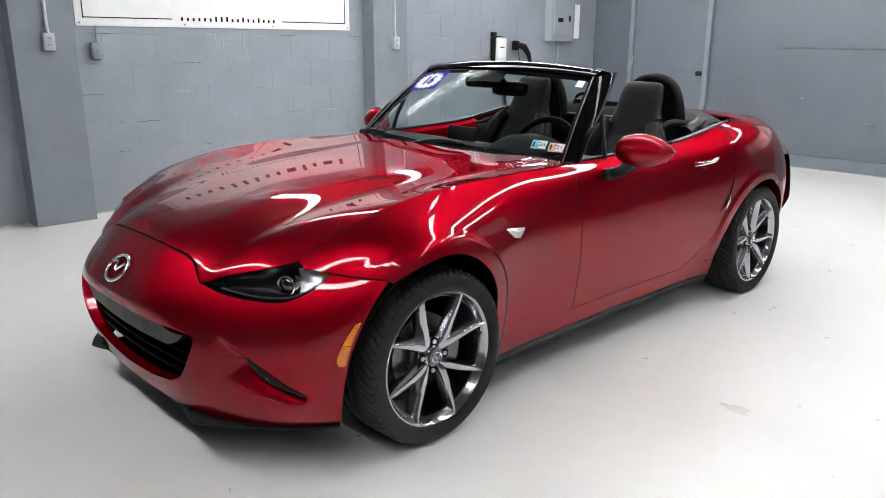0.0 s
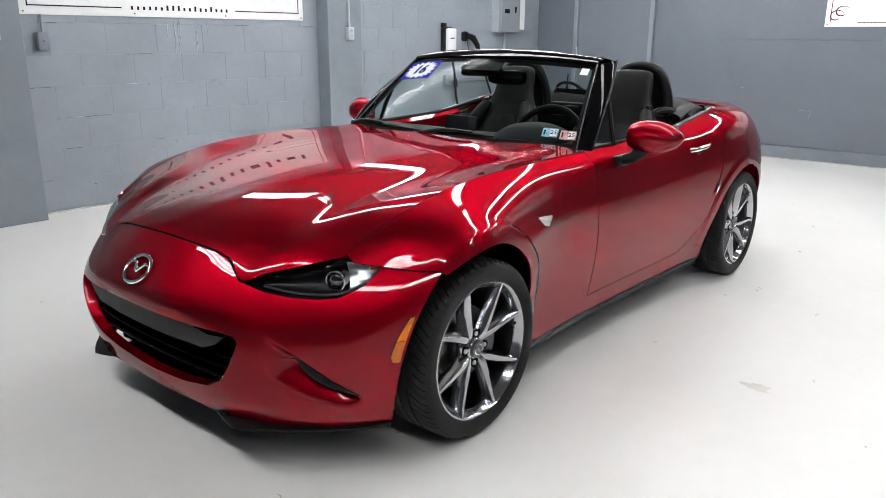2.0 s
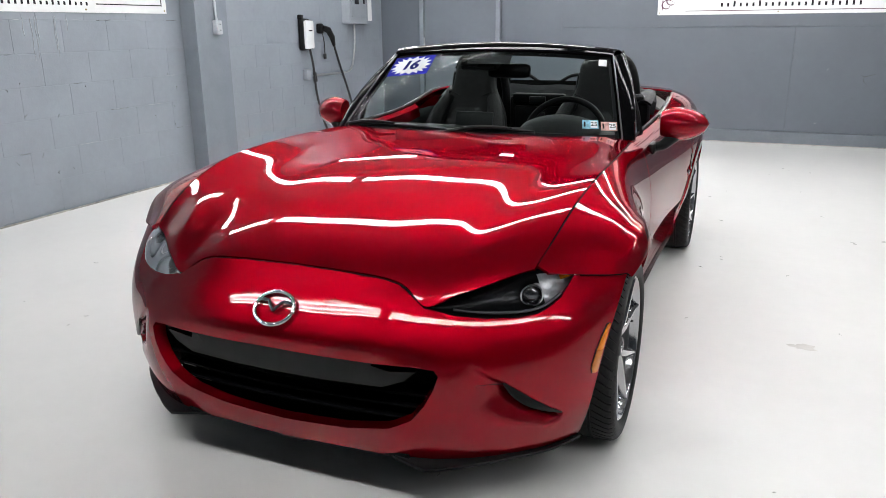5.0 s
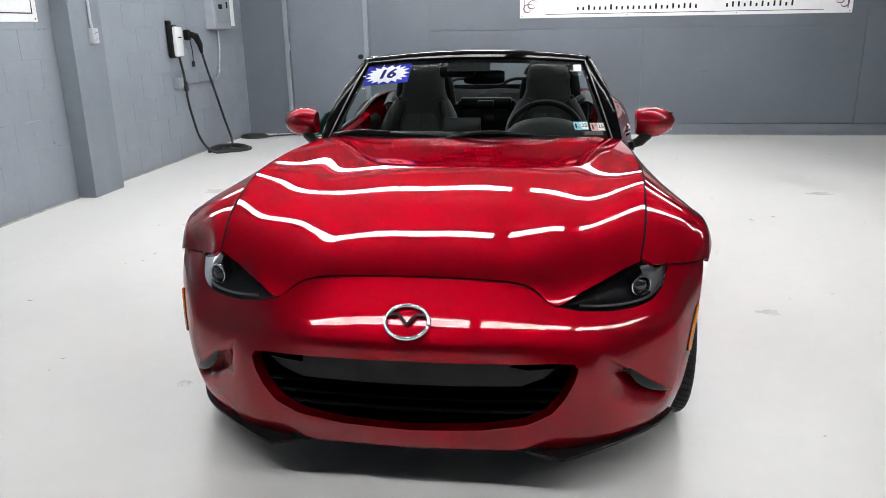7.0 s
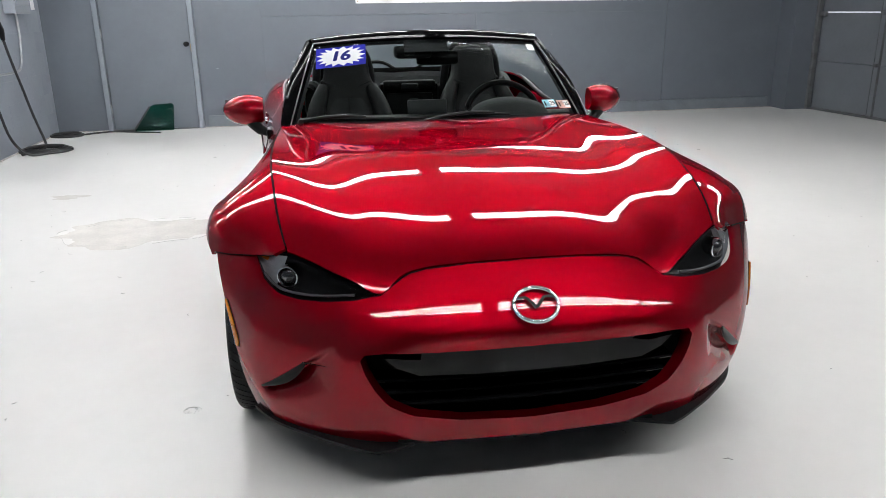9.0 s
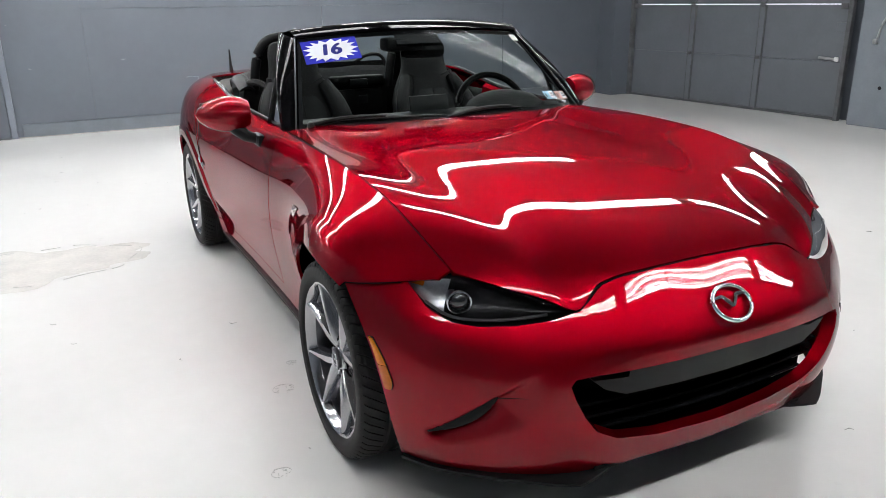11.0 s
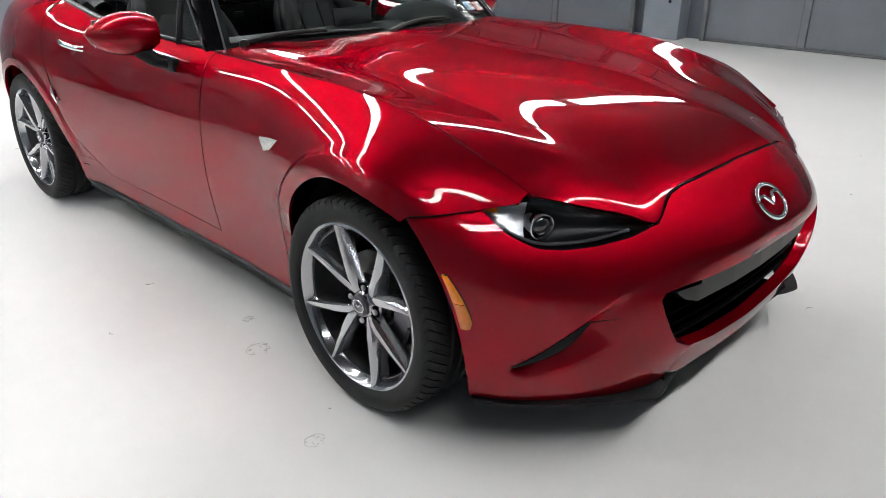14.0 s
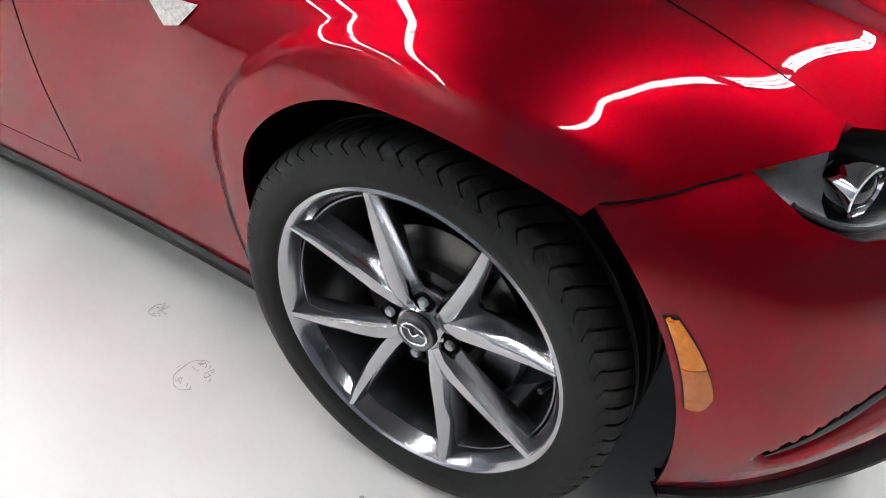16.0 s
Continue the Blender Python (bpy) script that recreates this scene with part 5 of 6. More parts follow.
def lamp_parts(side):
    h = new("headlamp")
    h.parent = car
    h["label"] = "slim headlamp with a projector lens behind clear plastic"

    def put(name, bm, material, label=""):
        if side < 0:
            bmesh.ops.scale(bm, vec=(-1, 1, 1), verts=bm.verts)
            bmesh.ops.reverse_faces(bm, faces=bm.faces)
        return part(name, bm, material, h, label)
    put("housing", lamp_bowl(), M_LAMPBLACK, "black housing")
    aim = Matrix.Translation((0.640, -0.430, 0.598)) @ Matrix.Rotation(radians(22), 4, "Z") @ Matrix.Rotation(radians(0), 4, "X")
    b = lathe(bmesh.new(), [(0.04, 0.0300), (-0.004, 0.0315), (-0.012, 0.0305), (-0.013, 0.0275), (-0.008, 0.0250), (0.02, 0.0240)], 32, "y", close=True)
    bmesh.ops.transform(b, matrix=aim, verts=b.verts)
    put("projector_ring", b, M_CHROME, "chrome projector ring")
    b = lathe(bmesh.new(), [(0.012, 0.025), (-0.002, 0.0245), (-0.010, 0.019), (-0.015, 0.011), (-0.0165, 0.0005)], 28, "y")
    bmesh.ops.transform(b, matrix=aim, verts=b.verts)
    put("projector_lens", b, M_PROJECTOR, "dark projector lens")
    rows = lamp_grid(0.004, 26, 10)
    back = Vector((-0.35, 0.85, -0.25)).normalized()

    def inner(i, j, share, facet=0.0):
        d = 0.050 * math.sin(math.pi * j / 10) ** 0.6 * math.sin(math.pi * i / 25) ** 0.5
        return rows[j][i] + back * (d * share + facet)
    b = sheet(bmesh.new(), [[inner(i, j, 0.75, 0.0016 * ((i + 2 * j) % 3 - 1)) for i in range(18, 26)] for j in range(1, 10)])
    put("reflector", b, M_REFLECTOR, "faceted silver reflector")
    b = sheet(bmesh.new(), [[inner(i, j, 0.45, 0.0015 * (i % 2)) for i in range(22, 26)] for j in range(1, 5)])
    put("turn_signal", b, M_AMBER, "amber turn signal")
    edge = along([nose_at(phi_of(x, z + 0.008), z + 0.008) + np.array((-0.004, 0.010, 0.002)) for x, z in HEADLAMP_LOW[1:6]], 20)
    put("running_light", tube(bmesh.new(), edge, 0.004, 8), M_GREYTRIM, "silver running light strip")
    g = put("lens", sheet(bmesh.new(), lamp_grid(0.002)), M_LENS, "clear plastic lens")
    g.visible_shadow = False


lamp_parts(1)
lamp_parts(-1)

# clear side repeaters
def repeater():
    prof = [(0.345, 0.668), (0.400, 0.663), (0.460, 0.654), (0.458, 0.646), (0.424, 0.622), (0.388, 0.632)]
    rows = []
    for s in (1.0, 0.8, 0.45, 0.02):
        row = []
        for y, z in prof + prof[:1]:
            yy, zz = 0.412 + (y - 0.412) * s, 0.647 + (z - 0.647) * s
            row.append((side_x(yy, zz) + 0.003 + 0.007 * (1 - s), yy, zz))
        rows.append(row)
    return sheet(bmesh.new(), rows)


both("side_repeater", repeater, M_CLEARLENS, car, "clear faceted side repeater")

# wheel houses and floor pan
def wheel_house(arch):
    def make():
        bm = bmesh.new()
        n = 28
        angs = [math.radians(-32 + 244 * i / n) for i in range(n + 1)]
        a = [[(x - (0.05 * smooth01((0.42 - arch[1] - arch[2] * math.sin(t)) / 0.15) if x > 0.6 else 0) - (0.16 * smooth01((arch[0] + arch[2] * math.cos(t) - 2.40) / 0.2) if x > 0.6 else 0), arch[0] + (arch[2] + d) * math.cos(t), max(0.13, arch[1] + (arch[2] + d) * math.sin(t))) for t in angs] for x, d in ((0.775, 0.006), (0.76, 0.014), (0.52, 0.014))]
        sheet(bm, a)
        c = bm.verts.new((0.52, arch[0], arch[1]))
        ring = [bm.verts.new(p) for p in a[2]]
        for p, q in zip(ring, ring[1:]):
            bm.faces.new((p, q, c))
        return bm
    return make


both("wheel_house", wheel_house(ARCH_F), M_DARK, car, "black wheel arch liner")
both("wheel_house", wheel_house(ARCH_R), M_DARK, car, "black wheel arch liner")
part("floor_pan", bbox(1.02, 3.0, 0.03, 0, 1.3, 0.155), M_DARK, car, smooth=False)
part("bay_floor", bbox(1.30, 1.2, 0.02, 0, 0.15, 0.42), M_DARK, car, smooth=False)
both("sill_core", lambda: bbox(0.20, 1.60, 0.30, 0.63, 1.13, 0.29), M_DARK, car, smooth=False)

# tail, simple: it never faces the camera
def tail():
    rows = []
    for k in range(13):
        f = k / 12
        y = 2.895 + 0.16 * math.sin(f * math.pi) * 0.6 + 0.03 * f
        z = 0.850 - 0.66 * f
        hw = np.interp(z, [0.19, 0.4, 0.68, 0.85], [0.62, 0.72, 0.695, 0.53])
        rows.append([(hw * s, y + 0.10 * (1 - abs(s) ** 2.5), z) for s in np.linspace(-1, 1, 25)])
    return sheet(bmesh.new(), rows)


part("rear_bumper", tail(), M_PAINT, car)


def deck():
    rows = []
    for k in range(15):
        y = 2.30 + 0.60 * k / 14
        hw, zt = TOP(y)
        rows.append([(hw * s, y + (0.07 * (1 - s * s) if k == 14 else 0.0), zt + 0.018 * (1 - s ** 4)) for s in np.linspace(-1, 1, 31)])
    return shell(bmesh.new(), rows, 0.01, (0, 2.6, 5))


boot = part("boot_lid", deck(), M_PAINT, car)
part("lip_spoiler", shell(bmesh.new(), [[(0.50 * s, 2.80 + 0.09 * k / 4 + 0.06 * (1 - s * s), 0.886 - 0.012 * k + 0.026 * math.sin(math.pi * k / 4 * 0.7)) for s in np.linspace(-1, 1, 21)] for k in range(5)], 0.006, (0, 2.8, 5)), M_PAINT, boot)
part("aerial", tube(bmesh.new(), [(-0.50, 2.66, 0.90), (-0.50, 2.675, 0.95), (-0.50, 2.68, 1.03)], 0.010, 8, [1.3, 0.8, 0.4]), M_PLASTIC, car, "short black aerial")


# black strips added in the gaps between the panels, standing in for shade
def inset(p, d):
    return Vector((p[0] - d, p[1], p[2]))


both("door_seal", lambda: tube(bmesh.new(), [inset(side(cut_at(DOOR_F, v), v), 0.0050) for v in np.linspace(0.02, DOOR_LOW, 40)], 0.0042, 6), M_DARK, car)
both("door_seal", lambda: tube(bmesh.new(), [inset(side(cut_at(DOOR_R, v), v), 0.0050) for v in np.linspace(0.04, DOOR_LOW, 44)], 0.0046, 6), M_DARK, car)
both("door_seal", lambda: tube(bmesh.new(), [inset(side(y, DOOR_LOW + 0.002), 0.0050) for y in np.linspace(0.83, 1.88, 36)], 0.0042, 6), M_DARK, car)
both("bonnet_seal", lambda: tube(bmesh.new(), [(TOP(y)[0] - 0.0005, y, TOP(y)[1] - 0.0060) for y in np.linspace(-0.385, 0.84, 60)], 0.0046, 6), M_DARK, car)
part("bonnet_seal", tube(bmesh.new(), [(x, NOSE(abs(x))[0] + 0.004, NOSE(abs(x))[1] - 0.0075) for x in np.linspace(-0.394, 0.394, 90)], 0.0030, 6), M_DARK, car)
both("bumper_seal", lambda: tube(bmesh.new(), [inset(side(y, 1.0), 0.004) - Vector((0, 0, 0.002)) for y in np.linspace(-0.33, -0.23, 14)], 0.0026, 6), M_DARK, car)

# ---------------------------------------------------------------- wheels
def tyre_mesh():
    R = 0.297
    prof = [(-0.085, 0.218), (-0.098, 0.232), (-0.106, 0.258), (-0.104, 0.276), (-0.098, 0.286), (-0.090, 0.2925), (-0.080, R - 0.0015), (-0.056, R), (-0.050, R), (-0.047, R - 0.007), (-0.041, R - 0.007), (-0.038, R),
            (-0.012, R), (-0.009, R - 0.007), (-0.003, R - 0.007), (0.0, R), (0.026, R), (0.029, R - 0.007), (0.035, R - 0.007), (0.038, R), (0.056, R), (0.080, R - 0.0015), (0.090, 0.2925), (0.098, 0.286),
            (0.104, 0.276), (0.1065, 0.262), (0.1055, 0.258), (0.1058, 0.250), (0.104, 0.240), (0.099, 0.233), (0.094, 0.228), (0.088, 0.222)]
    bm = bmesh.new()
    # each pitch of the tread: a plain block, then a narrow cut across the shoulder
    pitches = 66
    steps = [(0.0, 0), (0.40, 0), (0.80, 0), (0.83, 1), (0.95, 1), (0.98, 0)]
    n = pitches * len(steps)
    rings = []
    for a, r in prof:
        ring = []
        for p in range(pitches):
            for f, cut in steps:
                rr = r - (0.0065 if cut and abs(a) >= 0.056 and r > 0.284 else 0.0)
                t = (p + f + (2.2 * (abs(a) - 0.09) / 0.1 if r > 0.28 else -0.3)) * math.tau / pitches
                ring.append(bm.verts.new((a, rr * math.cos(t), rr * math.sin(t))))
        rings.append(ring)
    for q, s in zip(rings, rings[1:]):
        for k in range(n):
            bm.faces.new((q[k], q[(k + 1) % n], s[(k + 1) % n], s[k]))
    bmesh.ops.recalc_face_normals(bm, faces=bm.faces)
    return bm


def spoke_mesh(side):
    """One spoke of a forked pair: it leaves the hub arm and leans to one side; a flat bright face, and a deep flank inside the fork."""
    bm = bmesh.new()
    st = [(0.034, 3.0, 0.0125, 0.064), (0.055, 7.0, 0.0130, 0.073), (0.080, 12.0, 0.0135, 0.079), (0.115, 16.0, 0.0125, 0.083), (0.150, 18.5, 0.0110, 0.087), (0.185, 20.5, 0.0095, 0.0905), (0.212, 21.8, 0.0080, 0.094), (0.226, 22.4, 0.0070, 0.0965)]
    rings = []
    for r, ang, w, x in st:
        w *= 0.82
        a = radians(ang) * side
        f = (r - 0.034) / 0.19
        # outer side of the fork (o) and inner side (i), seen along the rim
        prof = [(x - 0.030 - 0.010 * f, w * 1.6 + 0.004), (x - 0.007, w * 1.25), (x - 0.0015, w * 0.85), (x, -w * 0.2), (x - 0.003, -w * 0.95), (x - 0.016, -w * 1.6 - 0.002 * f), (x - 0.034 - 0.012 * f, -w * 2.1 - 0.006 * f)]
        ring = []
        for px, pw in prof:
            t = pw * side
            ring.append(bm.verts.new((px, -(r * math.sin(a) + t * math.cos(a)), r * math.cos(a) - t * math.sin(a))))
        rings.append(ring)
    for q, s in zip(rings, rings[1:]):
        for k in range(len(q)):
            bm.faces.new((q[k], q[(k + 1) % len(q)], s[(k + 1) % len(q)], s[k]))
    bm.faces.new(rings[0])
    bm.faces.new(rings[-1][::-1])
    bmesh.ops.recalc_face_normals(bm, faces=bm.faces)
    return bm


def build_wheel():
    """One wheel: the rim ring carries tyre, spokes, hub, nuts, disc and caliper."""
    rim = part("wheel", lathe(bmesh.new(), [(0.0905, 0.2315), (0.097, 0.2305), (0.0985, 0.226), (0.094, 0.2205), (0.086, 0.2175), (0.078, 0.2125), (0.060, 0.206), (0.0, 0.200), (-0.07, 0.204), (-0.088, 0.222), (-0.092, 0.231), (-0.086, 0.231), (-0.06, 0.212), (0.05, 0.212), (0.08, 0.222)], 96, "x", close=True), M_RIM, None, "bright grey eight-spoke alloy wheel")
    part("tyre", tyre_mesh(), M_RUBBER, rim, "black low-profile tyre")
    for s in (1, -1):
        first = None
        for k in range(4):
            m = Matrix.Rotation(math.tau / 8 + k * math.tau / 4, 4, "X")
            if first is None:
                first = part("spoke", spoke_mesh(s), M_RIM, rim, at=m)
            else:
                o = new("spoke", first.data)
                o.matrix_basis, o.parent = m, rim
    part("hub", lathe(bmesh.new(), [(0.020, 0.060), (0.042, 0.058), (0.056, 0.048), (0.064, 0.037), (0.069, 0.033)], 40, "x"), M_RIM, rim)
    part("centre_cap", lathe(bmesh.new(), [(0.070, 0.031), (0.077, 0.030), (0.079, 0.027), (0.0775, 0.024), (0.0785, 0.0005)], 32, "x"), M_BARREL, rim)
    emblem(0.021, "cap_emblem", rim, Matrix.Translation((0.079, 0, 0)) @ Matrix.Rotation(math.pi / 2, 4, "Z"))
    first = None
    for k in range(4):
        a = k * math.tau / 4
        for nm, prof, mt in (("lug_hole", [(0.058, 0.0150), (0.0630, 0.0150), (0.060, 0.0140), (0.0595, 0.0005)], M_DARK), ("lug_nut", [(0.058, 0.0085), (0.064, 0.0080), (0.066, 0.006), (0.0665, 0.0005)], M_STEEL)):
            b = lathe(bmesh.new(), prof, 6 if nm == "lug_nut" else 18, "x")
            part(nm, b, mt, rim, at=Matrix.Translation((0.003, 0.050 * math.cos(a), 0.050 * math.sin(a))))
    part("barrel", lathe(bmesh.new(), [(0.070, 0.2075), (0.0, 0.1985), (-0.07, 0.2015), (-0.07, 0.199), (0.0, 0.196), (0.070, 0.205)], 72, "x", close=True), M_BARREL, rim, "dark grey barrel behind the spokes")
    part("valve", tube(bmesh.new(), [(0.062, 0.196, 0.03), (0.082, 0.190, 0.03)], 0.004, 8), M_CABLE, rim)
    part("brake_disc", lathe(bmesh.new(), [(-0.012, 0.132), (0.010, 0.132), (0.012, 0.128), (0.012, 0.078), (0.030, 0.074), (0.030, 0.03)], 56, "x"), M_DISC, rim)
    b = bmesh.new()
    sheet(b, [[(x, r * math.cos(a), r * math.sin(a)) for a in np.linspace(-0.55, 0.55, 10)] for x, r in ((-0.03, 0.150), (0.030, 0.150), (0.036, 0.143), (0.036, 0.092), (0.030, 0.086))])
    part("caliper", b, M_BARREL, rim)
    return rim


first_wheel = build_wheel()
wheel_places = [(0.745, *HUB_F, 0, -4), (-0.745, *HUB_F, 180, -6), (0.748, *HUB_R, 0, 20), (-0.748, *HUB_R, 180, 12)]
for i, (x, y, z, yaw, spin) in enumerate(wheel_places):
    k = 1.0 if i < 2 else HUB_R[1] / HUB_F[1]
    m = pose(x, y, z) @ Matrix.Rotation(radians(yaw), 4, "Z") @ Matrix.Rotation(radians(spin), 4, "X") @ Matrix.Scale(k, 4)
    if i == 0:
        w = first_wheel
        w.matrix_basis = m
    else:
        w = copy_thing(first_wheel, m)
        w.matrix_basis = m
    w.parent = car

# ---------------------------------------------------------------- windscreen and its frame
def screen_at(s, t):
    """A point of the windscreen: s across, from -1 to 1, t from its foot to the header."""
    q = 1 - s * s
    a = np.array((0.645 * s, 0.862 - 0.135 * q, 0.826 + 0.008 * q))
    b = np.array((0.528 * s, 1.205 - 0.058 * q, 1.146 + 0.026 * q))
    n = np.array((0.12 * s, -0.62, 0.75))
    return a + (b - a) * t + n * 0.007 * math.sin(math.pi * t)


pane = part("windscreen", sheet(bmesh.new(), [[screen_at(s, t) for s in np.linspace(-1, 1, 41)] for t in np.linspace(0, 1, 21)]), M_GLASS, car, "clear windscreen glass")
pane.visible_shadow = False
# dark ceramic border of the glass, on its inner face
def border(s0, s1, t0, t1, ns=24, nt=6):
    off = np.array((0, 0.006, -0.004))
    return shell(bmesh.new(), [[screen_at(s, t) + off for s in np.linspace(s0, s1, ns)] for t in np.linspace(t0, t1, nt)], 0.002, (0, -2, 2))


part("glass_border", border(-1, 1, 0.955, 1.0, 30, 4), M_INK, pane, smooth=True)
part("glass_border", border(-1, 1, 0.0, 0.07, 30, 4), M_INK, pane)
for s in (1, -1):
    part("glass_border", border(s, s * 0.962, 0.0, 1.0, 4, 20), M_INK, pane)
part("sensor_border", border(-0.22, 0.16, 0.84, 0.96, 10, 4), M_INK, pane)

PILLAR_OUT = Curve((0.0, 0.690, 0.905, 0.828), (0.33, 0.660, 1.035, 0.965), (0.66, 0.612, 1.185, 1.072), (1.0, 0.556, 1.325, 1.165))


def pillar():
    rings = []
    for t in np.linspace(-0.04, 1.0, 22):
        i = Vector(screen_at(1.0, max(t, 0))) - Vector((0, 0, 0.02 if t < 0 else 0))
        o = Vector(PILLAR_OUT(max(t, 0))) - Vector((0, 0, 0.02 if t < 0 else 0))
        d = (o - i)
        n = Vector((0.75, -0.45, 0.30)).normalized()
        back = Vector((-0.75, 0.25, -0.25)).normalized()
        rings.append([i + n * 0.002, i + d * 0.10 + n * 0.011, i + d * 0.35 + n * 0.020, i + d * 0.68 + n * 0.021, i + d * 0.92 + n * 0.011, o, o + back * 0.018, i + d * 0.5 + back * 0.032, i + back * 0.022])
    return sheet(bmesh.new(), [r + r[:1] for r in rings])


pillars = both("windscreen_pillar", pillar, M_GLOSSBLACK, car, "gloss black windscreen pillar")
both("pillar_seal", lambda: tube(bmesh.new(), [Vector(screen_at(1.0, t)) + Vector((0.004, -0.008, 0.006)) for t in np.linspace(0, 1, 20)], 0.0032, 6), M_GREYTRIM, car, "thin bright strip along the glass")
both("side_seal", lambda: tube(bmesh.new(), [Vector(PILLAR_OUT(t)) + Vector((-0.004, 0.008, 0.0)) for t in np.linspace(0, 1, 20)], 0.007, 8), M_PLASTIC, car, "rubber side seal")


def header():
    rows = []
    for s in np.linspace(-1, 1, 41):
        q = 1 - abs(s) ** 2.6
        x = s
        low = screen_at(s, 1.0)
        rows.append([low, (0.531 * s, low[1] - 0.006, low[2] + 0.008), (0.536 * s, low[1] + 0.010, low[2] + 0.020), (0.542 * s, low[1] + 0.042, low[2] + 0.032 + 0.006 * q), (0.549 * s, low[1] + 0.085, low[2] + 0.024 + 0.010 * q),
                     (0.556 * s, low[1] + 0.118, low[2] + 0.006 + 0.010 * q), (0.550 * s, low[1] + 0.115, low[2] - 0.010 + 0.008 * q), (0.53 * s, low[1] + 0.05, low[2] - 0.020), low])
    return sheet(bmesh.new(), rows)


part("windscreen_header", header(), M_GLOSSBLACK, car, "gloss black windscreen header rail")
part("header_seam", tube(bmesh.new(), [(0.500, 1.205, 1.152), (0.503, 1.222, 1.177), (0.508, 1.26, 1.185), (0.512, 1.30, 1.178)], 0.002, 6), M_GREYTRIM, car)
part("header_seam", tube(bmesh.new(), [(-0.500, 1.205, 1.152), (-0.503, 1.222, 1.177), (-0.508, 1.26, 1.185), (-0.512, 1.30, 1.178)], 0.002, 6), M_GREYTRIM, car)

# quarter lights behind the pillars
def quarter_glass():
    return sheet(bmesh.new(), [[(0.672, 0.965, 0.838), (0.655, 1.03, 0.915), (0.630, 1.115, 0.985)], [(0.682, 1.085, 0.838), (0.660, 1.10, 0.92), (0.632, 1.125, 0.99)]])


for g in both("quarter_glass", quarter_glass, M_GLASS, car, "small fixed side glass"):
    g.visible_shadow = False
both("quarter_post", lambda: tube(bmesh.new(), [(0.688, 1.09, 0.826), (0.664, 1.105, 0.92), (0.634, 1.128, 1.0)], 0.011, 8), M_PLASTIC, car, "black quarter light post")
both("belt_seal", lambda: tube(bmesh.new(), [Vector((TOP(y)[0] - 0.012, y, TOP(y)[1] + 0.004)) for y in np.linspace(0.93, 2.0, 26)], 0.008, 8), M_PLASTIC, car, "black rubber belt seal")
both("belt_moulding", lambda: tube(bmesh.new(), [Vector((TOP(y)[0] - 0.002, y, TOP(y)[1] + 0.005)) for y in np.linspace(1.60, 2.14, 14)], 0.006, 8), M_GREYTRIM, car, "bright moulding along the belt line")

# cowl and wipers
part("cowl", shell(bmesh.new(), [[(x, COWL(min(abs(x), 0.69)) - 0.02 + 0.10 * k / 5, 0.822 - 0.004 * k + 0.012 * (1 - (abs(x) / 0.67) ** 2)) for x in np.linspace(-0.66, 0.66, 31)] for k in range(6)], 0.01, (0, 0.8, 5)), M_PLASTIC, car, "black plastic cowl")


def wiper(pts, arm):
    w = part("wiper", tube(bmesh.new(), along(pts, 24), 0.0075, 8, [0.5 + 0.5 * math.sin(math.pi * i / 23) for i in range(24)]), M_PLASTIC, car, "black wiper with a slim arm")
    part("wiper_arm", tube(bmesh.new(), along(arm, 14), 0.008, 8, [1.5 - 0.9 * i / 13 for i in range(14)]), M_PLASTIC, w)
    part("wiper_pivot", lathe(bmesh.new(), [(0, 0.018), (0.02, 0.017), (0.028, 0.010), (0.029, 0.0005)], 14, "z"), M_PLASTIC, w, at=Matrix.Translation(Vector(arm[0]) - Vector((0, 0, 0.015))))
    part("blade", tube(bmesh.new(), along([Vector(p) - Vector((0, -0.004, 0.008)) for p in pts], 20), 0.004, 6), M_CABLE, w, "rubber blade")


def on_screen(s, t, out=0.012):
    return Vector(screen_at(s, t)) + Vector((0, -0.62, 0.78)) * out


wiper([on_screen(0.02, 0.045), on_screen(0.25, 0.065), on_screen(0.47, 0.055)], [(-0.10, 0.715, 0.842), (0.0, 0.712, 0.868), (0.12, 0.718, 0.880), (0.22, 0.726, 0.877)])
wiper([on_screen(-0.92, 0.05), on_screen(-0.55, 0.06), on_screen(-0.12, 0.045)], [(-0.60, 0.815, 0.850), (-0.50, 0.778, 0.872), (-0.40, 0.752, 0.878), (-0.33, 0.74, 0.876)])

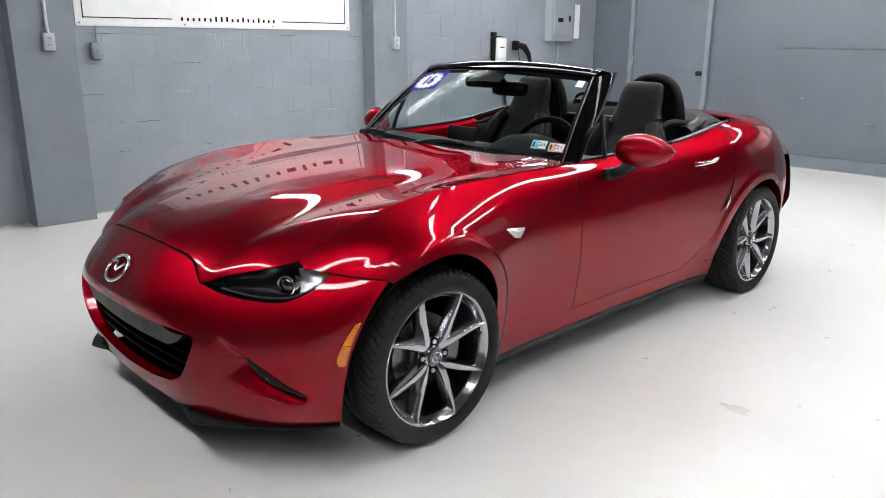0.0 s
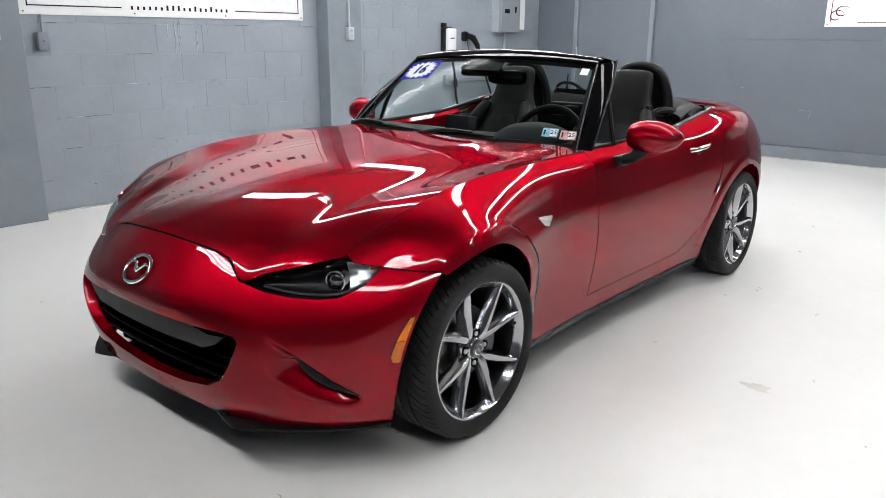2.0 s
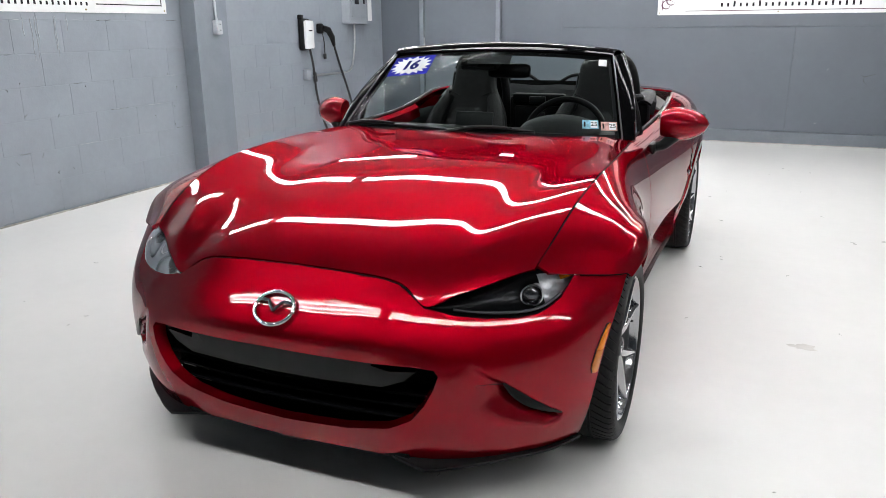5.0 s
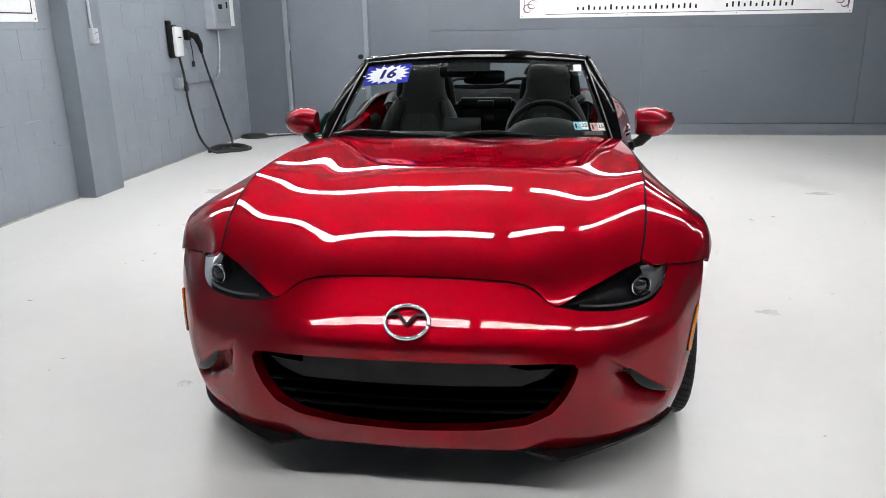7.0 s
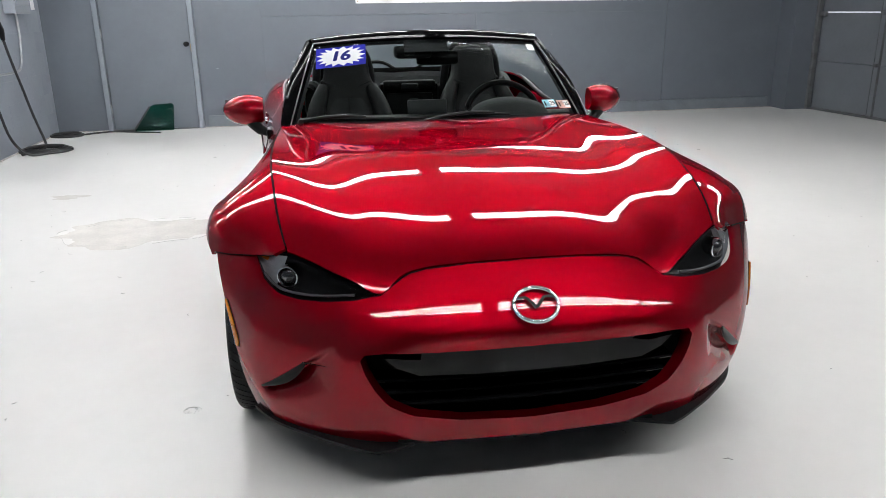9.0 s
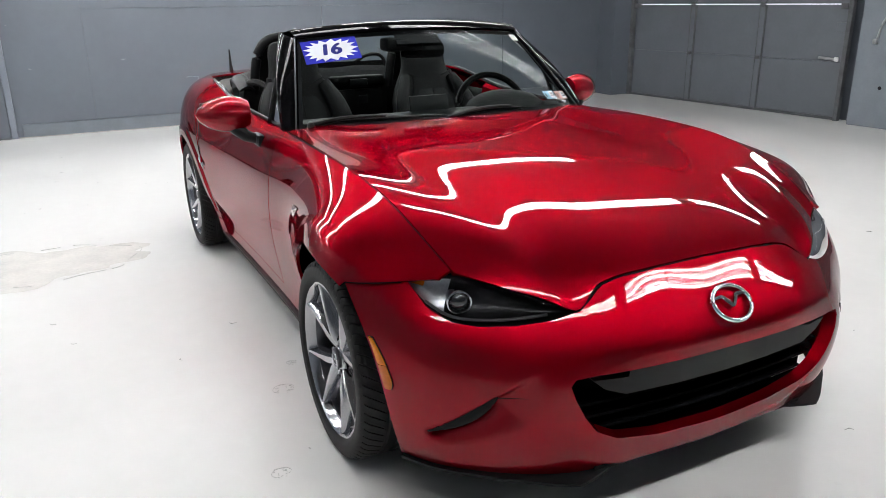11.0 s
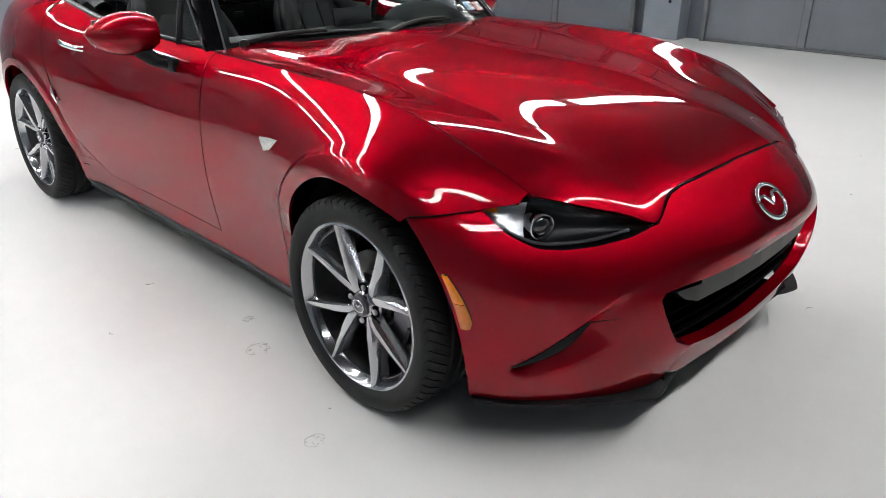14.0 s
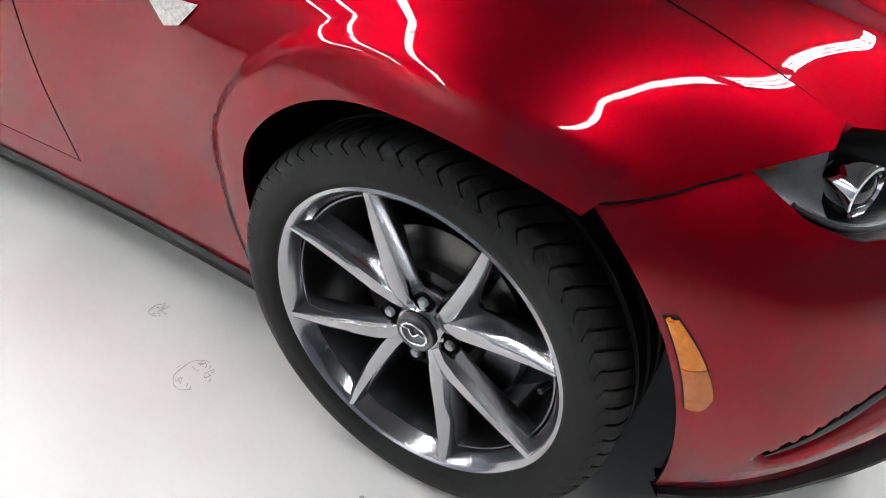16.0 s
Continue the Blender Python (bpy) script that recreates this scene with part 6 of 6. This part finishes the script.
# door mirrors and handles
def mirror_shell(lower):
    bm = bmesh.new()
    rows = []
    n, m = 20, 28
    for i in range(n + 1):
        f = i / n
        cx = 0.772 + 0.190 * f
        # rounded inner end, pointed outer end
        h = 0.070 * max(1e-4, math.sin(math.pi * (0.20 + 0.80 * f))) ** 0.5
        d = 0.086 * max(1e-4, math.sin(math.pi * (0.22 + 0.78 * f))) ** 0.5
        cy, cz = 1.105 + 0.055 * f * f, 0.876 - 0.004 * f
        row = []
        for j in range(m + 1):
            a = math.tau * j / m
            yy = math.cos(a)
            y = cy - d * max(yy, 0) + 0.024 * max(-yy, 0)
            z = cz + h * math.sin(a)
            row.append((cx, y, z))
        rows.append(row)
    sheet(bm, rows)
    hub = [bm.verts.new((rows[0][0][0], 1.085, 0.876))] + [bm.verts.new(p) for p in rows[0]]
    for p, q in zip(hub[1:], hub[2:]):
        bm.faces.new((hub[0], q, p))
    bmesh.ops.remove_doubles(bm, verts=bm.verts, dist=1e-5)
    geom = bm.verts[:] + bm.edges[:] + bm.faces[:]
    bmesh.ops.bisect_plane(bm, geom=geom, plane_co=(0, 0, 0.846), plane_no=(0, 0, 1), clear_inner=not lower, clear_outer=lower)
    bmesh.ops.recalc_face_normals(bm, faces=bm.faces)
    return bm


mirrors = both("door_mirror", lambda: mirror_shell(False), M_PAINT, car, "red door mirror with a dark lower shell")
for sgn, mo in zip((1, -1), mirrors):
    def flip(bm):
        if sgn < 0:
            bmesh.ops.scale(bm, vec=(-1, 1, 1), verts=bm.verts)
            bmesh.ops.reverse_faces(bm, faces=bm.faces)
        return bm
    part("lower_shell", flip(mirror_shell(True)), M_PAINT, mo)
    part("stalk", flip(tube(bmesh.new(), [(0.745, 1.045, 0.775), (0.790, 1.060, 0.790), (0.822, 1.078, 0.818), (0.835, 1.09, 0.838)], 0.024, 12, [0.75, 1.0, 1.1, 1.3])), M_PLASTIC, mo, "black mirror stalk")
    part("foot", flip(bbox(0.03, 0.10, 0.05, 0.748, 1.05, 0.775, 0.012)), M_PLASTIC, mo)
    part("mirror_glass", flip(bbox(0.165, 0.004, 0.085, 0.862, 1.140, 0.877, 0.0)), M_MIRROR, mo, "mirror glass", smooth=False)


def handle():
    p = lambda y, z, o: (np.interp(z, [0.55, 0.73, 0.83], [WAIST[0.55](y), CREST(y)[0], BROW(y)[0]]) + o, y, z)
    return tube(bmesh.new(), along([p(1.67, 0.752, 0.000), p(1.70, 0.754, 0.014), p(1.76, 0.757, 0.018), p(1.82, 0.761, 0.015), p(1.86, 0.764, 0.002)], 18), 0.011, 10)


def handle_cup():
    rows = []
    for k in range(6):
        s = 1 - k / 5 * 0.999
        rows.append([(np.interp(0.756 + 0.036 * s * math.sin(a), [0.55, 0.73, 0.83], [WAIST[0.55](1.76 + 0.06 * s * math.cos(a)), CREST(1.76)[0], BROW(1.76)[0]]) + 0.0045 - 0.003 * (1 - s), 1.76 + 0.060 * s * math.cos(a), 0.756 + 0.036 * s * math.sin(a)) for a in np.linspace(0, math.tau, 25)])
    return sheet(bmesh.new(), rows)


for d, mk in ((doors, handle),):
    for sgn, o in zip((1, -1), d):
        for nm, f, mt in (("handle", handle, M_PAINT), ("handle_recess", handle_cup, M_PAINT)):
            bm = f()
            if sgn < 0:
                bmesh.ops.scale(bm, vec=(-1, 1, 1), verts=bm.verts)
                bmesh.ops.reverse_faces(bm, faces=bm.faces)
            part(nm, bm, mt, o)

# ---------------------------------------------------------------- cabin
part("tub", box(box(box(bmesh.new(), 1.24, 1.30, 0.04, 0, 1.45, 0.24), 1.24, 0.04, 0.60, 0, 0.86, 0.50), 1.24, 0.05, 0.56, 0, 2.04, 0.50), M_DARK, car, smooth=False)
both("door_card", lambda: shell(bmesh.new(), [[(TOP(y)[0] - a, y, z) for y in np.linspace(0.95, 2.0, 14)] for a, z in ((0.030, 0.822), (0.055, 0.790), (0.062, 0.70), (0.05, 0.60), (0.07, 0.46), (0.06, 0.28))], 0.02, (0, 1.4, 0.6)), M_DASH, car, "black door lining")
both("door_cap", lambda: shell(bmesh.new(), [[(TOP(y)[0] - a, y, TOP(y)[1] - d) for y in np.linspace(0.98, 1.72, 14)] for a, d in ((0.006, 0.004), (0.030, 0.002), (0.050, 0.018), (0.060, 0.070))], 0.01, (0, 1.3, 1.2)), M_PAINT, car, "red painted door cap")


def dash():
    rows = []
    for y, z in ((0.74, 0.800), (0.86, 0.836), (0.95, 0.850), (1.02, 0.842), (1.06, 0.815), (1.075, 0.74), (1.06, 0.62), (1.02, 0.50)):
        rows.append([(x, y + 0.10 * (x / 0.66) ** 2 * (1 if y < 1 else 0.6), z - 0.012 * (abs(x) / 0.66) ** 3) for x in np.linspace(-0.655, 0.655, 33)])
    return shell(bmesh.new(), rows, 0.01, (0, 0.8, 4))


dash_ob = part("dashboard", dash(), M_DASH, car, "black vinyl dashboard")
b = bmesh.new()
sheet(b, [[(0.355 + w * math.cos(a), y, 0.835 + h * max(0, math.sin(a))) for a in np.linspace(math.pi, 0, 21)] for y, w, h in ((0.86, 0.12, 0.012), (0.91, 0.165, 0.052), (0.98, 0.18, 0.072), (1.04, 0.175, 0.070), (1.045, 0.165, 0.060), (1.02, 0.16, 0.055))])
part("instrument_hood", b, M_DASH, dash_ob)
b = bbox(0.180, 0.014, 0.100, 0, 0, 0, 0.006)
bmesh.ops.transform(b, matrix=pose(-0.037, 0.965, 0.862, -12), verts=b.verts)
disp = part("display", b, M_SCREEN, dash_ob, "dark centre display screen")
sw = part("steering_wheel", tube(bmesh.new(), [(0.180 * math.cos(a), 0, 0.176 * math.sin(a)) for a in np.linspace(0, math.tau, 61)], 0.0145, 12, cap=False), M_LEATHER, car, "black leather steering wheel")
sw.matrix_basis = pose(0.350, 1.085, 0.800, -24)
b = bmesh.new()
lathe(b, [(-0.03, 0.075), (0.0, 0.072), (0.022, 0.060), (0.030, 0.035), (0.031, 0.0005)], 28, "y")
part("hub_pad", b, M_LEATHER, sw)
for a in (-0.15, math.pi + 0.15, -math.pi / 2):
    part("wheel_spoke", tube(bmesh.new(), [(0.05 * math.cos(a), 0, 0.05 * math.sin(a)), (0.115 * math.cos(a), 0.004, 0.115 * math.sin(a)), (0.176 * math.cos(a), 0, 0.172 * math.sin(a))], 0.015, 8, [1.3, 0.9, 1.0]), M_GREYTRIM, sw, "silver wheel spoke")
part("centre_console", shell(bmesh.new(), [[(0.11 * s, y, z - 0.03 * abs(s) ** 4) for s in np.linspace(-1, 1, 13)] for y, z in ((1.05, 0.55), (1.2, 0.48), (1.45, 0.44), (1.75, 0.50), (1.95, 0.56))], 0.02, (0, 1.4, 3)), M_DASH, car)


def seat_loft(stations, n=28, power=2.6):
    """Rounded sections stacked along the back: (y, z, half width, half thickness)."""
    rows = []
    for y, z, w, t in stations:
        row = []
        for k in range(n + 1):
            a = math.tau * k / n
            c, s = math.cos(a), math.sin(a)
            row.append((w * math.copysign(abs(c) ** (2 / power), c), y + t * math.copysign(abs(s) ** (2 / power), s), z))
        rows.append(row)
    return rows


def smooth_stations(st, n):
    c = Curve(*[(i, *s) for i, s in enumerate(st)])
    return [tuple(c(x)) for x in np.linspace(0, len(st) - 1, n)]


def seat(cx):
    t = part("seat", sheet(bmesh.new(), seat_loft(smooth_stations([(1.62, 0.40, 0.20, 0.07), (1.66, 0.52, 0.215, 0.08), (1.72, 0.66, 0.225, 0.075), (1.775, 0.78, 0.215, 0.065), (1.815, 0.87, 0.175, 0.055), (1.845, 0.945, 0.132, 0.050), (1.868, 1.02, 0.122, 0.046), (1.885, 1.075, 0.112, 0.040), (1.892, 1.100, 0.085, 0.026), (1.893, 1.106, 0.02, 0.006)], 46))), M_LEATHER, car, "black leather bucket seat with a grey centre")
    t.matrix_basis = Matrix.Translation((cx, 0, 0))
    # grey inserts: two panels down the back
    for s in (-1, 1):
        rows = []
        for z in np.linspace(0.48, 0.845, 14):
            f = (z - 0.40) / 0.47
            wd = 0.118 - 0.018 * f
            if z > 0.80:
                wd *= 1 - 0.35 * (z - 0.80) / 0.045
            y = np.interp(z, [0.40, 0.52, 0.66, 0.78, 0.87], [1.62, 1.66, 1.72, 1.775, 1.815]) - np.interp(z, [0.40, 0.52, 0.66, 0.78, 0.87], [0.07, 0.08, 0.075, 0.065, 0.055])
            rows.append([(s * (0.003 + wd * k / 6), y - 0.004 - 0.006 * math.sin(math.pi * k / 6), z) for k in range(7)])
        part("insert", shell(bmesh.new(), rows, 0.008, (0, 0, 0.7)), M_CLOTH, t, "charcoal insert panel")
    for s in (-1, 1):
        pts = [(s * 0.165, 1.565, 0.44), (s * 0.185, 1.60, 0.56), (s * 0.190, 1.66, 0.70), (s * 0.165, 1.73, 0.82), (s * 0.130, 1.79, 0.90)]
        part("bolster", tube(bmesh.new(), along(pts, 20), 0.052, 14, [0.5 + 0.5 * math.sin(math.pi * (0.12 + 0.8 * i / 19)) for i in range(20)]), M_LEATHER, t)
    part("cushion", sheet(bmesh.new(), [[(x, y, z + 0.03 * (abs(x) / 0.24) ** 3) for x in np.linspace(-0.24, 0.24, 13)] for y, z in ((1.08, 0.36), (1.12, 0.42), (1.3, 0.43), (1.5, 0.40), (1.62, 0.40))]), M_LEATHER, t)
    part("headrest_seam", tube(bmesh.new(), along([(-0.125, 1.785, 0.93), (-0.06, 1.782, 0.905), (0.06, 1.782, 0.905), (0.125, 1.785, 0.93)], 14), 0.0022, 6), M_INK, t)
    part("belt_guide", bbox(0.02, 0.05, 0.03, 0.135 if cx > 0 else -0.135, 1.83, 0.92, 0.006), M_PLASTIC, t)
    return t


seat(0.358)
seat(-0.358)


def hoop(cx):
    pts = [(cx - 0.16, 1.99, 0.84), (cx - 0.145, 1.975, 1.0), (cx - 0.10, 1.965, 1.095), (cx, 1.96, 1.125), (cx + 0.10, 1.965, 1.095), (cx + 0.145, 1.975, 1.0), (cx + 0.16, 1.99, 0.84)]
    line = along(pts, 34)
    bm = tube(bmesh.new(), line, 0.024, 10)
    part("roll_hoop", bm, M_PLASTIC, car, "black roll hoop cover behind the seat")
    rows = []
    for k in range(9):
        f = k / 8
        rows.append([line[i].lerp(Vector((cx, 1.985, 0.84)), f * 0.9) for i in range(34)])
    part("hoop_filler", sheet(bmesh.new(), rows), M_DARK, car)


hoop(0.37)
hoop(-0.37)
part("bulkhead", box(box(bmesh.new(), 1.20, 0.10, 0.16, 0, 2.02, 0.80, 0.03), 0.34, 0.10, 0.36, 0, 1.96, 0.72, 0.02), M_DASH, car, "black rear bulkhead")
cub = part("storage_box", bbox(0.26, 0.022, 0.165, 0, 1.902, 0.765, 0.008), M_DASH, car, "locking storage box lid between the seats")
part("latch", bbox(0.095, 0.016, 0.042, 0.0, 1.893, 0.880, 0.006), M_SCREEN, cub)
part("lock_plate", bbox(0.050, 0.012, 0.040, 0.02, 1.888, 0.795, 0.004), M_INK, cub)
part("lid_top", bbox(0.30, 0.06, 0.06, 0, 1.93, 0.885, 0.012), M_DASH, cub)
wd = part("wind_deflector", tube(bmesh.new(), along([(-0.24, 2.11, 0.93), (-0.235, 2.12, 0.985), (-0.10, 2.125, 0.992), (-0.07, 2.125, 0.972), (0.08, 2.125, 0.972), (0.11, 2.125, 0.992), (0.235, 2.12, 0.985), (0.24, 2.11, 0.93), (0.0, 2.105, 0.915), (-0.24, 2.11, 0.93)], 60), 0.010, 8), M_PLASTIC, car, "black mesh wind deflector")
part("mesh_screen", sheet(bmesh.new(), [[(x, 2.115, z) for x in np.linspace(-0.235, 0.235, 9)] for z in (0.92, 0.95, 0.975)]), M_DARK, wd)


def soft_top():
    rows = []
    for y, z, w in ((2.03, 0.86, 0.62), (2.055, 0.925, 0.63), (2.10, 0.952, 0.62), (2.20, 0.958, 0.605), (2.30, 0.950, 0.59), (2.37, 0.930, 0.575), (2.385, 0.905, 0.57)):
        rows.append([(w * s, y + 0.02 * (1 - s * s), z - 0.055 * abs(s) ** 6 + 0.004 * math.sin(s * 13) * (1 - abs(s))) for s in np.linspace(-1, 1, 41)])
    return shell(bmesh.new(), rows, 0.02, (0, 2.1, 5))


part("folded_soft_top", soft_top(), M_FABRIC, car, "folded black fabric soft top")
both("top_latch_cover", lambda: shell(bmesh.new(), [[(0.62 - 0.02 * k, 1.93 + 0.16 * f, 0.872 + 0.05 * f + 0.02 * math.sin(math.pi * k / 4)) for f in np.linspace(0, 1, 10)] for k in range(5)], 0.012, (0.6, 2, 3)), M_PLASTIC, car, "black seat belt guide panel")
both("seat_belt", lambda: tube(bmesh.new(), along([(0.56, 1.98, 0.90), (0.53, 1.88, 0.91), (0.505, 1.84, 0.89), (0.50, 1.80, 0.80)], 14), 0.017, 6), M_FABRIC, car, "black seat belt")

# interior mirror and camera housing
b = bmesh.new()
rows = [[(0.05 + 0.115 * f, 1.205 - 0.028 * math.cos(a) * (1 - f ** 4) ** 0.5, 1.080 + 0.034 * math.sin(a) * (1 - abs(f) ** 6) ** 0.5) for a in np.linspace(0, math.tau, 21)] for f in np.linspace(-1, 1, 15)]
im = part("interior_mirror", sheet(b, rows), M_PLASTIC, car, "black interior mirror on its stem")
part("stem", tube(bmesh.new(), [(0.03, 1.205, 1.10), (0.015, 1.175, 1.135), (0.0, 1.15, 1.16)], 0.012, 8), M_PLASTIC, im)
part("camera_housing", box(bmesh.new(), 0.17, 0.10, 0.055, -0.075, 1.155, 1.112, 0.016), M_PLASTIC, im)
part("camera_lens", bbox(0.05, 0.006, 0.014, -0.095, 1.103, 1.110, 0.003), M_SCREEN, im)
both("sun_visor", lambda: bbox(0.40, 0.13, 0.016, 0.28, 1.30, 1.158, 0.006), M_PLASTIC, car)

# ---------------------------------------------------------------- stickers on the glass: separate sheets stuck to its outer face
def screen_frame(s, t, out=0.003):
    p = Vector(screen_at(s, t))
    du = (Vector(screen_at(s + 0.02, t)) - Vector(screen_at(s - 0.02, t))).normalized()
    dv = (Vector(screen_at(s, t + 0.02)) - Vector(screen_at(s, t - 0.02))).normalized()
    n = du.cross(dv).normalized()
    dv = n.cross(du)
    m = Matrix((du, dv, n)).transposed().to_4x4()
    return Matrix.Translation(p + n * out) @ m


st = thing("price_sticker", "blue windscreen sticker with white starburst and number 16", "sticker")
SF = screen_frame(-0.745, 0.815)
ROLL = Matrix.Rotation(radians(3), 4, "Z")
def stuck(name, bm, material, m, z):
    bmesh.ops.transform(bm, matrix=m @ Matrix.Translation((0, 0, z)), verts=bm.verts)
    return part(name, bm, material, st, smooth=False)
stuck("blue_sheet", bbox(0.228, 0.132, 0.0012), M_BLUE, SF @ ROLL, 0.0)
b = bmesh.new()
n = 17
ring = []
for k in range(2 * n):
    a = math.tau * k / (2 * n)
    r = 1.0 if k % 2 == 0 else 0.74
    ring.append(b.verts.new((0.112 * r * math.copysign(abs(math.cos(a)) ** 0.85, math.cos(a)), 0.064 * r * math.copysign(abs(math.sin(a)) ** 0.8, math.sin(a)), 0)))
b.faces.new(ring)
r = bmesh.ops.extrude_face_region(b, geom=b.faces[:])
bmesh.ops.translate(b, vec=(0, 0, 0.0008), verts=[v for v in r["geom"] if isinstance(v, bmesh.types.BMVert)])
stuck("starburst", b, M_WHITE, SF @ ROLL, 0.0009)
b = lettering("16", 0.082)
bmesh.ops.transform(b, matrix=Matrix(((1.12, 0.18, 0, 0), (0, 1.05, 0, 0), (0, 0, 1, 0), (0, 0, 0, 1))), verts=b.verts)
lum = bmesh.new()
me = bpy.data.meshes.new("t")
b.to_mesh(me)
for dx, dy in ((-0.0042, 0), (-0.002, 0.001), (0.002, -0.001), (0.0042, 0), (0, 0.0024), (0, -0.0024)):
    c = bmesh.new()
    c.from_mesh(me)
    bmesh.ops.translate(c, vec=(dx, dy, 0.0001 * dx / 0.002), verts=c.verts)
    m2 = bpy.data.meshes.new("t")
    c.to_mesh(m2)
    c.free()
    lum.from_mesh(m2)
b.free()
stuck("number", lum, M_NAVY, SF @ ROLL, 0.0024)


def small_sticker(s, t, w, h, material, label, number):
    o = thing("inspection_sticker", label, "sticker", "inspection stickers on the windscreen")
    f = screen_frame(s, t)
    b = bbox(w, h, 0.0008)
    bmesh.ops.transform(b, matrix=f, verts=b.verts)
    part("sticker_sheet", b, material, o, smooth=False)
    b = bbox(w * 0.42, h * 0.8, 0.0008, w * 0.22, 0, 0.0008)
    bmesh.ops.transform(b, matrix=f, verts=b.verts)
    part("sticker_panel", b, M_WHITE, o, smooth=False)
    b = lettering(number, h * 0.62)
    bmesh.ops.transform(b, matrix=f @ Matrix.Translation((w * 0.22, 0, 0.002)), verts=b.verts)
    part("number", b, M_INK, o, smooth=False)
    b = bbox(w * 0.10, h * 0.55, 0.0008, -w * 0.36, 0, 0.001)
    bmesh.ops.transform(b, matrix=f, verts=b.verts)
    part("print_bar", b, M_INK, o, smooth=False)


small_sticker(0.815, 0.165, 0.066, 0.046, M_STICKBLUE, "small pale blue inspection sticker low on the windscreen", "25")
small_sticker(0.930, 0.150, 0.066, 0.046, M_STICKRED, "small pale red inspection sticker low on the windscreen", "25")
o = thing("paper_label", "small plain white label high on the windscreen", "sticker")
b = bbox(0.035, 0.040, 0.001)
bmesh.ops.transform(b, matrix=screen_frame(0.915, 0.90), verts=b.verts)
part("label_sheet", b, M_WHITE, o, smooth=False)

# ---------------------------------------------------------------- blocks of the left-hand wall
COURSE, LENGTH, JOINT = 0.2215, 0.410, 0.0016


def block_mesh(length, name):
    """One block's face with chamfered edges."""
    a, h, c = length / 2 - JOINT / 2, COURSE / 2 - JOINT / 2, 0.0012
    vs = [(0.0, -a + c, -h + c), (0.0, a - c, -h + c), (0.0, a - c, h - c), (0.0, -a + c, h - c),
          (-0.0014, -a, -h), (-0.0014, a, -h), (-0.0014, a, h), (-0.0014, -a, h)]
    fs = [(0, 1, 2, 3), (4, 5, 1, 0), (5, 6, 2, 1), (6, 7, 3, 2), (7, 4, 0, 3)]
    me = bpy.data.meshes.new(name)
    me.from_pydata(vs, [], fs)
    me.materials.append(M_BLOCK)
    return me


whole = block_mesh(LENGTH, "block")
rest_v, rest_f = [], []
rnd = random.Random(5)
count = 0
for row in range(int(CEILING / COURSE)):
    z = 0.03 + COURSE * (row + 0.5) - 0.014
    for k in range(-14, 18):
        y = 0.20 + LENGTH * (k + 0.5 * (row % 2))
        if y - LENGTH / 2 < WALL_F or y + LENGTH / 2 > WALL_B:
            continue
        x = WALL_L - rnd.uniform(0.0, 0.0015)
        if 0.2 < y and z < 1.7 and count < 300:
            o = new("block", whole)
            o.location = (x, y, z)
            o.rotation_euler = (rnd.uniform(-0.002, 0.002), 0, rnd.uniform(-0.002, 0.002))
            o.parent = wall_left
            count += 1
        else:
            n = len(rest_v)
            rest_v += [(x + v.co.x, y + v.co.y, z + v.co.z) for v in whole.vertices]
            rest_f += [tuple(n + i for i in p.vertices) for p in whole.polygons]
me = bpy.data.meshes.new("block_rest")
me.from_pydata(rest_v, [], rest_f)
me.materials.append(M_BLOCK)
o = new("far_blocks", me)
o.parent = wall_left
tagged(o, "more grey painted blocks of the wall", kind="stuff")
